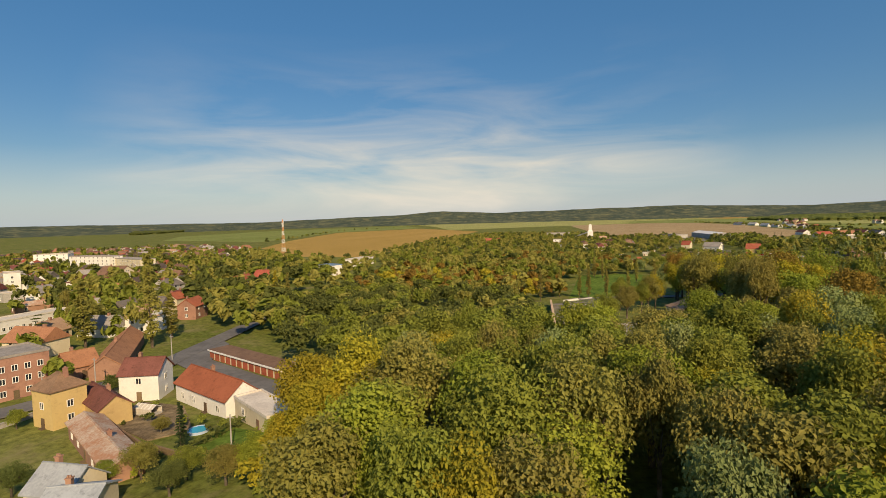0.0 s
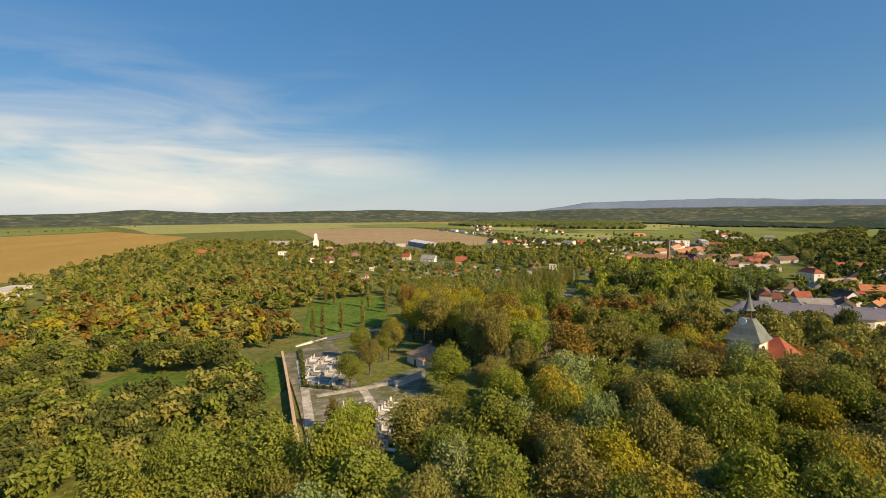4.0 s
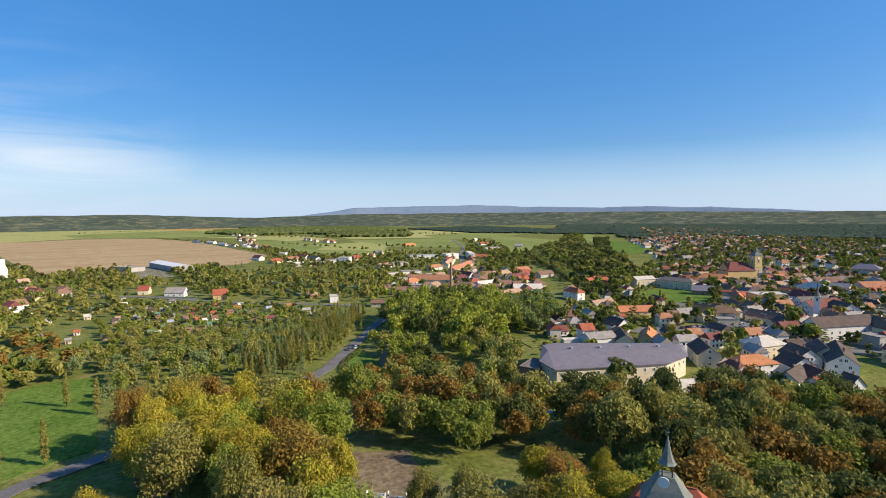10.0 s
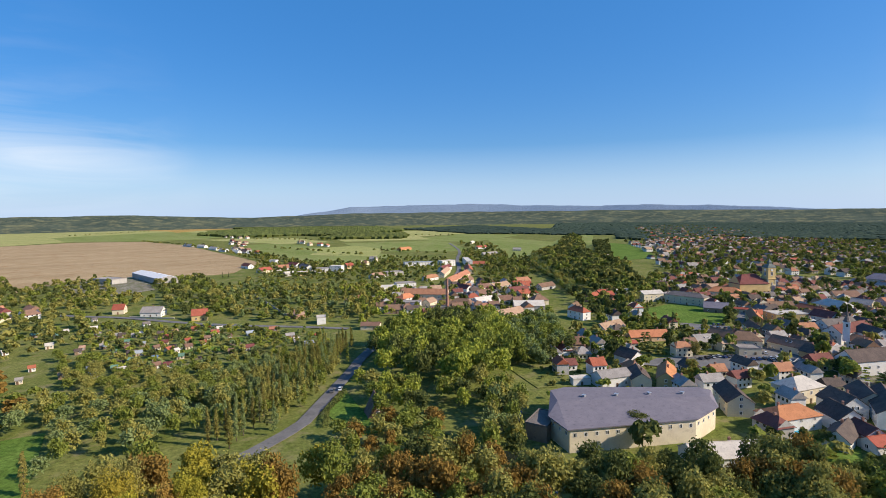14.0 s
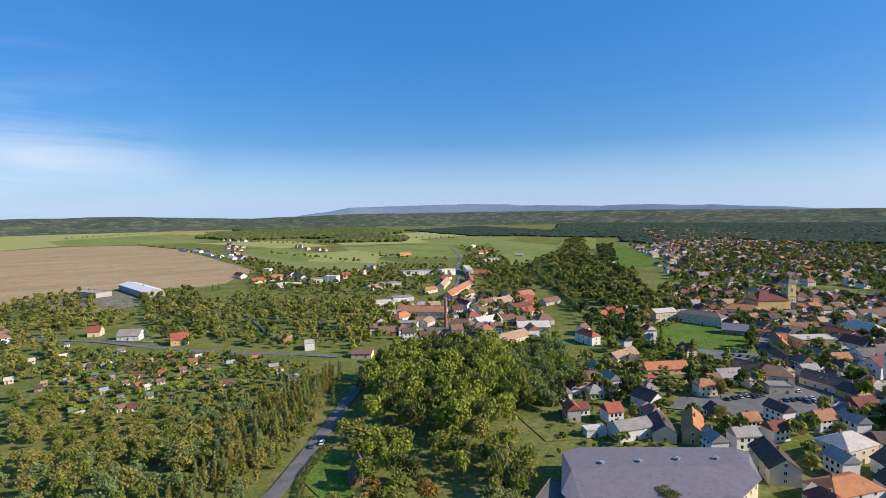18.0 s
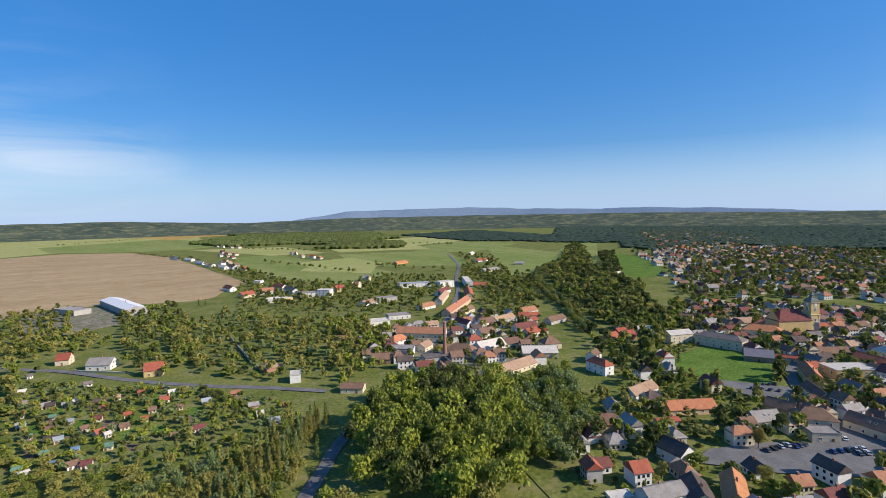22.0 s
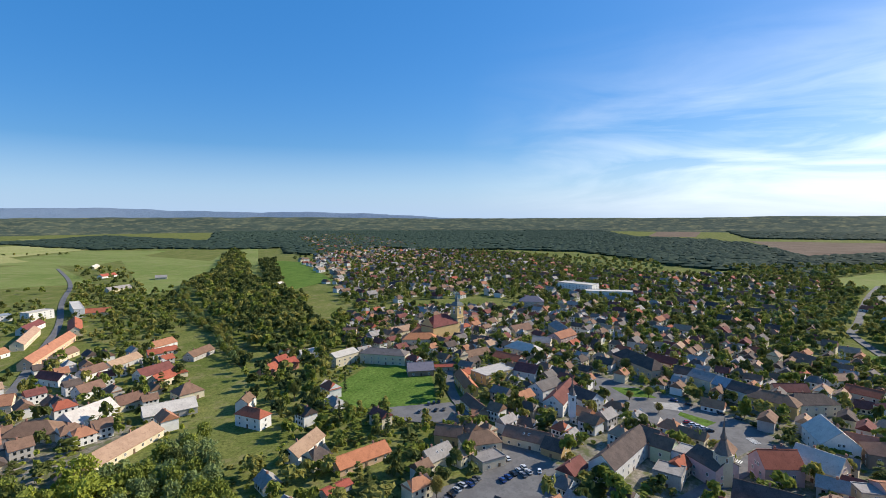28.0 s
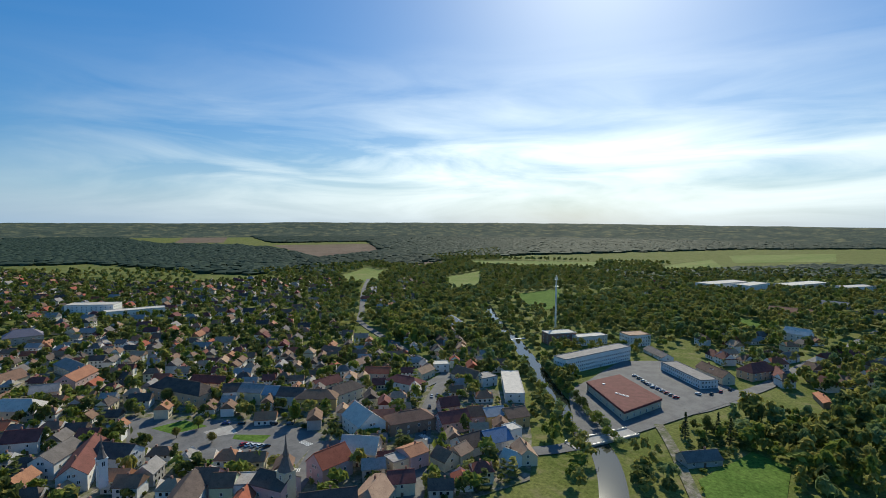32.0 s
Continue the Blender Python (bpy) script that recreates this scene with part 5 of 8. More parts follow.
house(333.0, 591.5, -17, 20.7, 14.5, 4.0, 4, "pale", "white", "f")
house(364.0, 603.6, -19, 23.2, 14.8, 4.0, 4, "grey", "white", "f")
house(379.6, 695.3, 19, 22.8, 10.5, 3.2, 6.5, "tan", "white", "g")
house(410.3, 705, -2, 25.9, 12.7, 5.0, 5, "grey", "grey", "f")
house(286.2, 866, 26, 21.0, 11.8, 3.8, 7.5, "red", "cream", "g", 2)
house(333.9, 964, -45, 11.2, 10.6, 9.0, 9, "pale", "white", "f", 2)
house(318.4, 880, -9, 18.9, 11.8, 4.0, 8, "terracotta", "white", "g", 2)
house(347.3, 908, -75, 24.0, 10.4, 4.2, 8, "maroon", "white", "g", 2)
house(345.7, 855, -94, 36.1, 11.5, 4.9, 9, "slate", "white", "g", 2)
house(299.7, 799, 11, 20.9, 10.7, 5.0, 5, "pale", "grey", "f", 2)
house(314.8, 791, 3, 11.8, 9.6, 5.0, 5, "pale", "yellow", "f", 2)
house(352.3, 809, -20, 23.3, 14.9, 6.0, 6, "grey", "white", "f", 2)
house(370.3, 797, -45, 17.1, 14.7, 9.0, 9, "pale", "white", "f", 2)
house(403.3, 825, 11, 13.6, 10.7, 5.2, 9, "red", "yellow", "g", 2)
house(285.9, 948, -84, 28.0, 10.4, 4.2, 8, "maroon", "white", "g", 2)
house(357.9, 1604, -74, 37.7, 10.5, 4.2, 8, "pale", "white", "g", 2)
house(358.4, 1477, -83, 49.7, 10.5, 4.2, 8, "pale", "white", "g", 2)
house(359.1, 1386, -74, 28.8, 10.5, 4.2, 8, "grey", "white", "g", 2)
house(367.8, 1313, -84, 39.1, 10.4, 4.2, 8, "pale", "white", "g", 2)
house(384.8, 1305, -92, 50.5, 10.4, 4.2, 8, "brown", "white", "g", 2)
house(339.9, 1689, -82, 63.5, 10.6, 4.2, 8, "grey", "white", "g", 2)
house(693.8, 1115, 22, 43.1, 12.9, 3.5, 7, "orange", "orange_w", "g", 0)
house(854, 1024, 7, 33.5, 10.4, 3.5, 7, "red", "white", "g", 2)
house(974, 1200, 41, 57.8, 10.2, 3.5, 7, "pale", "cream", "g", 2)
house(859, 909, -48, 18.0, 12.4, 3.5, 7, "grey", "cream", "g", 2)
house(729, 858, 2, 39.8, 11.1, 3.5, 7, "grey", "cream", "g", 2)
house(830, 654.9, -9, 16.2, 12.1, 3.5, 7, "pale", "white", "g", 2)
house(756, 593.4, -36, 12.0, 12.4, 2.0, 4, "orange", "orange_w", "g", 0)
house(462.2, 404.9, -12, 10.4, 10.4, 4.2, 8, "red", "brick", "g")
house(440.8, 399.7, 4, 15.0, 9.2, 4.6, 8, "red", "brick", "g")
house(498.3, 423.9, -10, 16.4, 10.4, 3.0, 6, "brown", "white", "g")
house(560.7, 398.5, -73, 11.7, 10.6, 4.2, 8, "brown", "ochre", "g")
house(83.5, 627.4, -21, 8.9, 10.5, 4.2, 8, "red", "cream", "g")
house(104.9, 593.8, -32, 16.6, 11.5, 4.0, 8, "grey", "white", "g")
house(132.4, 552.1, -15, 11.6, 11.5, 4.4, 8.5, "red", "yellow", "g")
house(198.8, 510.6, 11, 12.8, 12.6, 2.6, 5, "tan", "brick", "h", 0)
house(202.8, 474.0, -22, 6.8, 10.4, 5.0, 5, "pale", "white", "f", 0)
house(94.6, 880, -63, 38.8, 18.9, 6.0, 6, "grey", "grey", "f", 0)
house(143.5, 873, -81, 107.9, 23.1, 7.2, 10, "white_r", "grey", "g", 0)
house(275.8, 548.3, -42, 12.0, 9.4, 3.2, 5, "terracotta", "brown", "g", 0)
house(286.7, 534.1, -11, 7.2, 9.4, 4.0, 4, "grey", "grey", "f", 0)
house(222.6, 431.4, -40, 13.5, 9.3, 3.2, 5, "brown", "cream", "g")
house(258.8, 536.4, -16, 8.1, 8.4, 3.4, 5, "brown", "cream", "g", 0)
house(216.1, 181.8, -32, 24.6, 10.1, 3.0, 6, "pale", "white", "g")
house(184.9, 232.5, 22, 14.7, 8.2, 6.0, 6, "slate", "brown", "f", 0)

house(518.1, 156.3, -147, 42.7, 14.0, 8, 13, "dark", "peach", "h")
house(499.1, 131.3, -113, 10.3, 11.3, 8, 11.5, "dark", "white", "g")
house(491.8, 120.7, -133, 15.4, 12.0, 8, 11.5, "grey", "cream", "g")
house(481.1, 111.8, -133, 9.5, 10.4, 7.5, 11.5, "bluegrey", "cream", "g")
house(471.9, 102.8, -132, 15.2, 12.0, 8, 11.5, "dark", "white", "g")
house(461.3, 91.2, -123, 24.5, 13.0, 7.5, 11, "brown", "yellow", "h")
house(464.1, 74.3, -71, 27.4, 12.0, 7, 11, "dark", "cream", "h")
house(532.9, 138.9, -132, 23.6, 9.0, 5.5, 9, "maroon", "cream", "g")
house(487.8, 75.8, -76, 19.3, 9.0, 5.5, 9, "maroon", "cream", "g")
house(489.6, 37.0, -127, 17.5, 11.0, 6.5, 9.5, "red", "cream", "g")
house(460.6, 31.3, -155, 25.0, 12.0, 6.5, 9.5, "maroon", "white", "h")
house(567.8, 39.0, -150, 18.5, 9.0, 5, 8, "brown", "brown", "g")
house(521.9, 36.9, -67, 20.2, 9.0, 5, 8, "tan", "white", "g")
house(477.9, 6.8, -67, 16.2, 9.0, 5, 8, "tan", "cream", "g")
house(485.0, -12.3, -113, 12.0, 10.0, 6, 6, "pale", "white", "f")
house(454.2, -14.9, -173, 23.4, 10.0, 4, 9, "brown", "cream", "g")
house(482.3, -50.9, -114, 11.5, 9.0, 3.5, 6, "grey", "cream", "g")
house(414.1, 83.2, -179, 21.1, 15.0, 7.5, 13.5, "pale", "white", "g")
house(384.5, 98.3, -131, 17.2, 13.0, 6.5, 12, "pale", "cream", "g")
house(378.2, 115.9, -76, 15.7, 12.0, 8, 13, "red", "pink", "g")
house(403.4, 61.5, -99, 25.1, 13.0, 7, 10.5, "brown", "brown", "h")
house(418.0, 69.5, -109, 11.9, 8.0, 5, 8, "terracotta", "brown", "g")
house(390.7, 42.2, -101, 16.6, 11.0, 6.5, 10.5, "maroon", "pink", "g")
house(388.4, 28.8, -111, 8.5, 9.3, 7, 11, "terracotta", "pink", "g")
house(384.3, 19.6, -104, 11.9, 11.0, 7, 10, "bluegrey", "yellow", "g")
house(377.8, 10.1, -102, 13.1, 12.0, 6.5, 10, "brown", "ochre", "g")
house(413.0, 29.8, -104, 11.3, 9.0, 5, 9, "maroon", "pink", "g")
house(364.8, 50.1, -90, 14.2, 13.0, 5, 9, "dark", "white", "g")
house(362.8, 36.7, -96, 14.1, 13.0, 5, 9, "blue", "white", "g")
house(361.6, 25.9, -94, 7.0, 7.7, 8, 8, "pale", "white", "f")
house(341.8, 43.9, -167, 7.0, 7.7, 5, 8, "pale", "white", "g")
house(358.8, 68.8, -170, 9.5, 9.0, 5, 8.5, "brown", "cream", "g")
house(360.1, 59.5, -74, 9.2, 9.0, 5, 8, "tan", "cream", "g")
house(343.9, 34.0, 154, 13.1, 9.0, 4.5, 8, "tan", "cream", "g")
house(421.6, -27.3, 143, 48.0, 12.0, 6, 6, "pale", "white", "f")
house(442.2, -21.2, -94, 11.7, 12.0, 6, 6, "grey", "white", "f")
house(348.7, 127.9, -109, 20.7, 13.0, 6.5, 11, "dark", "cream", "g")
house(332.5, 133.6, -109, 26.1, 13.0, 6.5, 11, "maroon", "cream", "g")
house(348.5, 108.8, -50, 25.6, 13.0, 5, 9, "tan", "cream", "h")
house(351.0, 95.8, -113, 10.8, 10.0, 6, 9, "maroon", "cream", "g")
house(368.4, 80.1, -83, 10.5, 11.5, 7, 9, "terracotta", "pink", "g")
house(367.5, 88.3, -88, 9.1, 8.0, 6, 6, "grey", "cream", "f")
house(372.7, 176.1, -26, 39.5, 11.0, 8, 12.5, "dark", "white", "g")
house(389.8, 162.8, -124, 9.5, 10.5, 8, 12, "brown", "pink", "g")
house(383.8, 157.4, -119, 8.8, 9.7, 7.5, 11, "brown", "green", "g")
house(380.6, 149.2, -117, 9.2, 10.1, 7.5, 9, "grey", "white", "f")
house(372.5, 140.7, -146, 15.1, 12.0, 8, 11.5, "dark", "pink", "g")
house(363.9, 158.1, -110, 10.6, 10.0, 6, 6, "grey", "grey", "f")
house(438.7, 204.6, -13, 34.9, 11.0, 7.5, 11.5, "maroon", "white", "g")
house(437.4, 192.3, -131, 17.4, 12.0, 7.5, 11.5, "dark", "white", "g")
house(450.2, 214.8, -32, 19.6, 11.0, 7.5, 11, "slate", "white", "g")
house(481.8, 229.1, -110, 15.5, 11.0, 6.5, 10.5, "maroon", "white", "g")
house(475.9, 250.8, -37, 27.4, 15.0, 6.5, 6.5, "pale", "yellow", "f")
house(451.6, 264.3, -152, 29.3, 8.0, 5.5, 8.5, "orange", "yellow", "g")
house(513.1, 246.7, -116, 21.8, 11.0, 5, 8, "red", "cream", "g")
house(536.2, 237.5, -123, 29.6, 14.0, 6.5, 11, "pale", "cream", "h")
house(563.7, 227.1, -96, 14.6, 12.0, 6.5, 10, "grey", "cream", "g")
house(586.5, 211.9, -29, 26.0, 13.0, 7, 11, "terracotta", "pink", "g")
house(492.3, 335.8, -88, 34.8, 12.0, 7.5, 10.5, "slate", "cream", "h")
house(546.0, 326.9, -70, 28.8, 13.0, 7, 11, "orange", "cream", "h")
house(481.1, 364.9, -22, 21.4, 11.0, 7.5, 10, "pale", "cream", "g")
house(473.5, 301.9, -64, 17.7, 12.0, 4, 8, "mauve", "brown", "g")
house(486.3, 288.4, -69, 13.1, 6.0, 3, 4, "red", "cream", "g")
house(585.8, 314.2, -60, 27.9, 13.0, 11.5, 15.5, "pale", "pink", "h")
house(345.1, 286.3, -32, 26.0, 10.0, 3.2, 6.5, "orange", "peach", "g")
house(347.4, 315.9, -0, 23.5, 9.0, 3.6, 7, "tan", "white", "g")
house(369.4, 237.8, -58, 17.6, 11.0, 6.5, 10.5, "brown", "cream", "h")
house(352.8, 253.7, -29, 14.2, 9.0, 5, 8.5, "grey", "cream", "g", 1, sky=2)
house(359.0, 231.7, -44, 12.2, 9.0, 4.2, 4.2, "grey", "cream", "f")
house(382.9, 217.2, -104, 22.1, 10.0, 4.5, 8, "brown", "cream", "g", 1, sky=2)
house(377.1, 204.1, -112, 10.0, 10.0, 4, 7.5, "dark", "ochre", "g")
house(377.1, 254.1, -90, 13.1, 9.0, 4.5, 8, "brown", "ochre", "g")
house(293.8, 301.0, -32, 14.9, 9.5, 4, 7.5, "brown", "peach", "h")
house(289.0, 263.2, -101, 12.1, 10.0, 4.8, 8.5, "dark", "white", "g")
house(367.0, 357.5, -99, 17.2, 8.0, 6.5, 9.5, "red", "white", "h")
house(417.1, 250.6, -142, 22.5, 8.0, 4, 7, "brown", "cream", "g")
house(407.4, 245.6, -82, 9.0, 7.0, 3, 5, "terracotta", "brick", "g")
house(521.6, 273.5, -36, 24.3, 9.0, 3.5, 7, "brown", "cream", "g")

house(265.5, 199.4, -139, 18.9, 10.0, 6, 9.5, "dark", "cream", "g")
house(299.6, 187.0, -17, 17.1, 12.0, 6.5, 10, "pale", "cream", "h")
house(262.9, 178.3, -22, 20.4, 11.0, 5.5, 8.5, "orange", "white", "h")
house(294.9, 169.8, -128, 13.8, 11.0, 5, 9, "dark", "white", "g")
house(302.1, 156.8, -159, 30.0, 11.0, 6, 10, "dark", "white", "g")
house(309.8, 165.6, -151, 17.9, 10.0, 5.5, 9, "dark", "cream", "g")
house(269.0, 156.1, -126, 9.6, 8.0, 4.5, 7, "maroon", "white", "g")
house(265.1, 151.6, -26, 9.7, 7.0, 3, 5, "red", "white", "g")
house(260.9, 160.8, 3, 16.4, 8.0, 4, 7, "dark", "white", "g")
house(261.5, 141.9, -120, 6.0, 6.6, 5.5, 9, "dark", "white", "g")
house(234.2, 136.7, -126, 7.4, 8.2, 4.5, 7, "maroon", "white", "g")
house(252.5, 249.2, -19, 16.5, 9.0, 5, 7.5, "grey", "white", "g")
house(263.6, 241.7, -138, 16.1, 9.0, 4.5, 7.5, "dark", "cream", "g")
house(273.6, 233.2, -152, 20.7, 8.0, 5.5, 8.5, "orange", "ochre", "g")
house(320.3, 284.9, -27, 11.9, 5.0, 2.5, 3.5, "red", "grey", "g")
house(456.9, 395.4, -10, 13.5, 9.0, 4.5, 8, "red", "brick", "g")
house(488.1, 397.6, -35, 14.2, 8.0, 4, 7, "pale", "white", "g")
house(241.3, 259.1, -28, 8.9, 5.0, 3.2, 3.2, "pale", "white", "f")

# ---- allotment cabins ----
shed(75.5, 518.1, -11, 4.1, 4.1, 2.3, "dark", "brown")
shed(62.5, 532.8, -18, 3.6, 3.6, 2.3, "grey", "brown")
shed(76.4, 495.2, -15, 2.7, 2.7, 2.3, "green_r", "brown")
shed(83.6, 481.8, -19, 3.1, 3.1, 2.3, "bluegrey", "brown")
shed(73.3, 486.4, -3, 2.7, 2.7, 2.3, "dark", "brown")
shed(95.5, 476.8, -14, 3.9, 3.9, 2.3, "maroon", "cream")
shed(108.4, 473.1, 3, 3.5, 3.5, 2.3, "red", "cream")
shed(120.4, 472.2, -11, 3.8, 3.8, 2.3, "brown", "cream")
shed(106.8, 508.3, 0, 3.3, 3.3, 2.3, "tan", "cream")
shed(119.5, 508.8, -15, 3.5, 3.5, 2.3, "red", "brown")
shed(134.1, 497.1, -4, 3.8, 3.8, 2.3, "pale", "cream")
shed(132.8, 467.0, -7, 3.5, 3.5, 2.3, "brown", "cream")
shed(146.9, 467.3, -5, 4.7, 4.2, 2.3, "bluegrey", "grey")
shed(98.1, 507.2, -23, 4.5, 4.2, 2.3, "dark", "brown")
shed(164.1, 469.8, -23, 5.0, 4.2, 2.3, "terracotta", "brown")
shed(166.1, 442.5, -12, 5.4, 4.2, 2.3, "grey", "brick")
shed(167.5, 413.4, -9, 5.5, 4.2, 2.3, "bluegrey", "grey")
shed(97.2, 433.6, -18, 3.7, 3.7, 2.3, "green_r", "cream")
shed(84.7, 439.0, -13, 2.8, 2.8, 2.3, "blue", "grey")
shed(73.6, 443.2, -25, 3.1, 3.1, 2.3, "green_r", "brown")
shed(134.9, 428.6, -1, 5.5, 4.2, 2.3, "maroon", "white")
shed(64.1, 489.4, -7, 2.6, 2.6, 2.3, "bluegrey", "brown")
shed(82.1, 514.2, -11, 2.7, 2.7, 2.3, "grey", "cream")
shed(94.2, 550.8, 5, 4.7, 4.2, 2.3, "slate", "white")
shed(97.8, 449.8, 13, 2.6, 2.6, 2.3, "pale", "white")
shed(75.8, 460.3, -25, 5.5, 4.2, 2.3, "dark", "brown")
shed(61.5, 558.6, -6, 4.0, 4.0, 2.3, "pale", "grey")
shed(63.6, 598.1, 16, 3.4, 3.4, 2.3, "slate", "white")
shed(123.5, 426.4, -12, 3.0, 3.0, 2.3, "brown", "brown")
shed(86.1, 517.4, 41, 2.6, 2.6, 2.3, "pale", "white")
shed(179.9, 430.3, 7, 2.7, 2.7, 2.3, "red", "brick")
shed(165.1, 428.0, -9, 3.4, 3.4, 2.3, "pale", "white")
shed(52.2, 495.2, -9, 2.9, 2.9, 2.3, "tan", "brown")
shed(75.1, 476.0, -12, 3.2, 3.2, 2.3, "brown", "brown")
shed(100.6, 457.6, -1, 3.6, 3.6, 2.3, "dark", "white")
shed(115.1, 460.1, -11, 3.4, 3.4, 2.3, "red", "cream")
shed(40.2, 547.7, 38, 3.9, 3.9, 2.3, "green_r", "cream")
shed(67.0, 470.9, -11, 2.9, 2.9, 2.3, "green_r", "brown")
shed(88.2, 418.8, -14, 3.9, 3.9, 2.3, "maroon", "white")
shed(76.5, 428.2, -2, 2.8, 2.8, 2.3, "blue", "grey")
shed(64.4, 431.4, -18, 3.0, 3.0, 2.3, "green_r", "brown")
shed(53.5, 438.1, -4, 2.8, 2.8, 2.3, "bluegrey", "brown")
shed(89.0, 465.6, 18, 3.6, 3.6, 2.3, "brown", "cream")
shed(62.6, 509.8, -7, 3.1, 3.1, 2.3, "terracotta", "cream")
shed(100.4, 492.9, 6, 3.8, 3.8, 2.3, "red", "brown")
shed(128.3, 490.1, -5, 3.5, 3.5, 2.3, "brown", "cream")
shed(49.6, 486.5, 4, 3.6, 3.6, 2.3, "dark", "brown")
shed(63.0, 492.1, 5, 3.9, 3.9, 2.3, "grey", "cream")
shed(28.4, 460.1, 2, 3.1, 3.1, 2.3, "red", "white")
shed(55.6, 457.9, -7, 4.2, 4.2, 2.3, "maroon", "brown")
shed(78.6, 457.6, 1, 3.8, 3.8, 2.3, "bluegrey", "cream")
shed(83.0, 422.0, 9, 4.2, 4.2, 2.3, "brown", "white")
shed(41.3, 433.6, -2, 3.0, 3.0, 2.3, "tan", "brown")
shed(66.8, 424.0, 14, 3.8, 3.8, 2.3, "pale", "white")
shed(13.9, 513.1, 18, 3.0, 3.0, 2.3, "pale", "white")
shed(35.6, 515.8, 1, 4.2, 4.2, 2.3, "pale", "cream")
shed(94.9, 455.0, 21, 4.5, 4.2, 2.3, "red", "cream")
shed(105.5, 455.5, 1, 4.1, 4.1, 2.3, "brown", "cream")
shed(24.0, 436.9, -0, 2.8, 2.8, 2.3, "grey", "cream")
shed(54.4, 422.9, -8, 3.6, 3.6, 2.3, "blue", "grey")
shed(1.7, 569.9, 17, 3.7, 3.7, 2.3, "dark", "cream")
shed(73.1, 519.9, 8, 4.3, 4.2, 2.3, "grey", "cream")
shed(44.0, 558.9, 13, 4.2, 4.2, 2.3, "pale", "cream")
shed(26.6, 560.6, 23, 3.6, 3.6, 2.3, "green_r", "brown")
shed(10.8, 459.5, 2, 2.9, 2.9, 2.3, "grey", "brown")
shed(128.1, 485.3, 4, 4.8, 4.2, 2.3, "red", "cream")


# ---- landmarks ----
def ring_bm(bm, profile, n=12, square=False, cx=0.0, cy=0.0):
    """A turned or four-sided body from (radius, height) pairs."""
    n = 4 if square else n
    off = math.pi / 4 if square else 0
    k = math.sqrt(2) if square else 1
    rows = [[bm.verts.new((cx + r * k * math.cos(off + 6.28318 * i / n), cy + r * k * math.sin(off + 6.28318 * i / n), z)) for i in range(n)] for r, z in profile]
    for a, b in zip(rows, rows[1:]):
        for i in range(n):
            bm.faces.new((a[i], a[(i + 1) % n], b[(i + 1) % n], b[i]))
    bm.faces.new(rows[-1])
    return bm


def slab(name, pts, z0, z1, mat, parent, label=""):
    """An upright-sided solid over a plan of points."""
    bm = bmesh.new()
    lo, hi = [bm.verts.new((*p, z0)) for p in pts], [bm.verts.new((*p, z1)) for p in pts]
    bm.faces.new(hi)
    for i in range(len(pts)):
        j = (i + 1) % len(pts)
        bm.faces.new((lo[i], lo[j], hi[j], hi[i]))
    bmesh.ops.recalc_face_normals(bm, faces=bm.faces[:])
    return part(name, bm, mat, parent, label)


def big_hall(pts, h, vents):
    root = tagged(new("sports_hall"), "large low hall with a mauve-grey metal roof by the river", "hall")
    c = Vector((sum(p[0] for p in pts) / len(pts), sum(p[1] for p in pts) / len(pts)))
    HOUSES.append((c.x, c.y, 20))
    slab("wall", [tuple(c + (Vector(p) - c) * 0.97) for p in pts], -0.4, h - 0.6, M["w_cream"], root)
    bm = bmesh.new()
    lo = [bm.verts.new((*p, h - 0.7)) for p in pts]
    hi = [bm.verts.new((*p, h - 0.3)) for p in pts]
    a, b = Vector(pts[0]).lerp(Vector(pts[7]), 0.5), Vector(pts[3]).lerp(Vector(pts[4]), 0.5)
    ax = (b - a).normalized()
    mid = [bm.verts.new((*(c + (Vector(p) - c).dot(ax) * ax * 0.82), h + 1.1)) for p in pts]
    for i in range(len(pts)):
        j = (i + 1) % len(pts)
        bm.faces.new((lo[i], lo[j], hi[j], hi[i]))
        bm.faces.new((hi[i], hi[j], mid[j], mid[i]))
    bmesh.ops.recalc_face_normals(bm, faces=bm.faces[:])
    part("roof", bm, M["r_mauve"], root)
    for x, y in vents:
        bm = add_box(bmesh.new(), 0, 0, h + 0.2, 0.9, 0.9, 1.2)
        add_box(bm, 0, 0, h + 1.4, 1.5, 1.5, 0.2)
        o = part("roof_vent", bm, M["metal"], root, "white roof vent")
        o.matrix_basis = Matrix.Translation((x, y, 0))
    for i in range(len(pts)):
        p, q = Vector(pts[i]), Vector(pts[(i + 1) % len(pts)])
        L = (q - p).length
        for k in range(int(L / 4)):
            w = part("window", WIN, None, root)
            m = c + (p.lerp(q, (k + 0.5) / int(L / 4)) - c) * 0.97
            ang = math.atan2((q - p).y, (q - p).x)
            w.matrix_basis = Matrix.Translation((m.x, m.y, h - 3.4)) @ Matrix.Rotation(ang + (0 if (q - p).x * (m - c).y - (q - p).y * (m - c).x < 0 else math.pi), 4, "Z")
    return root


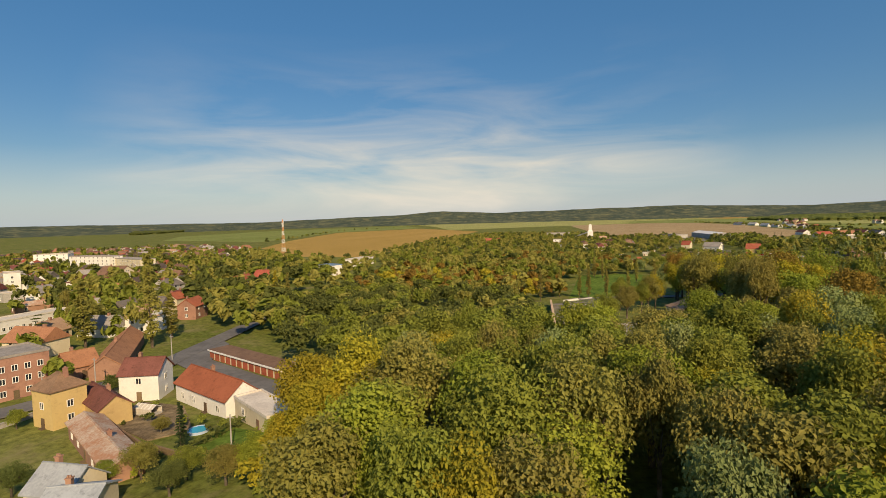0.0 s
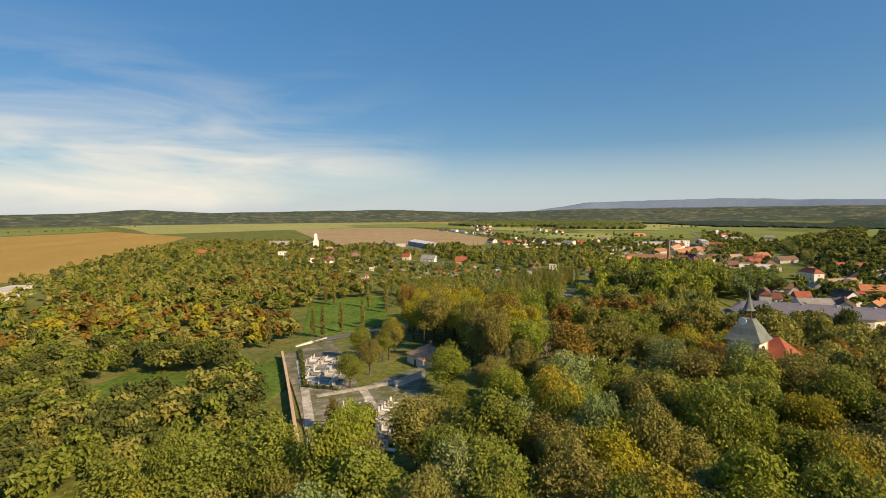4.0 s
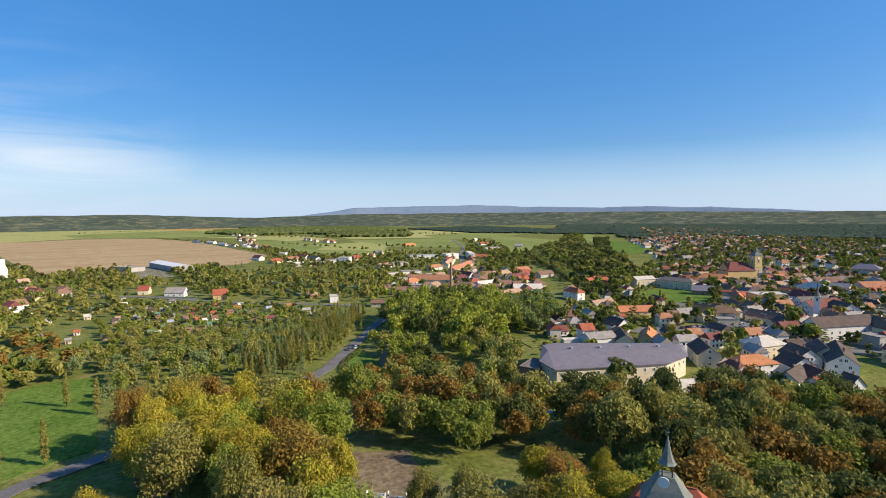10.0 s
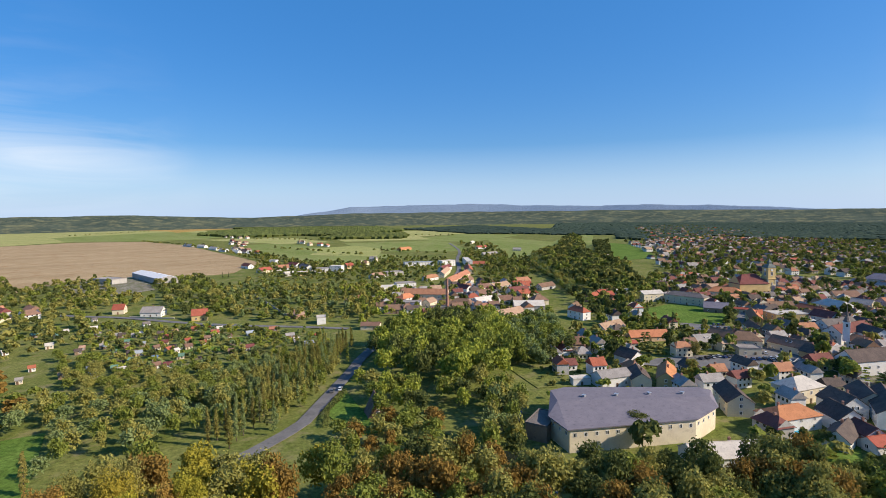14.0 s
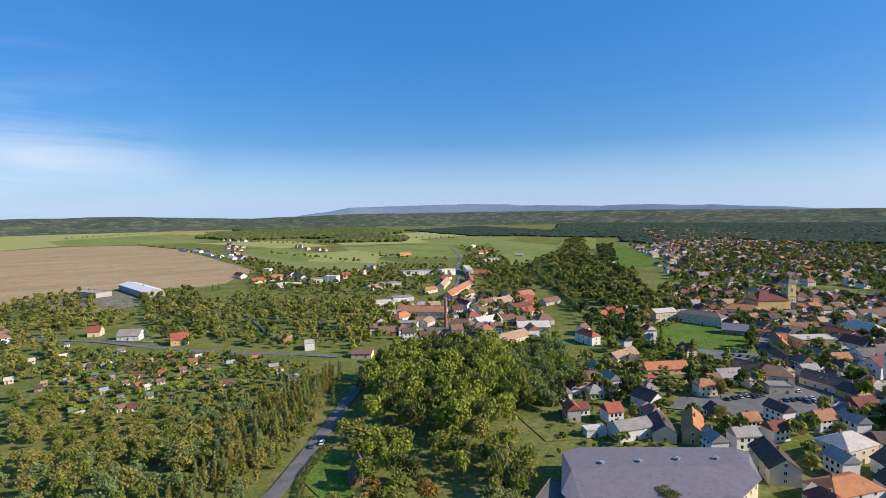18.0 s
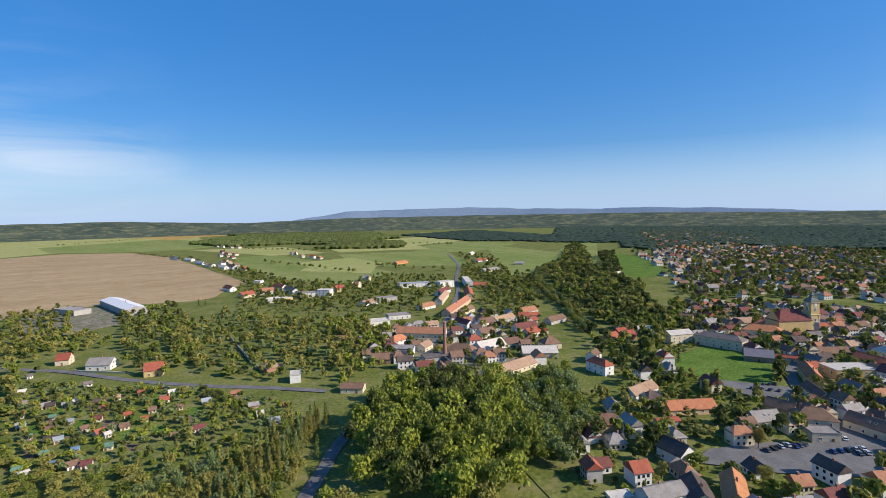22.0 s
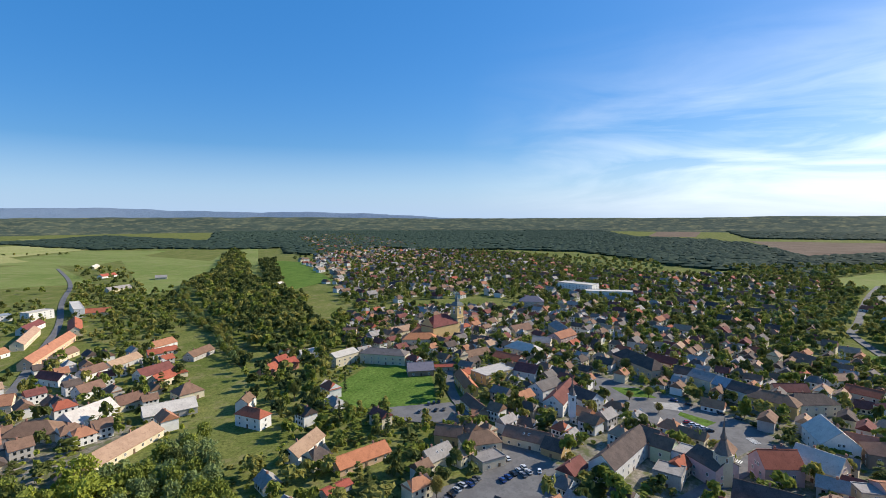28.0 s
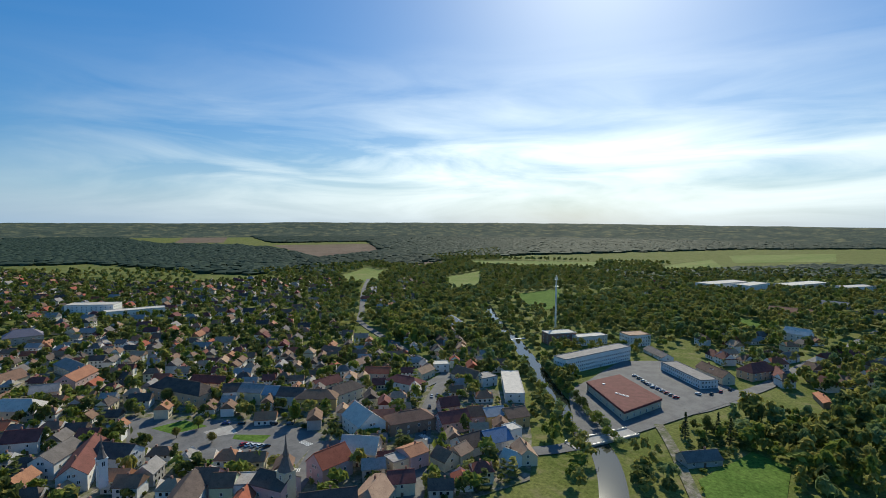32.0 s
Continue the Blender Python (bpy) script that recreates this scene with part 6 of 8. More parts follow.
def chapel(x, y, rot):
    root = tagged(new("chapel"), "white cemetery chapel with a dark bell roof and lantern", "chapel")
    root.matrix_basis = pose(x, y, knoll(x, y) - 0.3, 0, 0, rot) @ Matrix.Scale(0.86, 4)
    HOUSES.append((x, y, 7))
    part("tower", ring_bm(bmesh.new(), [(3.6, -0.4), (3.6, 17.6), (3.9, 17.7), (3.9, 18.1)], square=True), M["w_white"], root, "white rendered tower")
    for i in range(4):
        bm = bmesh.new()
        ring_bm(bm, [(1.25, 0), (1.25, 0.12), (1.0, 0.14)], 20)
        o = part("round_opening", bm, M["dark"], root, "round dark opening with a pale rim")
        o.matrix_basis = Matrix.Rotation(i * math.pi / 2, 4, "Z") @ Matrix.Translation((0, -3.62, 15.4)) @ Matrix.Rotation(math.pi / 2, 4, "X")
        for s in (-1, 1):
            p = part("pilaster", add_box(bmesh.new(), 0, 0, 0, 0.7, 0.16, 17.5), M["w_yellow"], root, "yellow corner pilaster")
            p.matrix_basis = Matrix.Rotation(i * math.pi / 2, 4, "Z") @ Matrix.Translation((s * 3.2, -3.68, 0))
    part("bell_roof", ring_bm(bmesh.new(), [(4.6, 18.0), (4.2, 18.5), (3.5, 19.6), (2.7, 21.2), (1.7, 22.8), (1.3, 23.4)], square=True), M["r_copper"], root, "dark grey-green metal bell roof")
    for s in (-1, 1):
        for q in (-1, 1):
            part("lantern_post", add_box(bmesh.new(), s * 0.85, q * 0.85, 23.3, 0.22, 0.22, 2.4), M["wood"], root)
    part("spire", ring_bm(bmesh.new(), [(1.7, 25.6), (1.3, 26.0), (0.75, 27.4), (0.35, 29.2), (0.1, 30.6)], 8), M["r_copper"], root, "slender dark metal spire")
    part("clock", ring_bm(bmesh.new(), [(1.0, 0), (1.0, 0.2)], 16), M["frame"], root, "white round clock face").matrix_basis = Matrix.Translation((-0.6, -2.6, 23.0)) @ Matrix.Rotation(math.pi / 2, 4, "X")
    part("cross", add_box(add_box(bmesh.new(), 0, 0, 30.4, 0.1, 0.1, 1.6), 0, 0, 31.3, 0.7, 0.1, 0.1), M["metal"], root)
    n = part("nave_wall", wall_bm("h", 20, 12, 12, 17), M["w_white"], root)
    n.matrix_basis = Matrix.Translation((1.0, 6.5, 0))
    r = part("nave_roof", roof_bm("h", 20, 12, 12, 18.2), M["r_red"], root, "red tiled nave roof")
    r.matrix_basis = Matrix.Translation((1.0, 6.5, 0))


def church(x, y, rot):
    root = tagged(new("church"), "yellow baroque church with a tall clock tower and brown roof", "church")
    root.matrix_basis = pose(x, y, 0, 0, 0, rot) @ Matrix.Scale(1.14, 4)
    HOUSES.append((x, y, 12))
    part("tower", ring_bm(bmesh.new(), [(3.6, -0.4), (3.6, 15.0), (4.0, 15.2), (4.0, 15.6), (3.4, 15.7), (3.4, 24.0), (3.8, 24.2), (3.8, 24.6)], square=True), M["w_yellow"], root)
    part("dome", ring_bm(bmesh.new(), [(3.7, 24.6), (3.5, 25.6), (2.6, 27.0), (1.3, 27.8), (1.1, 29.4), (1.4, 29.6), (0.7, 30.6), (0.1, 32.4)], square=True), M["r_copper"], root, "dark onion-shaped tower top")
    for i in range(4):
        for z, s in ((4.5, 1.0), (10.5, 1.0), (18.2, 1.5)):
            w = part("window", WIN_TALL, None, root)
            w.matrix_basis = Matrix.Rotation(i * math.pi / 2, 4, "Z") @ Matrix.Translation((0, -(3.62 if z < 15 else 3.42), z)) @ Matrix.Diagonal((s, 1, s, 1))
        for s in (-1, 1):
            p = part("pilaster", add_box(bmesh.new(), s * 2.9, -3.66, 0, 0.7, 0.2, 15.0), M["w_cream"], root, "pale corner pilaster")
            p.matrix_basis = Matrix.Rotation(i * math.pi / 2, 4, "Z")
        part("clock", ring_bm(bmesh.new(), [(1.0, 0), (1.0, 0.15)], 16), M["frame"], root).matrix_basis = Matrix.Rotation(i * math.pi / 2, 4, "Z") @ Matrix.Translation((0, -3.42, 23.0)) @ Matrix.Rotation(math.pi / 2, 4, "X")
    o = part("nave", wall_bm("g", 26, 14, 12, 19), M["w_yellow"], root)
    o.matrix_basis = Matrix.Translation((-16, 3, 0))
    o = part("nave_roof", roof_bm("h", 26, 14, 12, 19), M["r_maroon"], root, "dark maroon tiled roof")
    o.matrix_basis = Matrix.Translation((-16, 3, 0))


def turret(x, y, z0, z1, top, wall, label, w=1.6):
    root = tagged(new("turret"), label, "turret")
    root.matrix_basis = pose(x, y, 0, 0, 0, 20)
    part("shaft", ring_bm(bmesh.new(), [(w, z0), (w, z1), (w * 1.15, z1 + 0.1), (w * 1.15, z1 + 0.5)], square=True), M["w_" + wall], root)
    h = top - z1
    part("spire", ring_bm(bmesh.new(), [(w * 1.25, z1 + 0.5), (w * 0.85, z1 + h * 0.18), (w * 0.4, z1 + h * 0.4), (w * 0.5, z1 + h * 0.45), (w * 0.22, z1 + h * 0.6), (0.06, top)], 8), M["r_slate"], root, "dark pointed spire")
    for i in range(4):
        o = part("window", WIN_TALL, None, root)
        o.matrix_basis = Matrix.Rotation(i * math.pi / 2, 4, "Z") @ Matrix.Translation((0, -w - 0.01, z1 - 2.6))


def brick_chimney(x, y, h):
    root = tagged(new("factory_chimney"), "tall round red brick factory chimney in a yard", "chimney")
    root.matrix_basis = pose(x, y, 0)
    part("plinth", add_box(bmesh.new(), 0, 0, -0.3, 3.6, 3.6, 3.3), M["w_brick"], root)
    part("shaft", ring_bm(bmesh.new(), [(1.5, 3), (1.0, h - 1.5), (1.25, h - 1.2), (1.25, h - 0.5), (1.05, h)], 14), M["w_brick"], root)
    for z in (8, 14, 20):
        part("iron_band", ring_bm(bmesh.new(), [(1.52 - 0.022 * z, z), (1.52 - 0.022 * z, z + 0.2)], 14), M["dark"], root)


def lattice_mast(x, y, h, w, reds, label):
    """A tapering lattice mast with four legs, rungs and braces in painted bands."""
    root = tagged(new("lattice_mast"), label, "mast")
    root.matrix_basis = pose(x, y, 0, 0, 0, 15)
    n = 10
    for k in range(n):
        z0, z1 = h * k / n, h * (k + 1) / n
        r0, r1 = w * (1 - 0.8 * k / n), w * (1 - 0.8 * (k + 1) / n)
        bm = bmesh.new()
        for i in range(4):
            a, b = i * math.pi / 2, (i + 1) * math.pi / 2
            p0, p1 = (r0 * math.cos(a), r0 * math.sin(a), z0), (r1 * math.cos(a), r1 * math.sin(a), z1)
            q0, q1 = (r0 * math.cos(b), r0 * math.sin(b), z0), (r1 * math.cos(b), r1 * math.sin(b), z1)
            add_tube(bm, p0, p1, 0.13, 0.13, 5)
            add_tube(bm, p0, q1, 0.07, 0.07, 4)
            add_tube(bm, q0, p1, 0.07, 0.07, 4)
            add_tube(bm, p1, q1, 0.07, 0.07, 4)
        part("mast_section", bm, M["w_orange_w"] if reds and k % 2 else M["frame"], root)
    for i in range(3):
        part("antenna", add_box(bmesh.new(), math.cos(i * 2.1) * 1.0, math.sin(i * 2.1) * 1.0, h - 4 - i, 0.4, 0.4, 2.2), M["frame"], root)


def tall_mast(x, y, h):
    root = tagged(new("radio_mast"), "tall pale tubular radio mast beside the factory", "mast")
    root.matrix_basis = pose(x, y, 0)
    part("shaft", ring_bm(bmesh.new(), [(1.0, -0.2), (0.85, h * 0.5), (0.6, h)], 10), M["frame"], root)
    for z in (h * 0.8, h * 0.92):
        part("platform", ring_bm(bmesh.new(), [(1.6, z), (1.8, z + 0.3), (1.8, z + 0.5)], 10), M["metal"], root)
    for i in range(6):
        part("antenna", add_box(bmesh.new(), math.cos(i * 1.05) * 1.5, math.sin(i * 1.05) * 1.5, h * 0.93, 0.35, 0.35, 2.4), M["frame"], root)


def silo(x, y, h):
    root = tagged(new("silo"), "tall white grain silo tower at the field edge", "silo")
    root.matrix_basis = pose(x, y, 0)
    part("tower", ring_bm(bmesh.new(), [(4.5, -0.3), (4.0, h * 0.55), (2.6, h * 0.6), (2.2, h * 0.95), (0.4, h)], square=True), M["w_white"], root)
    part("conveyor", add_tube(bmesh.new(), (-26, 3, 4), (-3, 0, h * 0.5), 1.0, 1.0, 6), M["metal"], root)


def garages(p, q, n):
    """A row of flat-roofed lock-ups: the long body, its roof, a white fascia and red doors."""
    p, q = Vector(p), Vector(q)
    L, rot = (q - p).length, math.degrees(math.atan2((q - p).y, (q - p).x))
    root = tagged(new("garage_row"), "row of flat-roofed lock-up garages with red doors", "garages")
    root.matrix_basis = pose(p.x, p.y, knoll((p.x + q.x) / 2, (p.y + q.y) / 2), 0, 0, rot)
    HOUSES.extend((p.x + (q.x - p.x) * f, p.y + (q.y - p.y) * f, 5) for f in (0.1, 0.3, 0.5, 0.7, 0.9))
    part("wall", add_box(bmesh.new(), L / 2, 3.1, -0.3, L, 6, 2.9), M["w_cream"], root)
    part("roof", add_box(bmesh.new(), L / 2, 3.0, 2.6, L + 0.4, 6.8, 0.22), M["r_brown"], root, "tarred brown roof")
    part("fascia", add_box(bmesh.new(), L / 2, -0.36, 2.4, L + 0.4, 0.12, 0.46), M["frame"], root, "white fascia")
    red = M["r_red"]
    for i in range(n):
        bm = add_box(bmesh.new(), 0, 0, 0, L / n * 0.72, 0.12, 2.1)
        for k in (-1, 0, 1):
            add_box(bm, k * L / n * 0.2, -0.07, 0.1, 0.06, 0.05, 1.9)
        o = part("garage_door", bm, red, root, "red garage door")
        o.matrix_basis = Matrix.Translation(((i + 0.5) * L / n, -0.0, 0.02))


def fence_wall(pts, h, w, mat, cap, label, name="cemetery_wall"):
    """A garden or cemetery wall with a coping."""
    root = tagged(new(name), label, "wall")
    runs = []
    for a, b in zip(pts, pts[1:]):
        a, b = Vector(a), Vector(b)
        k = max(1, int((b - a).length / 8)) if knoll(*a) > 0.3 else 1
        runs += [(a.lerp(b, i / k), a.lerp(b, (i + 1) / k)) for i in range(k)]
    for a, b in runs:
        L, rot = (b - a).length, math.atan2((b - a).y, (b - a).x)
        c = (a + b) / 2
        z = knoll(*c)
        part("wall_run", add_box(bmesh.new(), c.x, c.y, z - 0.8, L, w, h + 0.8, rot), mat, root)
        part("coping", add_box(bmesh.new(), c.x, c.y, z + h, L + 0.1, w + 0.25, 0.14, rot), cap, root)
    return root


def hedge(pts, h, w, leaf="oak"):
    """A clipped hedge: a body of leaf sprays along a line."""
    rng = np.random.RandomState(int(abs(pts[0][0]) * 7 + abs(pts[0][1])))
    vs = []
    for a, b in zip(pts, pts[1:]):
        a, b = np.array(a, float), np.array(b, float)
        L = np.linalg.norm(b - a)
        n = int(L * 26)
        d = (b - a) / L
        s = np.array((-d[1], d[0]))
        u, k = rng.rand(n) * L, rng.rand(n)
        off = np.where(k < 0.3, -w / 2, np.where(k < 0.6, w / 2, rng.uniform(-w / 2, w / 2, n)))
        z = np.where(k < 0.6, rng.rand(n) * h, h)
        c = np.concatenate([a + u[:, None] * d + off[:, None] * s, z[:, None]], 1) + rng.normal(size=(n, 3)) * 0.09
        c[:, 2] += [knoll(px_, py_) for px_, py_ in c[:, :2]]
        e1, e2 = rng.normal(size=(n, 3)) * 0.22, rng.normal(size=(n, 3)) * 0.22
        vs.append(np.stack([c - e1, c + e2, c + e1, c - e2], 1).reshape(-1, 3))
    v = np.concatenate(vs)
    me = bpy.data.meshes.new("hedge")
    me.from_pydata(v.tolist(), [], np.arange(len(v)).reshape(-1, 4).tolist())
    me.materials.append(LEAVES[leaf])
    return tagged(new("hedge", me), "clipped green garden hedge along a boundary", "hedge")


def grave_mesh(k):
    """A grave: kerbed slab, headstone and, on some, a cross or lantern."""
    bm = bmesh.new()
    add_box(bm, 0, 0, 0, 1.0, 2.0, 0.28)
    add_box(bm, 0, 0, 0.28, 0.8, 1.8, 0.06)
    add_box(bm, 0, 0.92, 0, 0.9, 0.2, (1.1, 0.8, 1.4, 0.6)[k])
    if k in (0, 2):
        add_box(bm, 0, 0.92, (1.1, 0, 1.4)[k], 0.6, 0.16, 0.25)
    return mesh_of(bm, M["stone"] if k % 2 else M["pale_stone"], "grave")


M["pale_stone"] = material("pale_headstone", (0.62, 0.59, 0.54), (0.5, 0.47, 0.43), 0.7, 1, spread=0.3)
GRAVES = [grave_mesh(k) for k in range(4)]


def grave_rows(poly, rot, across, along, seed, limit):
    rng = random.Random(seed)
    c = Vector((sum(p[0] for p in poly) / len(poly), sum(p[1] for p in poly) / len(poly)))
    d, n = Vector((math.cos(radians(rot)), math.sin(radians(rot)))), 0
    s = Vector((-d.y, d.x))
    for i in range(-24, 25):
        for j in range(-24, 25):
            p = c + d * i * across + s * (j * along)
            if n < limit and inside(p.x, p.y, poly) and rng.random() < 0.93:
                o = new("grave", GRAVES[rng.randrange(4)])
                o.matrix_basis = pose(p.x + rng.uniform(-0.1, 0.1), p.y, 0.35 + knoll(p.x, p.y), 0, 0, rot + (0 if j % 2 else 180) + rng.uniform(-3, 3))
                tagged(o, "stone grave with a kerbed slab and headstone", "grave", "cemetery graves")
                n += 1


def car_parts():
    """A saloon: body with wheel arches and bonnet, glazed cabin, four wheels, lamps."""
    body = bmesh.new()
    prof = [(-2.1, 0.35), (-2.15, 0.75), (-2.0, 0.92), (-0.9, 0.98), (1.3, 0.98), (2.0, 0.85), (2.12, 0.6), (2.1, 0.35)]
    l, r = [body.verts.new((x, -0.86, z)) for x, z in prof], [body.verts.new((x, 0.86, z)) for x, z in prof]
    body.faces.new(l)
    body.faces.new(list(reversed(r)))
    for i in range(len(prof)):
        j = (i + 1) % len(prof)
        body.faces.new((l[i], r[i], r[j], l[j]))
    bmesh.ops.recalc_face_normals(body, faces=body.faces[:])
    bmesh.ops.bevel(body, geom=body.edges[:], offset=0.06, segments=1, affect="EDGES")
    cab = bmesh.new()
    prof = [(-1.75, 0.95), (-1.35, 1.42), (0.35, 1.46), (1.15, 0.95)]
    l, r = [cab.verts.new((x, -0.8 + (z - 0.95) * 0.3, z)) for x, z in prof], [cab.verts.new((x, 0.8 - (z - 0.95) * 0.3, z)) for x, z in prof]
    cab.faces.new(l)
    cab.faces.new(list(reversed(r)))
    for i in range(3):
        cab.faces.new((l[i], r[i], r[i + 1], l[i + 1]))
    bmesh.ops.recalc_face_normals(cab, faces=cab.faces[:])
    roof = bmesh.new()
    add_box(roof, -0.5, 0, 1.43, 1.6, 1.26, 0.07)
    wheel = ring_bm(bmesh.new(), [(0.2, -0.1), (0.32, -0.1), (0.32, 0.1), (0.2, 0.1)], 12)
    return body, cab, roof, wheel


_b, _c, _r, _w = car_parts()
CAR_BODY, CAR_CAB, CAR_ROOF, CAR_WHEEL = mesh_of(_b, M["frame"], "car_body"), mesh_of(_c, M["glass"], "car_cabin"), mesh_of(_r, M["frame"], "car_roof"), mesh_of(_w, M["dark"], "wheel")
PAINT = {k: material(k + "_car_paint", a, tuple(v * 0.9 for v in a), 0.25, 3, coat=0.6) for k, a in
         {"white": (0.75, 0.75, 0.75), "silver": (0.45, 0.46, 0.48), "black": (0.02, 0.02, 0.022), "red": (0.4, 0.02, 0.02), "blue": (0.03, 0.06, 0.2), "grey": (0.12, 0.12, 0.13)}.items()}


def car(x, y, rot, paint):
    root = tagged(new("car"), f"{paint} car parked on the asphalt", "car", "parked cars")
    root.matrix_basis = pose(x, y, 0.55, 0, 0, rot)
    root.location.z = 0.52
    for nm, me in (("body", CAR_BODY), ("cabin", CAR_CAB), ("roof", CAR_ROOF)):
        o = part(nm, me, None, root)
        if nm != "cabin":
            o.material_slots[0].link = "OBJECT"
            o.material_slots[0].material = PAINT[paint]
    for sx in (-1.3, 1.35):
        for sy in (-0.8, 0.8):
            o = part("wheel", CAR_WHEEL, None, root)
            o.matrix_basis = Matrix.Translation((sx, sy, 0.32)) @ Matrix.Rotation(math.pi / 2, 4, "X")


def car_row(p, q, n, turn, seed):
    rng = random.Random(seed)
    p, q = Vector(p), Vector(q)
    rot = math.degrees(math.atan2((q - p).y, (q - p).x)) + turn
    for i in range(n):
        c = p.lerp(q, (i + 0.5) / n)
        car(c.x, c.y, rot + rng.uniform(-3, 3), rng.choice(["white", "silver", "black", "red", "blue", "grey", "black"]))


def pole(x, y, h, label="grey concrete utility pole with a crossarm", name="utility_pole"):
    root = tagged(new(name), label, "pole")
    root.matrix_basis = pose(x, y, 0)
    part("post", ring_bm(bmesh.new(), [(0.16, -0.2), (0.1, h)], 8), M["concrete"], root)
    part("crossarm", add_box(bmesh.new(), 0, 0, h - 0.6, 1.6, 0.1, 0.1), M["concrete"], root)


def pool(x, y, r):
    root = tagged(new("garden_pool"), "round blue garden pool on a lawn", "pool")
    root.matrix_basis = pose(x, y, 0.12)
    part("pool_wall", ring_bm(bmesh.new(), [(r, 0), (r, 0.9), (r - 0.15, 0.9), (r - 0.15, 0.5)], 20), M["w_blue"], root)
    part("water", ring_bm(bmesh.new(), [(0.05, 0.78), (r - 0.12, 0.8)], 20), M["pool_water"], root)


M["pool_water"] = glass_material("pool_water", (0.02, 0.35, 0.5))


def crossing(x, y, rot, n=8):
    for i in range(n):
        c, s = math.cos(radians(rot)), math.sin(radians(rot))
        o = new("crossing_stripe", STRIPE)
        o.matrix_basis = pose(x + c * (i - n / 2) * 0.9, y + s * (i - n / 2) * 0.9, 0.6, 0, 0, rot)
        tagged(o, "white painted crossing stripe on asphalt", "road marking", kind="structure")


STRIPE = mesh_of(add_box(bmesh.new(), 0, 0, 0, 0.45, 3.4, 0.02), M["white_mark"], "crossing_stripe")


def a_frame(x, y, rot, L, d, h):
    root = tagged(new("a_frame_cabin"), "steep A-frame timber cabin with a dark roof", "cabin")
    root.matrix_basis = pose(x, y, 0, 0, 0, rot)
    HOUSES.append((x, y, 5))
    part("roof", roof_bm("g", L, d, 0.6, h), M["r_brown"], root)
    part("wall", wall_bm("g", L - 0.8, d - 0.3, 0.5, h - 0.3), M["w_timber"], root)
    for u in (-1, 1):
        for z in (1.0, 3.4):
            o = part("window", WIN, None, root)
            o.matrix_basis = Matrix.Rotation(u * math.pi / 2, 4, "Z") @ Matrix.Translation((0, -L / 2 + 0.38, z))
    part("balcony", add_box(bmesh.new(), L / 2 + 0.5, 0, 2.9, 1.4, d * 0.55, 0.9), M["wood"], root)


def bridge(p, q, w):
    p, q = Vector(p), Vector(q)
    L, rot = (q - p).length, math.degrees(math.atan2((q - p).y, (q - p).x))
    root = tagged(new("bridge"), "low concrete road bridge with railings over the river", "bridge")
    root.matrix_basis = pose((p.x + q.x) / 2, (p.y + q.y) / 2, 0, 0, 0, rot)
    part("deck", add_box(bmesh.new(), 0, 0, 0.2, L, w, 0.6), M["concrete"], root)
    for s in (-1, 1):
        part("parapet", add_box(bmesh.new(), 0, s * w / 2, 0.8, L, 0.3, 0.5), M["concrete"], root)
        part("handrail", add_box(bmesh.new(), 0, s * w / 2, 1.75, L, 0.08, 0.08), M["metal"], root)
        for i in range(9):
            part("rail_post", add_box(bmesh.new(), (i - 4) * L / 9, s * w / 2, 1.3, 0.08, 0.08, 0.5), M["metal"], root)


def supermarket(pts, h):
    root = tagged(new("supermarket"), "low supermarket with a flat red roof and pale walls", "supermarket")
    c = Vector((sum(p[0] for p in pts) / 4, sum(p[1] for p in pts) / 4))
    HOUSES.append((c.x, c.y, 24))
    slab("wall", [tuple(c + (Vector(p) - c) * 0.98) for p in pts], -0.3, h - 0.5, M["w_cream"], root)
    slab("fascia", pts, h - 1.3, h, M["r_maroon"], root, "dark red fascia")
    slab("roof", [tuple(c + (Vector(p) - c) * 0.97) for p in pts], h - 0.2, h + 0.06, M["r_maroon"], root, "flat red membrane roof")
    for f, g_ in ((0.2, 0.3), (0.55, 0.3), (0.6, 0.34), (0.65, 0.38), (0.7, 0.42)):
        a, b = Vector(pts[0]).lerp(Vector(pts[3]), f), Vector(pts[1]).lerp(Vector(pts[2]), f)
        p = a.lerp(b, g_)
        part("roof_light", add_box(bmesh.new(), p.x, p.y, h, 1.6, 1.2, 0.5), M["frame"], root, "white roof light")
    for i in (2, 3):
        p, q = Vector(pts[i]), Vector(pts[(i + 1) % 4])
        for k in range(6):
            m = c + (p.lerp(q, (k + 0.5) / 6) - c) * 0.985
            w = part("window", WIN_TALL, None, root)
            ang = math.atan2((q - p).y, (q - p).x)
            w.matrix_basis = Matrix.Translation((m.x, m.y, 1.0)) @ Matrix.Rotation(ang + (0 if (q - p).x * (m - c).y - (q - p).y * (m - c).x < 0 else math.pi), 4, "Z")


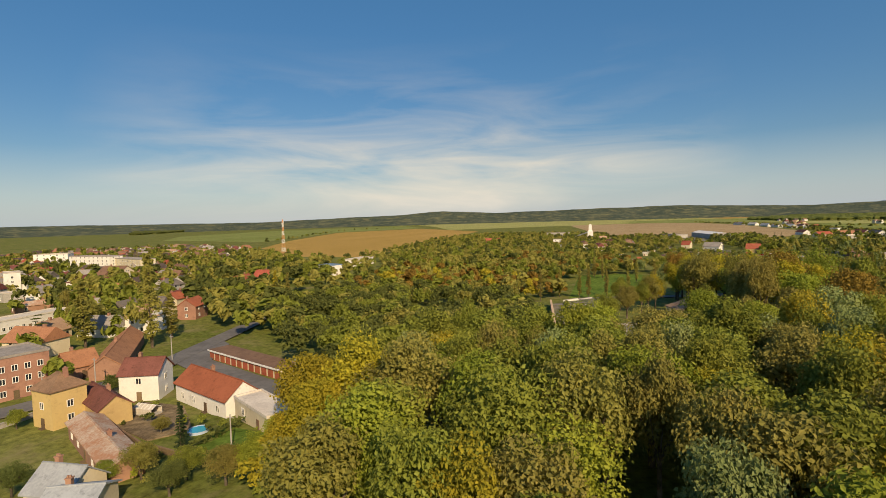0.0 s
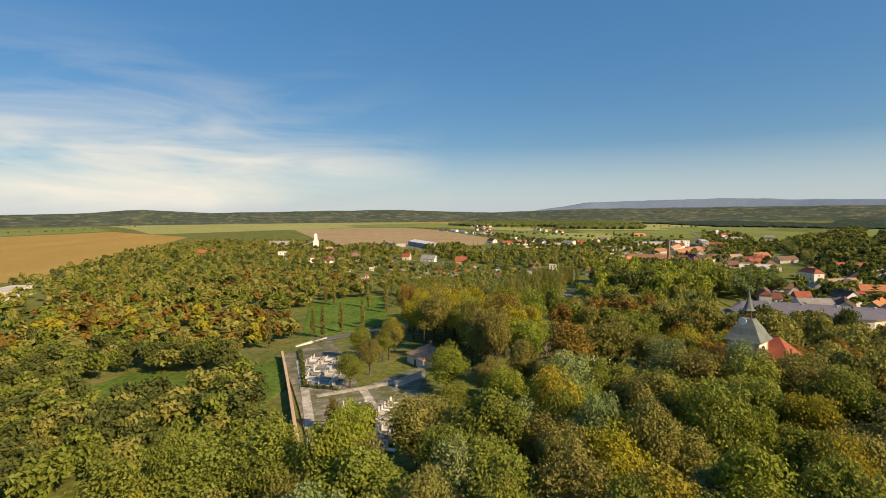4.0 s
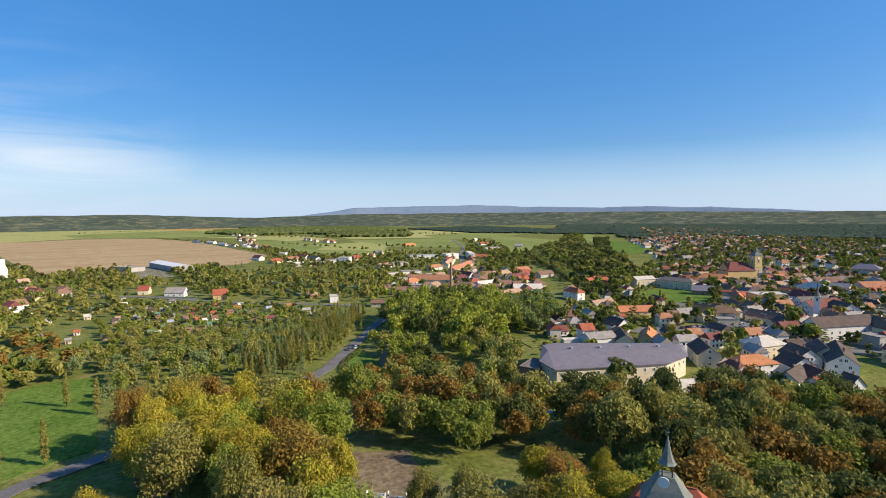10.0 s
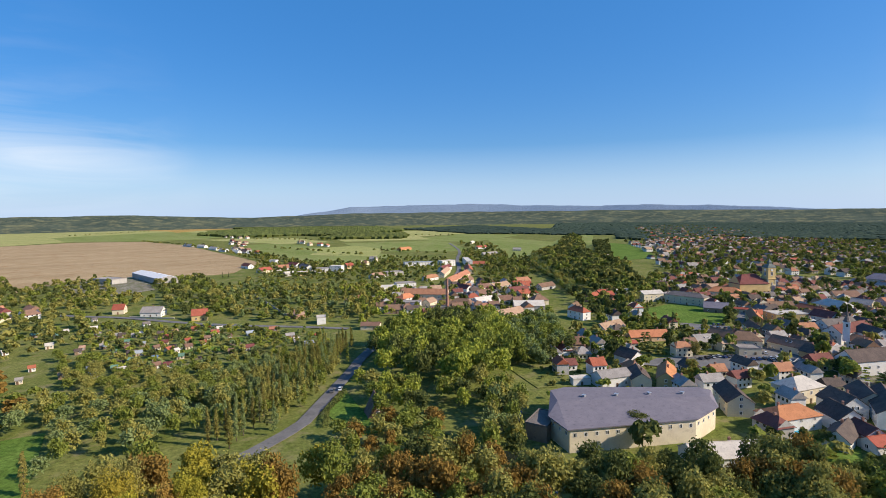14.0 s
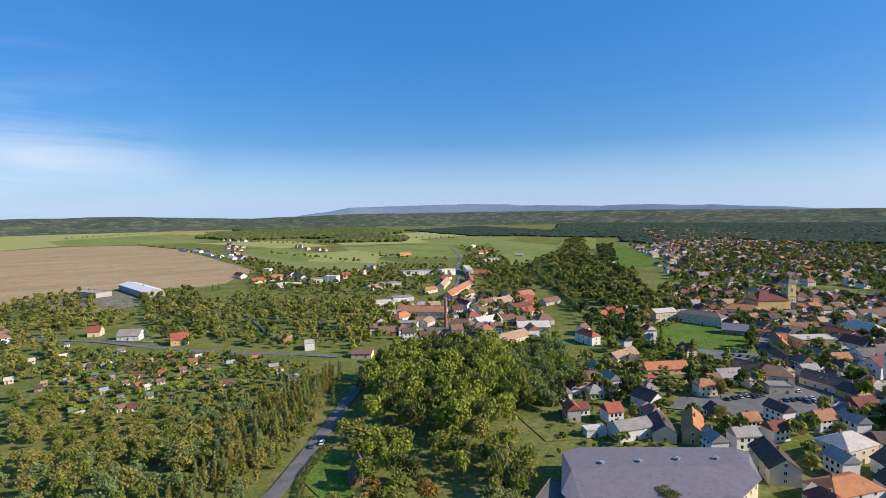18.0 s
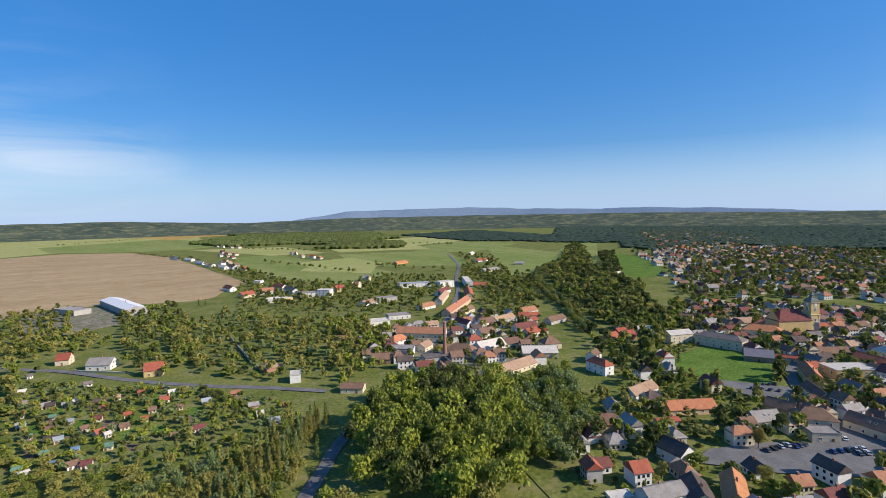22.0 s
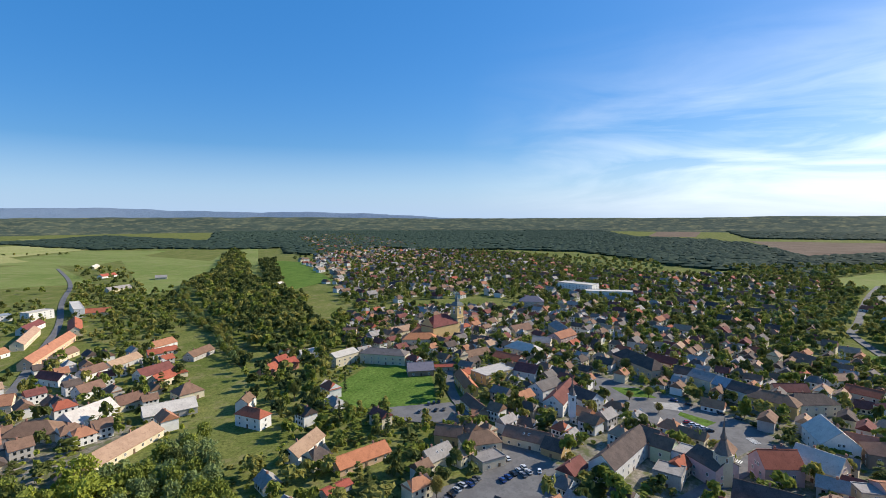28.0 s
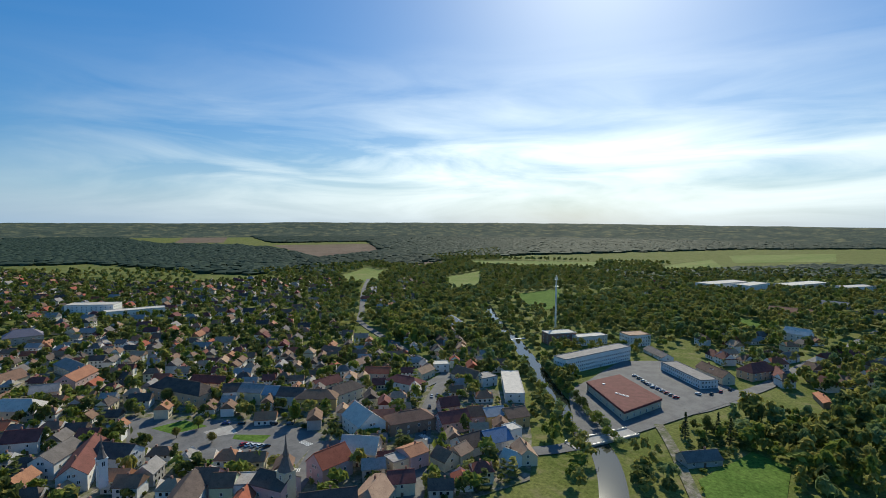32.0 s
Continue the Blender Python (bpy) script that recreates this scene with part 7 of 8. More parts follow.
def greenhouse(x, y, rot):
    """A small glazed garden frame with a timber base."""
    root = tagged(new("greenhouse"), "small glazed garden greenhouse with a pale frame", "greenhouse")
    root.matrix_basis = pose(x, y, 0.1, 0, 0, rot)
    part("base", add_box(bmesh.new(), 0, 0, 0, 5.0, 2.6, 0.5), M["concrete"], root)
    for s in (-1, 1):
        bm = bmesh.new()
        add_poly(bm, [(-2.5, s * 1.3, 0.5), (2.5, s * 1.3, 0.5), (2.5, s * 1.3, 1.6), (-2.5, s * 1.3, 1.6)])
        add_poly(bm, [(-2.5, s * 1.3, 1.6), (2.5, s * 1.3, 1.6), (2.5, 0, 2.3), (-2.5, 0, 2.3)])
        part("glazing", bm, M["r_pale"], root)
        for i in range(6):
            part("glazing_bar", add_tube(bmesh.new(), (-2.5 + i, s * 1.32, 1.62), (-2.5 + i, 0, 2.34), 0.05, 0.05, 4), M["frame"], root)


# ---- landmarks in place ----
big_hall([(204.5, 245.8), (212.5, 244.7), (255.7, 209.6), (256.2, 204.2), (240.1, 193.8), (222.5, 192.8), (178.8, 216.0), (183.1, 228.4)], 9, [(206.9, 230.6), (217.8, 223.3), (229.4, 216.1), (240.1, 208.0)])
chapel(98.7, 124.1, -60)
church(587.6, 305.0, -31)
turret(409.2, 198.1, 6, 17, 27, 'white', 'white chapel turret with a dark onion spire on the square')
turret(367.9, 137.9, 0, 13, 28, 'cream', 'corner tower with a tall dark pointed spire', 2.6)
brick_chimney(306.7, 448.8, 28.5)
lattice_mast(-331.2, 464.7, 44, 2.6, True, 'red and white lattice radio mast')
tall_mast(540.5, -191.8, 57)
silo(-32.8, 864.0, 25)
garages((-101.8, 118.6), (-67.4, 106.3), 12)
garages((-44.3, 98.2), (-29.8, 90.0), 4)
fence_wall([(-13.2, 208.9), (-6.4, 163.2), (-1.3, 128.1), (-0.1, 120.7)], 2.0, 0.5, M['w_peach'], M['w_peach'], 'long salmon-pink rendered cemetery wall')
fence_wall([(-10.4, 228.4), (1.1, 242.3)], 0.8, 0.3, M['w_white'], M['concrete'], 'low white cemetery wall with end pillars')
fence_wall([(21.6, 160.0), (29.6, 167.2)], 2.2, 0.6, M['w_white'], M['concrete'], 'pale columbarium wall among graves')
grave_rows([(-7.7, 219.5), (2.4, 229.7), (7.7, 163.5), (-1.6, 163.9)], 78, 1.5, 2.4, 1, 90)
grave_rows([(5.2, 154.5), (12.4, 157.7), (18.3, 123.5), (11.1, 121.3)], 60, 1.6, 2.5, 2, 45)
grave_rows([(13.8, 157.3), (23.2, 155.3), (24.3, 133.3), (18.0, 126.0)], 60, 1.6, 2.6, 3, 35)
grave_rows([(85.9, 206.4), (100.2, 195.6), (90.0, 166.6), (78.6, 159.3), (67.8, 168.7)], 35, 1.5, 2.3, 4, 90)
grave_rows([(105.8, 177.0), (117.0, 175.8), (108.8, 152.6), (95.7, 144.2), (85.4, 152.8)], 35, 1.8, 2.8, 5, 30)
hedge([(122.7, 289.0), (130.2, 303.7), (146.6, 319.7)], 2.2, 1.4, 'dark')
hedge([(-7.8, 216.0), (-2.6, 166.5), (6.5, 161.9)], 1.2, 0.8, 'dark')
hedge([(396.5, 293.3), (385.1, 277.9), (391.7, 264.2)], 2.0, 1.2, 'dark')
hedge([(244.1, 178.0), (269.1, 158.7)], 1.6, 1.0, 'dark')
hedge([(-56.0, 66.7), (-55.4, 78.6)], 1.5, 0.9, 'dark')
hedge([(157.0, 486.9), (166.8, 414.1)], 1.8, 1.0, 'oak')
hedge([(150.8, 502.4), (161.5, 423.7)], 1.8, 1.0, 'oak')
a_frame(145.4, 288.9, 72, 9, 8, 8.5)
greenhouse(-80.4, 79.2, 0)
fence_wall([(-91.5, 76.1), (-76.0, 69.7), (-64.8, 65.6), (-54.7, 64.4)], 1.1, 0.12, M['wood'], M['wood'], 'weathered timber garden fence', 'garden_fence')
fence_wall([(-103.5, 65.2), (-103.7, 72.8), (-103.9, 85.3), (-97.5, 91.2)], 1.0, 0.15, M['concrete'], M['concrete'], 'grey concrete garden fence along the street', 'garden_fence')
fence_wall([(87.9, 597.9), (116.3, 567.2)], 1.2, 0.2, M['w_cream'], M['w_cream'], 'cream garden wall beside the lane', 'garden_wall')
fence_wall([(203.5, 640.6), (193.9, 546.6), (191.8, 513.5)], 2.0, 0.3, M['concrete'], M['concrete'], 'grey boundary wall of a plot', 'garden_wall')
fence_wall([(266.8, 307.7), (278.8, 299.0), (299.8, 287.5)], 1.6, 0.3, M['concrete'], M['concrete'], 'pale retaining wall below a house', 'garden_wall')
pool(340.6, 291.0, 2.6)
pool(-62.1, 74.5, 2.0)
pool(258.1, 173.4, 2.2)
supermarket([(394.9, -69.0), (393.6, -101.7), (348.2, -82.1), (346.8, -44.0)], 6)
bridge((341.0, 5.6), (335.0, -35.9), 9)
crossing(416.2, 113.9, 20)
crossing(392.2, 128.4, 60)
crossing(390.4, 60.1, 0)
car_row((323.8, 242.3), (340.0, 237.7), 4, 70, 2206)
car_row((337.9, 235.8), (346.0, 233.4), 3, 70, 2257)
car_row((344.4, 224.2), (360.7, 215.5), 5, 70, 2048)
car_row((350.9, 216.6), (357.1, 212.9), 2, 70, 2085)
car_row((418.1, 279.4), (424.9, 272.3), 3, 60, 1250)
car_row((405.1, 281.3), (414.3, 265.4), 4, 60, 1250)
car_row((431.2, 141.5), (421.0, 130.3), 5, 60, 1210)
car_row((383.7, -115.9), (351.2, -103.8), 8, 70, 1818)
car_row((344.8, -125.1), (342.0, -154.5), 3, 20, 1952)
car_row((415.9, 140.2), (413.2, 134.6), 2, 10, 1670)
car_row((446.2, 19.3), (386.2, 63.3), 4, 5, 1955)
car_row((447.5, 14.8), (372.5, 63.1), 4, 5, 1430)
car_row((465.8, 145.7), (441.0, 109.5), 5, 10, 1570)
car_row((125.7, 519.8), (134.6, 508.3), 3, 0, 950)
car_row((398.7, -124.0), (370.8, -109.4), 5, 60, 1785)
car(146.1, 324.2, 55, 'white')
car(141.8, 323.9, 55, 'grey')
car(364.4, 229.1, 20, 'white')
car(365.1, 224.2, 30, 'white')
car(357.8, 209.6, 10, 'white')
car(379.5, 77.9, 10, 'white')
car(-102.3, 89.9, 20, 'black')
car(360.1, 240.3, 70, 'white')
car(349.0, -122.5, 0, 'white')
car(497.8, 68.9, 50, 'white')
pole(-108.0, 88.4, 8)
pole(-108.3, 76.6, 8)
pole(-110.5, 113.3, 8)
pole(-48.0, 67.4, 8)
pole(-57.9, 99.4, 8)
tree(375.7, 285.7, 15, 3.2, 'needle', 'conifer')
tree(383.1, 316.3, 12, 2.6, 'needle', 'conifer')
tree(426.4, 335.0, 11, 2.6, 'needle', 'conifer')
tree(316.5, -53.3, 14, 3.6, 'needle', 'conifer')
tree(307.2, -67.6, 14, 3.4, 'needle', 'conifer')
tree(298.4, -62.7, 15, 3.4, 'needle', 'conifer')
tree(312.2, -66.2, 11, 3.0, 'dark', 'round')
tree(494.2, 168.8, 9, 4, 'oak', 'round')
tree(464.9, 155.6, 7, 3.5, 'oak', 'round')
tree(442.0, 152.7, 6, 3, 'olive', 'round')
tree(458.0, 166.8, 6, 2.6, 'olive', 'round')
tree(445.0, 110.2, 8, 4, 'oak', 'round')
tree(515.5, 165.7, 10, 4.5, 'dark', 'round')
tree(167.4, 201.4, 11, 3.2, 'needle', 'conifer')
tree(208.1, 207.4, 11, 5, 'dark', 'round')
tree(290.1, 229.1, 11, 3.4, 'olive', 'round')
tree(325.7, 245.3, 10, 3, 'olive', 'round')
tree(403.0, 355.9, 12, 3, 'dark', 'round')
tree(-58.2, 66.6, 9, 1.6, 'needle', 'conifer')
tree(-170.4, 128.4, 13, 4.4, 'olive', 'round')
tree(-175.7, 136.5, 13, 4.4, 'olive', 'round')
tree(-131.6, 125.0, 31, 5.6, 'olive', 'poplar')
tree(-154.3, 119.2, 22, 5.8, 'olive', 'poplar')
tree(-136.4, 137.1, 16, 4.2, 'olive', 'poplar')
tree(-36.8, 72.1, 15, 5.5, 'yellow', 'round')
tree(-36.5, 76.8, 14, 5.2, 'yellow', 'round')
tree(-28.0, 68.4, 13, 5, 'yellow', 'round')
tree(-37.0, 65.0, 7, 2.6, 'lime', 'round')
tree(-143.9, 205.0, 17, 2.6, 'yellow', 'poplar')
tree(-137.6, 205.9, 16, 2.6, 'olive', 'poplar')
tree(-223.4, 160.9, 12, 4.5, 'olive', 'round')
tree(-32.1, 238.7, 14, 2.0, 'olive', 'poplar')
tree(-20.6, 230.3, 15, 2.2, 'olive', 'poplar')
tree(-14.2, 249.1, 14, 2.0, 'olive', 'poplar')
tree(-4.9, 249.6, 14, 2.0, 'olive', 'poplar')
tree(9.6, 163.0, 10, 4.5, 'oak', 'round')
tree(15.5, 174.6, 11, 4.2, 'olive', 'round')
tree(13.5, 193.4, 12, 4.0, 'oak', 'round')
tree(5.6, 134.4, 8, 3, 'olive', 'poplar')
tree(11.2, 127.5, 9, 4.2, 'oak', 'round')
tree(-0.6, 247.0, 14, 2.2, 'olive', 'poplar')
tree(7.1, 257.7, 14, 2.2, 'olive', 'poplar')
tree(16.9, 263.6, 14, 2.2, 'olive', 'poplar')
tree(-2.1, 334.4, 14, 2.2, 'olive', 'poplar')
tree(3.0, 330.4, 15, 2.2, 'olive', 'poplar')
tree(22.3, 316.2, 14, 2.2, 'olive', 'poplar')
tree(31.1, 299.7, 14, 2.2, 'olive', 'poplar')
tree(22.8, 192.1, 13, 4.4, 'olive', 'round')
tree(25.6, 201.5, 13, 4.4, 'yellow', 'round')
tree(20.5, 189.5, 11, 3.6, 'oak', 'round')
tree(103.1, 133.9, 15, 6, 'yellow', 'round')
tree(94.7, 137.6, 15, 6, 'yellow', 'round')
tree(106.0, 140.0, 14, 5.5, 'yellow', 'round')
tree(135.8, 144.0, 13, 4.2, 'russet', 'round')
tree(124.4, 133.5, 12, 4.2, 'russet', 'round')
tree(219.4, 834, 9, 1.8, 'needle', 'conifer')
tree(227.6, 836, 9, 1.8, 'needle', 'conifer')
tree(638.5, 1127, 12, 4, 'dark', 'poplar')
tree(636.9, 1044, 13, 4, 'dark', 'poplar')
tree(90.0, 124.2, 15.5, 4.6, 'russet', 'round')
tree(87.2, 126.3, 14, 4, 'yellow', 'round')
tree(110.9, 122.8, 15, 4.2, 'russet', 'round')
tree(150.6, 136.3, 18, 5.5, 'olive', 'round')
tree(98.7, 143.3, 16, 2.6, 'oak', 'conifer')
tree(83.9, 138.7, 15, 5, 'olive', 'round')
tree(135.5, 125.0, 16, 5, 'oak', 'round')
tree(154.2, 147.9, 17, 5, 'dark', 'round')
tree(92.0, 135.5, 13, 4.2, 'olive', 'round')
tree(85.4, 157.4, 15, 4.5, 'olive', 'round')
tree(79.1, 164.3, 14, 4, 'olive', 'round')
tree(91.7, 118.7, 13, 4.2, 'olive', 'round')
tree(120.8, 114.7, 15, 5, 'oak', 'round')
tree(-56.0, 57.0, 6, 3.2, 'olive', 'round')
tree(-48.0, 57.9, 5, 3, 'oak', 'round')
tree(-39.8, 57.1, 6, 3.4, 'olive', 'round')
tree(-35.9, 59.0, 7, 3.2, 'lime', 'round')
tree(-32.9, 60.8, 9, 3.6, 'yellow', 'round')
tree(-28.5, 62.9, 13, 5.2, 'yellow', 'round')
tree(-21.6, 57.5, 10, 4.5, 'olive', 'round')
tree(-46.4, 53.4, 5, 3, 'dark', 'round')
tree(-60.2, 54.7, 4, 2.4, 'oak', 'round')
tree(-19.0, 62.3, 11, 4.6, 'oak', 'round')
tree(-100.1, 66.2, 4, 2.2, 'oak', 'round')
tree(-99.9, 86.5, 5, 2.4, 'dark', 'round')
tree(-69.0, 72.2, 3.5, 2, 'olive', 'round')
tree(-72.0, 48.7, 5, 3, 'dark', 'round')
tree(-58.7, 67.6, 8, 1.7, 'needle', 'conifer')
# poplars along the lane
rng = random.Random(77)
for i in range(26):
    f = i / 25
    for off in (0.0, 6.5):
        tree(87.6 + f * 102.2 - off * 0.71 + rng.uniform(-1, 1), 294.7 + f * 102.1 + off * 0.71 + rng.uniform(-1, 1),
             rng.uniform(10, 15), rng.uniform(1.7, 2.4), rng.choice(['olive', 'willow', 'olive']), 'poplar', 0, 0, 'lane poplars')


# ---- woods, groves and garden trees ----
grove([(-21.3, 43.1), (20.0, 31.8), (80.0, 39.0), (150.8, 81.6), (139.1, 106.2), (104.0, 117.1), (68.0, 133.0), (34.4, 113.0), (4.3, 117.4), (-23.3, 112.0), (-30.7, 87.0), (-26.5, 67.1)], 8.5, ['oak', 'oak', 'olive', 'lime', 'olive', 'oak', 'yellow', 'willow'], (13, 18.5), (5.2, 7.2), 1, "round", 0, "hill wood")
grove([(-27.1, 119.5), (-3.7, 124.4), (-15.2, 199.7), (-44.6, 229.7), (-119.9, 234.3), (-134.2, 196.0), (-86.5, 166.1), (-51.4, 138.2)], 8, ['dark', 'oak', 'dark', 'oak', 'olive'], (6.5, 11), (3.6, 5.4), 2, "round", 2, "hill wood")
grove([(-124.9, 239.8), (-18.6, 230.9), (-8.3, 259.9), (-29.2, 302.5), (-129.5, 304.8)], 8, ['russet', 'olive', 'yellow', 'russet', 'oak'], (5.6, 10.1), (3.2, 5.1), 3, "round", 1, "orchard trees")
grove([(-142.1, 306.5), (-29.2, 302.5), (1.9, 347.9), (37.6, 382.4), (14.8, 462.6), (-60.6, 480.3), (-175.5, 387.8)], 11, ['olive', 'oak', 'olive', 'russet'], (5.6, 9.0), (3.2, 5.0), 4, "round", 1, "orchard trees")
grove([(45.6, 161.5), (69.5, 135.8), (83.5, 146.9), (76.3, 183.7), (73.0, 220.0), (44.8, 271.8), (33.4, 239.4)], 8.5, ['yellow', 'russet', 'yellow', 'olive', 'lime'], (16.5, 22), (5.6, 7.8), 5, "round", 0, "cemetery trees")
grove([(44.8, 271.8), (73.1, 222.5), (111.1, 229.7), (117.9, 230.1), (52.7, 285.9)], 9, ['olive', 'russet', 'yellow', 'oak', 'olive'], (14.5, 20), (5.2, 7.2), 6, "round", 3, "cemetery trees")
grove([(121.0, 199.0), (127.1, 175.4), (154.3, 139.4), (192.6, 140.0), (212.4, 157.7), (110.9, 236.0)], 8.8, ['russet', 'olive', 'dark', 'oak', 'olive', 'dark'], (14.5, 20.5), (5.2, 7.2), 7, "round", 3, "cemetery trees")
grove([(103.6, 114.7), (140.5, 85.4), (211.2, 97.7), (255.4, 120.1), (209.0, 164.8), (148.7, 139.0), (125.4, 149.3), (111.3, 140.4)], 8.6, ['oak', 'olive', 'dark', 'russet', 'dark'], (13, 18.5), (5.2, 7.0), 8, "round", 3, "cemetery trees")
grove([(86.1, 141.3), (97.9, 141.2), (125.7, 151.4), (118.2, 166.3), (89.6, 151.7)], 8, ['yellow', 'russet', 'olive'], (11, 14), (4.4, 6.0), 58, "round", 0, "cemetery trees")
grove([(35.9, 166.7), (45.6, 161.5), (69.0, 137.0), (55.3, 123.7), (32.9, 124.4), (19.6, 155.6)], 10, ['oak', 'lime', 'olive'], (9, 14), (4.4, 6.0), 9, "round", 0, "cemetery trees")
grove([(237.8, 169.8), (242.1, 133.0), (263.6, 104.8), (248.1, 91.4), (166.0, 82.0), (151.5, 91.8), (176.7, 100.5), (176.2, 117.7), (163.8, 127.5)], 11, ['dark', 'oak', 'olive', 'dark'], (7, 12), (3.8, 5.4), 59, "round", 1, "garden trees")
grove([(169.3, 177.9), (196.7, 161.6), (229.4, 155.2), (228.9, 134.1), (212.0, 125.9), (159.1, 151.6)], 10, ['dark', 'oak', 'olive'], (7, 12), (3.8, 5.4), 60, "round", 1, "garden trees")
grove([(110.0, 390.0), (147.8, 384.9), (159.8, 354.2), (125.2, 315.2), (98.8, 330.1), (80.5, 352.3)], 6.2, ['olive', 'olive', 'oak', 'willow'], (5, 10), (2.4, 3.8), 10, "round", 2, "scrub trees")
grove([(36.7, 484.9), (91.3, 404.4), (110.0, 390.0), (80.5, 352.3), (44.7, 370.6)], 6.8, ['olive', 'oak', 'olive', 'oak'], (4, 8), (2.4, 3.8), 11, "round", 2, "scrub trees")
grove([(8.8, 307.3), (63.4, 307.8), (129.0, 315.4), (119.8, 351.3), (70.5, 373.3), (2.5, 379.8)], 8, ['olive', 'olive', 'willow', 'oak'], (6.7, 11.2), (2.8, 4.4), 12, "round", 2, "scrub trees")
grove([(194.5, 389.9), (242.0, 418.7), (290.6, 377.0), (254.2, 310.9), (213.6, 282.9), (178.7, 291.6), (169.7, 323.3)], 8.5, ['lime', 'oak', 'dark', 'oak'], (15, 21), (5, 7), 13, "round", 2, "park trees")
grove([(162.2, 336.7), (169.1, 299.4), (206.5, 283.0), (203.5, 263.9), (181.0, 254.1), (141.4, 276.4), (144.2, 303.1)], 8.5, ['oak', 'olive', 'lime', 'dark'], (9, 14), (4, 5.6), 14, "round", 2, "park trees")
grove([(293.5, 373.7), (344.0, 368.0), (287.2, 309.2), (240.8, 288.1), (250.1, 314.3)], 8, ['willow', 'oak', 'willow'], (10, 14), (4, 5.5), 15, "round", 2, "river bank trees")
grove([(121.2, 282.9), (146.9, 272.7), (171.0, 246.8), (156.1, 226.0), (111.5, 256.6)], 8, ['olive', 'oak', 'russet'], (7, 11), (3.5, 5), 16, "round", 2, "river bank trees")
grove([(162.4, 677.4), (229.2, 755), (261.7, 684.3), (313.3, 636.8), (263.8, 494.8), (212.5, 458.9), (174.9, 491.1), (147.1, 560.3)], 10.5, ['olive', 'oak', 'olive', 'willow', 'dark'], (4, 11), (2.4, 4.8), 17, "round", 1, "waste ground trees")
grove([(136.3, 841), (195.9, 857), (183.0, 688.2), (140.1, 535.0), (117.9, 568.5)], 11, ['oak', 'dark', 'olive'], (6, 11), (3, 4.6), 18, "round", 1, "waste ground trees")
grove([(286.3, 627.5), (330.1, 620.9), (315.8, 540.2), (245.7, 444.5), (220.0, 440.1)], 10, ['oak', 'olive', 'lime'], (7, 12), (3, 4.6), 19, "round", 1, "waste ground trees")
grove([(46.0, 782), (93.7, 768), (122.3, 661.0), (72.7, 660.8), (54.4, 658.5)], 11, ['olive', 'oak'], (6, 10), (3, 4.4), 20, "round", 1, "waste ground trees")
grove([(50.7, 597.5), (114.2, 529.6), (178.5, 451.3), (184.6, 392.2), (148.7, 385.8), (103.3, 395.7), (58.9, 428.5)], 6.2, ['oak', 'olive', 'lime', 'dark', 'willow'], (2.2, 6.5), (1.3, 3.0), 21, "round", 1, "fruit trees")
grove([(836, 828), (1505, 1270), (1275, 1038), (877, 741), (737, 555.6), (564.3, 432.3), (469.7, 415.0), (523.3, 494.4), (618.8, 608.5)], 13, ['dark', 'dark', 'oak', 'olive'], (11, 17), (5.5, 8), 22, "round", 1, "river wood")
grove([(1145, 914), (1241, 944), (851, 660.3), (799, 655.1)], 13, ['dark', 'dark'], (12, 16), (5.5, 8), 23, "round", 1, "river wood")
grove([(450.1, 428.4), (453.1, 403.6), (436.7, 357.2), (375.0, 316.6), (363.2, 335.0), (378.6, 364.8)], 13, ['dark', 'oak', 'needle'], (7, 13), (3, 4.6), 24, "round", 1, "garden trees")
grove([(464.9, 626.2), (459.3, 599.2), (727, 751), (541.2, 561.0), (448.8, 545.3), (416.4, 568.1)], 16, ['oak', 'dark', 'olive'], (7, 12), (3.5, 5), 25, "round", 1, "garden trees")
grove([(388.5, 1308), (413.5, 1071), (436.2, 851), (519.1, 857), (545.9, 743), (452.5, 639.1), (325.8, 663.0), (281.0, 803)], 22, ['oak', 'dark', 'olive'], (6, 11), (3.2, 5), 26, "round", 1, "garden trees")
grove([(940, 1208), (967, 1052), (796, 802), (561.1, 652.3), (499.1, 650.7)], 24, ['oak', 'dark', 'olive'], (7, 12), (3.5, 5.5), 27, "round", 1, "garden trees")
grove([(201.3, 209.5), (223.8, 204.7), (211.8, 193.1), (187.8, 192.1)], 9, ['dark', 'oak'], (9, 13), (4, 5), 28, "round", 1, "garden trees")
grove([(219.9, 186.7), (248.2, 178.8), (259.2, 158.3), (229.4, 156.2), (199.1, 182.9)], 9, ['dark', 'olive', 'oak'], (6, 10), (3, 4.4), 29, "round", 1, "garden trees")
grove([(463.5, 255.4), (472.2, 227.9), (411.8, 204.5), (416.6, 225.6), (431.0, 249.6)], 9, ['olive', 'oak', 'dark'], (4, 7), (2.2, 3.4), 30, "round", 1, "garden trees")
grove([(452.0, 370.4), (566.4, 377.6), (617.4, 394.9), (576.5, 445.0), (468.3, 401.2)], 12, ['dark', 'oak'], (8, 13), (3.6, 5.2), 31, "round", 1, "garden trees")
grove([(551.2, 451.6), (642.2, 440.2), (566.1, 395.3), (434.6, 357.0), (407.2, 372.4), (435.9, 406.7)], 13, ['dark', 'oak', 'olive'], (8, 13), (3.6, 5.4), 32, "round", 1, "garden trees")
grove([(327.0, -118.1), (291.5, -112.4), (291.3, -175.0), (285.8, -241.6), (240.1, -191.1), (229.4, -66.7), (253.9, -29.9), (274.6, -66.5), (299.1, -61.9)], 10, ['oak', 'olive', 'willow', 'dark', 'olive'], (9, 15), (4, 6), 33, "round", 1, "garden trees")
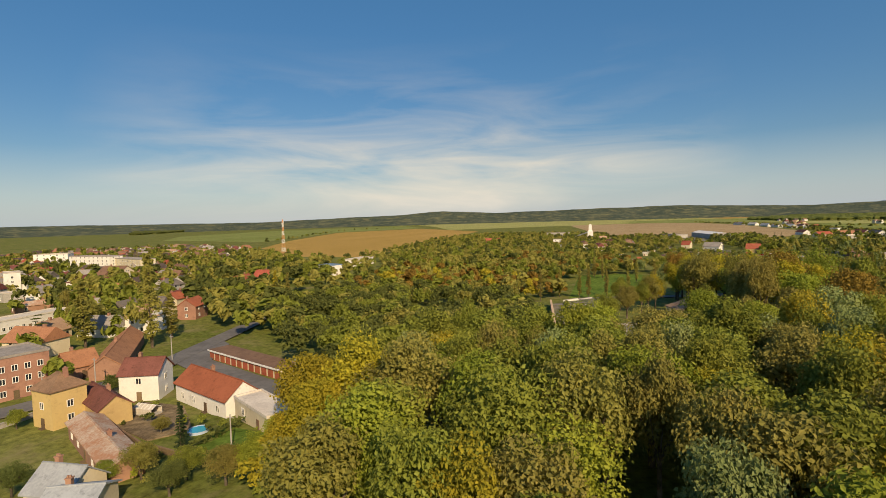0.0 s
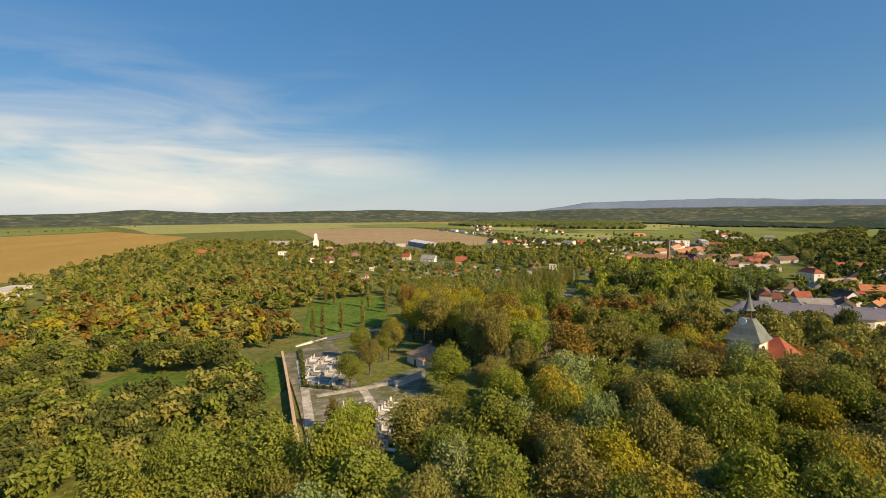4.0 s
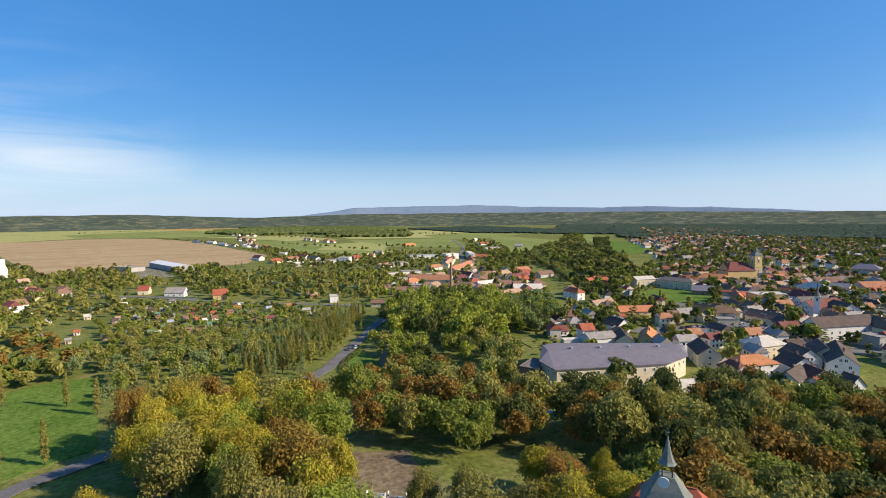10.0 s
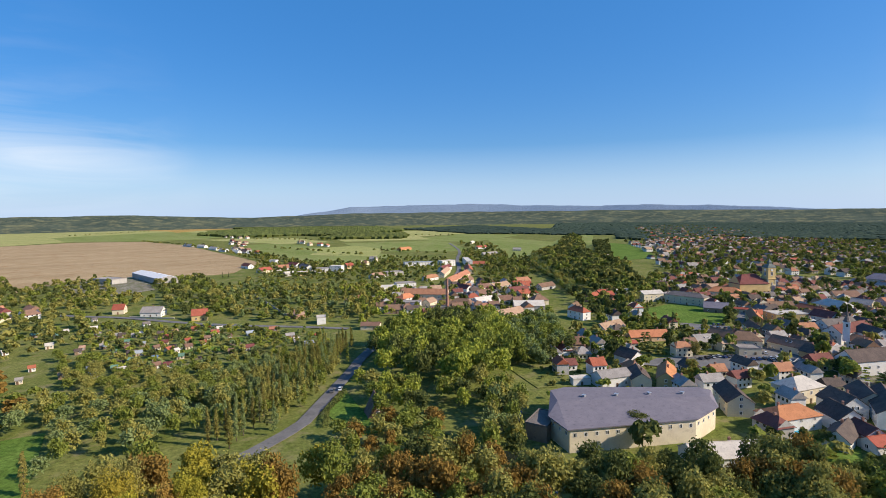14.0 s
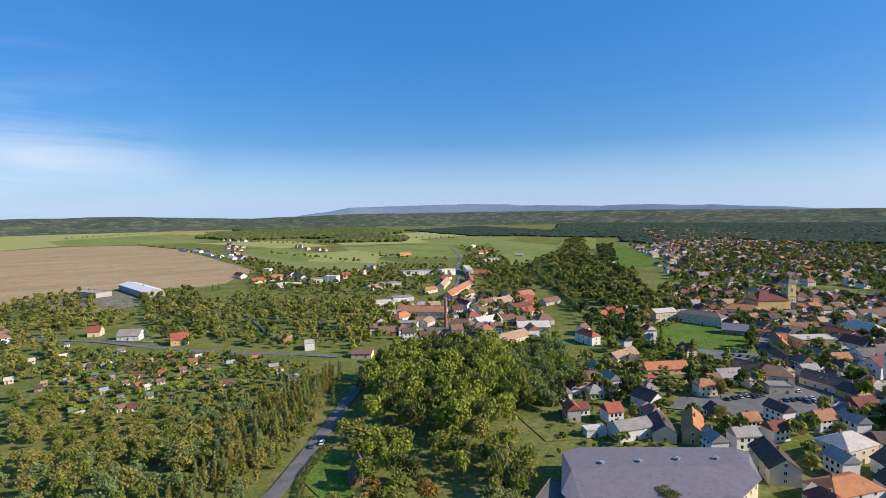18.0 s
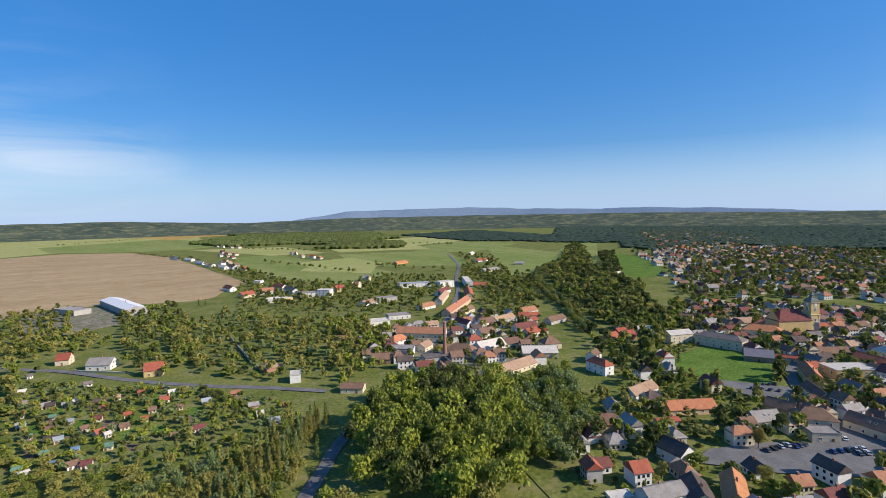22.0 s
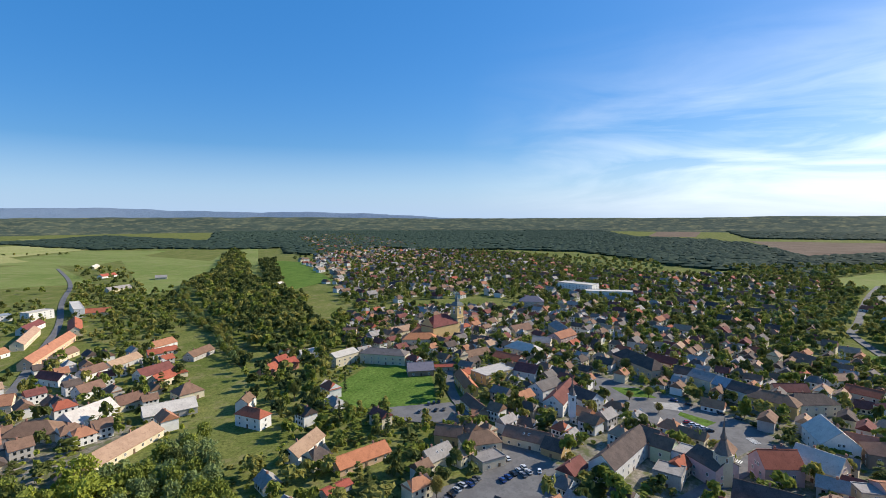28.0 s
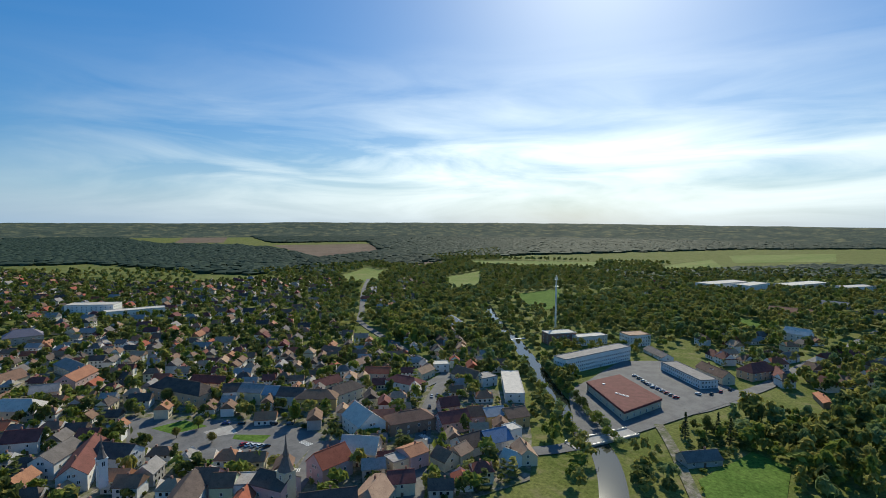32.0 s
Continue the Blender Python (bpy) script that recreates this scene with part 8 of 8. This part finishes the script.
grove([(520.6, -369.8), (526.0, -524.6), (384.5, -367.6), (378.4, -294.9), (402.1, -256.1), (451.4, -259.0)], 13, ['oak', 'olive', 'willow', 'dark', 'olive'], (10, 15), (4.5, 6.5), 34, "round", 1, "park trees")
grove([(422.6, -530.1), (370.3, -614.3), (277.3, -385.3), (327.8, -306.1)], 14, ['oak', 'olive', 'willow', 'dark', 'olive'], (10, 15), (4.5, 6.5), 35, "round", 1, "park trees")
grove([(704, -73.0), (725, -158.6), (618.0, -119.1), (547.9, -55.2), (586.1, -26.5)], 11, ['oak', 'olive', 'willow', 'dark', 'olive'], (14, 19), (5.5, 7.5), 36, "round", 1, "town grove")
grove([(557.5, -89.6), (583.2, -150.4), (452.9, -63.7), (437.3, -30.5)], 12, ['oak', 'olive', 'willow', 'dark', 'olive'], (8, 13), (4, 5.5), 37, "round", 1, "river bank trees")
grove([(666.0, -297.6), (698.8, -454.5), (574.9, -443.6), (492.8, -293.0), (519.5, -252.4)], 15, ['oak', 'olive', 'willow', 'dark', 'olive'], (9, 14), (4.5, 6), 38, "round", 1, "river bank trees")
grove([(375.6, -33.9), (396.6, -67.5), (347.9, -18.8), (310.8, 20.4), (300.2, 47.8), (327.0, 21.9)], 8, ['oak', 'olive', 'willow', 'dark', 'olive'], (8, 12), (3.6, 4.8), 39, "round", 1, "river bank trees")
grove([(322.6, -14.2), (315.9, -35.9), (293.3, -8.9), (280.7, 11.7), (291.0, 31.7)], 9, ['oak', 'olive', 'willow', 'dark', 'olive'], (6, 10), (3, 4.4), 40, "round", 1, "river bank trees")
grove([(1080, -158.9), (1249, -553.9), (923, -809), (597.3, -1351), (385.7, -590.3), (526.0, -524.6), (642.4, -547.4), (803, -490.6), (706, -232.6), (795, -107.3)], 17, ['oak', 'olive', 'willow', 'dark', 'olive'], (7, 13), (3.6, 5.6), 200, "round", 1, "")
grove([(448.4, -263.8), (471.3, -453.5), (385.7, -590.3), (312.7, -328.8), (333.0, -297.5), (390.4, -357.6)], 16, ['oak', 'olive', 'willow', 'dark', 'olive'], (7, 13), (3.6, 5.6), 201, "round", 1, "")
grove([(848, -31.1), (896, -146.9), (704, -73.0), (627.7, 2.3), (683.7, 24.5)], 16, ['oak', 'olive', 'willow', 'dark', 'olive'], (7, 13), (3.6, 5.6), 202, "round", 1, "")
grove([(568.3, -66.6), (633.3, -191.8), (469.0, -73.6), (426.1, -25.6), (478.2, -26.2)], 14, ['oak', 'olive', 'willow', 'dark', 'olive'], (7, 13), (3.6, 5.6), 203, "round", 1, "")
grove([(641.9, -434.3), (613.2, -594.7), (482.3, -435.6), (448.4, -263.8), (494.5, -238.6)], 15, ['oak', 'olive', 'willow', 'dark', 'olive'], (7, 13), (3.6, 5.6), 204, "round", 1, "")
grove([(1338, -267.9), (1845, -1209), (748, -316.1), (696.9, -188.0), (1051, -340.0), (1063, -198.8)], 20, ['oak', 'olive', 'willow', 'dark', 'olive'], (8, 13), (4, 6), 210, "round", 1, "")
grove([(-191.8, 197.4), (-211.7, 256.4), (-166.5, 240.1), (-84.0, 147.9), (-112.3, 141.4), (-136.5, 154.6)], 9, ['oak', 'dark', 'olive'], (8, 12), (3.8, 5.4), 41, "round", 1, "hill wood")
grove([(-305.9, 217.5), (-325.1, 269.9), (-187.2, 168.1), (-168.1, 129.1)], 11, ['olive', 'oak'], (10, 14), (4, 5.4), 42, "round", 1, "street trees")
grove([(-452.9, 393.4), (-392.8, 463.8), (-275.0, 403.0), (-199.8, 358.1), (-145.5, 241.9), (-237.2, 228.3)], 15, ['oak', 'dark', 'olive'], (8, 13), (4, 5.6), 43, "round", 1, "garden trees")
grove([(-716, 416.9), (-553.9, 387.8), (-406.0, 341.0), (-334.2, 268.6), (-355.0, 209.8)], 22, ['oak', 'dark', 'olive'], (8, 13), (4, 5.6), 44, "round", 1, "garden trees")
grove([(-44.4, 67.7), (-37.4, 76.6), (-19.4, 56.0), (-9.9, 49.2), (-33.4, 52.4)], 7, ['olive', 'yellow', 'oak'], (3, 6), (2.2, 3.4), 45, "round", 2, "scrub trees")
grove([(-252.0, 489.2), (-207.7, 618.9), (-64.4, 485.2), (-16.1, 447.0), (23.0, 377.0), (-10.0, 321.7), (-92.6, 329.8)], 20, ['olive', 'oak'], (6, 10), (3, 4.6), 46, "round", 1, "orchard trees")
grove([(-693.0, 591.2), (-462.2, 571.3), (-251.1, 435.8), (-123.8, 511.3), (11.3, 476.2), (25.4, 328.5), (-63.6, 287.7), (-118.2, 219.2), (-173.4, 261.9), (-277.3, 248.1)], 14, ['olive', 'oak', 'olive', 'dark', 'oak'], (6, 11), (3, 4.6), 47, "round", 1, "garden trees")
grove([(680.4, -485.2), (494.9, -1005), (332.5, -674.5), (351.7, -467.2), (455.1, -382.3), (561.3, -306.8)], 13, ['oak', 'olive', 'willow', 'dark', 'olive'], (8, 14), (4, 6), 220, "round", 1, "")
grove([(1016, -164.7), (797, -293.5), (625.9, -203.9), (547.4, -106.8), (599.6, -27.8), (778, -6.7)], 13, ['oak', 'olive', 'willow', 'dark', 'olive'], (8, 13), (3.6, 5.6), 221, "round", 1, "")
grove([(513.9, -161.7), (442.1, -126.4), (391.6, -52.9), (433.0, -72.9)], 9, ['oak', 'olive', 'willow', 'dark', 'olive'], (8, 12), (3.6, 4.8), 222, "round", 1, "")
grove([(378.1, -226.8), (323.8, -380.4), (282.6, -226.7), (316.0, -174.3)], 11, ['oak', 'olive', 'willow', 'dark', 'olive'], (8, 13), (3.6, 5), 223, "round", 1, "")
grove([(296.3, 377.9), (329.0, 350.0), (278.7, 294.1), (239.9, 285.1), (227.9, 304.4)], 9, ['oak', 'dark', 'willow'], (9, 14), (3.8, 5.4), 224, "round", 2, "")
grove([(89.1, 306.5), (130.0, 382.2), (176.8, 416.8), (169.8, 362.4), (126.0, 312.9), (103.7, 290.3)], 6.5, ['olive', 'willow', 'olive', 'oak'], (9, 14), (1.8, 2.6), 48, "poplar", 2, "lane poplars")
grove([(-125.0, 234.8), (-36.4, 230.4), (-14.0, 150.5), (-2.1, 115.0), (-13.2, 109.5), (-52.7, 126.4)], 8.5, ['dark', 'oak', 'dark', 'olive'], (6, 10.5), (3.4, 4.8), 49, "round", 2, "hill wood")
grove([(-319.7, 671.8), (-277.1, 1146), (114.7, 1021), (56.1, 510.3), (-43.8, 448.9), (-179.2, 404.1)], 12, ['olive', 'oak', 'dark', 'olive'], (5, 10), (2.8, 4.4), 50, "round", 1, "garden trees")
grove([(107.5, 246.4), (148.7, 214.8), (129.5, 174.8), (109.4, 176.6), (99.3, 194.2), (89.8, 206.7)], 9, ['oak', 'olive', 'russet', 'oak'], (12, 15), (4.4, 6), 51, "round", 3, "cemetery trees")
grove([(-144.5, 197.0), (-78.6, 195.3), (-26.4, 97.9), (-36.9, 91.5), (-64.3, 118.4), (-77.7, 120.9)], 8, ['dark', 'dark', 'oak'], (7, 11.5), (3.6, 5.0), 52, "round", 2, "hill wood")
grove([(-292.2, 178.3), (-302.5, 218.2), (-237.2, 228.3), (-166.0, 172.3), (-139.2, 127.4), (-142.8, 104.9)], 15, ['dark', 'oak', 'olive'], (8, 13), (3, 4.4), 53, "round", 1, "street trees")
grove([(306.1, 345.2), (345.5, 333.0), (413.6, 287.6), (285.0, 223.6), (206.2, 251.6), (240.8, 288.1)], 6.5, ['oak', 'olive', 'dark', 'lime'], (1.4, 4.2), (1.0, 2.2), 54, "bush", 1, "garden bushes")
grove([(499.2, 383.1), (486.5, 316.9), (431.5, 254.9), (362.5, 242.9), (365.2, 326.9)], 7, ['oak', 'olive', 'dark', 'lime'], (1.4, 4.5), (1.0, 2.3), 55, "bush", 1, "garden bushes")
grove([(324.3, -61.0), (275.0, -200.5), (238.3, -66.7), (280.9, -1.6)], 8, ['oak', 'dark', 'olive'], (2, 9), (1.6, 4.2), 56, "round", 1, "garden trees")
grove([(324.3, -61.0), (275.0, -200.5), (238.3, -66.7), (280.9, -1.6)], 6, ['oak', 'olive', 'dark', 'lime'], (1.4, 4), (1.0, 2.2), 57, "bush", 1, "garden bushes")
grove([(297.2, 556.9), (487.1, 519.1), (330.5, 357.4), (284.5, 361.6), (246.1, 418.7)], 9, ['oak', 'olive', 'dark', 'lime'], (1.6, 5), (1.2, 2.6), 61, "bush", 1, "garden bushes")
grove([(766, 985), (727, 751), (487.1, 519.1), (379.2, 531.3)], 11, ['oak', 'olive', 'dark'], (3, 9), (1.8, 4), 62, "round", 1, "garden trees")
grove([(364.3, 1254), (623.4, 851), (399.2, 583.8), (243.8, 741)], 13, ['oak', 'olive', 'dark'], (3, 9), (1.8, 4), 63, "round", 1, "garden trees")
grove([(-102.5, 85.3), (-80.6, 84.2), (-52.9, 82.5), (-33.5, 67.8), (-27.1, 55.5), (-52.0, 50.0), (-75.2, 58.8)], 5.5, ['oak', 'olive', 'dark', 'lime'], (1.2, 3.4), (0.8, 1.8), 67, "bush", 2, "garden bushes")
grove([(622.2, -155.5), (674.0, -251.9), (418.8, -66.8), (336.4, 5.8), (339.7, 24.1), (419.3, -31.7)], 10, ['oak', 'olive', 'willow', 'dark', 'olive'], (4, 10), (2.4, 4.4), 64, "round", 1, "river bank trees")
grove([(629.0, -273.6), (628.4, -672.2), (473.5, -405.4), (508.4, -277.9), (551.5, -212.6)], 13, ['oak', 'olive', 'willow', 'dark', 'olive'], (7, 13), (3.4, 5.4), 65, "round", 1, "park trees")
grove([(1690, 573.8), (1410, 36.5), (933, 84.1), (990, 382.1)], 20, ['oak', 'olive', 'willow', 'dark', 'olive'], (7, 13), (3.4, 5.4), 66, "round", 1, "garden trees")
grove([(330, 60), (420, -30), (560, 0), (640, 140), (560, 330), (400, 380), (330, 300)], 9, ['oak', 'olive', 'dark', 'lime'], (1.6, 5.5), (1.2, 2.6), 70, "bush", 1, "garden bushes")
grove([(330, 60), (420, -30), (560, 0), (640, 140), (560, 330), (400, 380), (330, 300)], 19, ['oak', 'olive', 'dark'], (6, 11), (3, 4.6), 71, "round", 1, "garden trees")
grove([(430, -160), (560, -90), (700, -160), (640, -420), (520, -500), (440, -330)], 12, ['oak', 'olive', 'willow', 'dark', 'olive'], (6, 12), (3.2, 5), 72, "round", 1, "river bank trees")
grove([(540, -420), (760, -160), (1300, -60), (1500, -700), (1000, -1100), (640, -900)], 15, ['oak', 'olive', 'willow', 'dark', 'olive'], (8, 14), (4, 6), 73, "round", 1, "garden trees")
suburb([(-707, 377), (-842, 586), (-607, 600), (-265, 276), (-236, 206), (-318, 173)], 25, 21, 12, 12, 5.0)
suburb([(1226, 716), (1685, 714), (1567, 374.8), (1177, 166.6), (1165, 8.9), (1142, -164.3), (1104, -189.7), (695.9, -25.7), (593.8, 63.8), (622.0, 136.3), (736, 207.1), (813, 325.0), (754, 417.5), (665.7, 440.9), (751, 511.3)], 27, 1, 11, -28)
suburb([(631.3, 450.3), (707, 401.2), (736, 207.1), (593.8, 63.8), (589.4, -0.8), (607.6, -97.9), (533.1, -75.3), (457.1, -50.2), (395.3, 0.9), (328.1, 49.9), (353.0, 240.9), (486.5, 316.9), (498.4, 365.3)], 14.5, 11, 9, -28, 4.0, 0.8)
suburb([(2382, 1591), (3002, 1650), (1935, 796), (1345, 749), (1332, 867)], 40, 2, 24, 60)
suburb([(917, -142.2), (1051, -340.0), (783, -188.5), (723, -109.4), (697.0, -53.6)], 26, 3, 26, 35)
suburb([(590.1, 13.7), (611.4, -35.0), (628.9, -101.7), (527.1, -60.0), (503.5, -7.1), (520.9, 38.1)], 22, 4, 16, -28)
suburb([(775, 234.9), (775, 149.1), (778, -6.7), (617.2, -9.5), (505.9, 23.7), (514.4, 87.5), (640.2, 163.6)], 24, 5, 13, -25)
suburb([(745, -671.5), (653.1, -664.5), (567.3, -457.4), (641.9, -434.3)], 40, 6, 30, 0)
suburb([(-728, 619.9), (-702, 674.0), (-515.5, 635.3), (-381.5, 440.0), (-337.0, 298.1)], 30, 7, 28, 10)
suburb([(604.5, 2342), (651.1, 1178), (441.6, 799), (361.8, 1348)], 45, 8, 60, 30)
suburb([(1278, 914), (1675, 835), (1616, 618.8), (1027, 428.2), (843, 451.2), (762, 507.2)], 30, 9, 26, -25)
suburb([(-12.4, 779), (29.6, 653.1), (2.4, 553.9), (-35.6, 608.6)], 30, 10, 20, 25)
suburb([(385.2, 336.6), (468.4, 350.4), (413.0, 301.1), (364.4, 281.9), (287.6, 269.0), (266.5, 300.1), (327.2, 327.9)], 19, 12, 12, -28, 5.0, 0.8)
suburb([(281.8, 318.2), (328.4, 282.0), (432.7, 243.4), (364.2, 176.4), (265.1, 157.9), (246.3, 181.4), (279.1, 201.9), (227.6, 260.9)], 17, 13, 12, -28, 4.0, 0.75)
suburb([(297.2, 556.9), (420.3, 564.8), (487.1, 519.1), (374.4, 398.7), (290.6, 379.0), (256.2, 421.7), (250.6, 470.6)], 18, 14, 14, -24, 4.0, 0.8)
suburb([(-201.0, 120.9), (-223.6, 160.5), (-287.7, 274.6), (-166.0, 172.3), (-111.5, 92.5), (-119.0, 74.3)], 26, 15, 16, 10, 5.0)
suburb([(463.6, -287.3), (384.5, -367.6), (311.4, -332.3), (282.6, -226.7), (316.0, -174.3), (390.6, -207.3)], 22, 16, 13, -28, 4.0)
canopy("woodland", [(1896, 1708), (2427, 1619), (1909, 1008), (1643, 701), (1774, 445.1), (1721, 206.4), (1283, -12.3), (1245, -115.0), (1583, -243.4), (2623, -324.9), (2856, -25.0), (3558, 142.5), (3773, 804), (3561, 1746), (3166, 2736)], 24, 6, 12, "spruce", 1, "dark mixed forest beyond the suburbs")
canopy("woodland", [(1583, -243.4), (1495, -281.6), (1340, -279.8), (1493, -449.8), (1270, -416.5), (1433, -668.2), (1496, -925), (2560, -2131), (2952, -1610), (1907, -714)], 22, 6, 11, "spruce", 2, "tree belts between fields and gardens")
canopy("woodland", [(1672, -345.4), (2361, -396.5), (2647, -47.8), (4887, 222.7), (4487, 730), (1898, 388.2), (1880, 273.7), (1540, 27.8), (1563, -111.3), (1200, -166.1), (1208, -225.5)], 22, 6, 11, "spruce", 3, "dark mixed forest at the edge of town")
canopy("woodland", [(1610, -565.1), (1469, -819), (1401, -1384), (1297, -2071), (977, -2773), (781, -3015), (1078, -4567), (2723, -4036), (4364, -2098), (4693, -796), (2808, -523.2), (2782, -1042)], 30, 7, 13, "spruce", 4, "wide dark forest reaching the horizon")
canopy("woodland", [(951, -762), (822, -829), (818, -1108), (719, -1445), (529.0, -1700), (452.6, -1302), (614.4, -1046), (733, -805), (751, -578.8)], 20, 6, 10, "spruce", 5, "tree belt before the works")
canopy("woodland", [(547.1, 2622), (1077, 3475), (1764, 3086), (1404, 2219), (1037, 2131), (603.5, 2198)], 24, 10, 16, "dark", 6, "dark spruce wood between fields")
canopy("woodland", [(788, 1790), (1110, 2176), (1192, 1880), (1019, 1609), (883, 1665)], 20, 10, 15, "dark", 7, "dark copse between meadows")
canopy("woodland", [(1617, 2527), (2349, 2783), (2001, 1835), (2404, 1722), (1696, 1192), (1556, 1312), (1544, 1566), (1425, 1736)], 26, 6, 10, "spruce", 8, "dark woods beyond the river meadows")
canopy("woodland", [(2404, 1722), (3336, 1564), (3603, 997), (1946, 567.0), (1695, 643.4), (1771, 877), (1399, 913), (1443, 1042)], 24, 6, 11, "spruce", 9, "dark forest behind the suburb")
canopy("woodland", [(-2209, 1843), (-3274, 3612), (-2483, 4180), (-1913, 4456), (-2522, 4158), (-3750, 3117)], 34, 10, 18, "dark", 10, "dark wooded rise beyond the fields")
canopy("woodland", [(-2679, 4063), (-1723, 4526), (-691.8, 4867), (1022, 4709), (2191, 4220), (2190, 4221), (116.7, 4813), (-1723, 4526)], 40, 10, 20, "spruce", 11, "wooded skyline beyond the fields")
canopy("woodland", [(1009, 3738), (1747, 3299), (1008, 1818), (863, 2082)], 26, 9, 15, "dark", 12, "dark wood behind the village")
canopy("woodland", [(-242.9, 4963), (340.5, 4939), (990, 4857), (1869, 4557), (911, 4873), (-240.0, 4963)], 40, 10, 18, "dark", 13, "wooded skyline beyond the pastures")
hedge_trees([(274.2, 2106), (353.8, 1593)], 0)
hedge_trees([(338.2, 1148), (380.2, 1737)], 1)
hedge_trees([(609.5, 2001), (776, 1602)], 2)
hedge_trees([(486.9, 1388), (537.9, 1005)], 3)
hedge_trees([(1082, 1793), (1244, 1585)], 4)
hedge_trees([(-1023, 1734), (-1062, 3061)], 5)
hedge_trees([(-661.6, 865), (-965, 1604)], 6)
hedge_trees([(625.1, 1140), (680.5, 920)], 7)
hedge_trees([(1142, -546.1), (969, -785)], 8)
hedge_trees([(97.9, 3031), (504.7, 3530)], 9)
bank_trees([(799, 799), (659.6, 677.3), (565.8, 566.2), (534.4, 516.2), (478.7, 461.1), (451.2, 427.4)], 1, 9)
bank_trees([(195.0, 258.9), (171.1, 242.7), (156.2, 221.9)], 2, 12)
bank_trees([(332.7, -7.2), (361.4, -22.7), (404.4, -46.6), (464.2, -85.9)], 3, 7)


plant_far_trees()
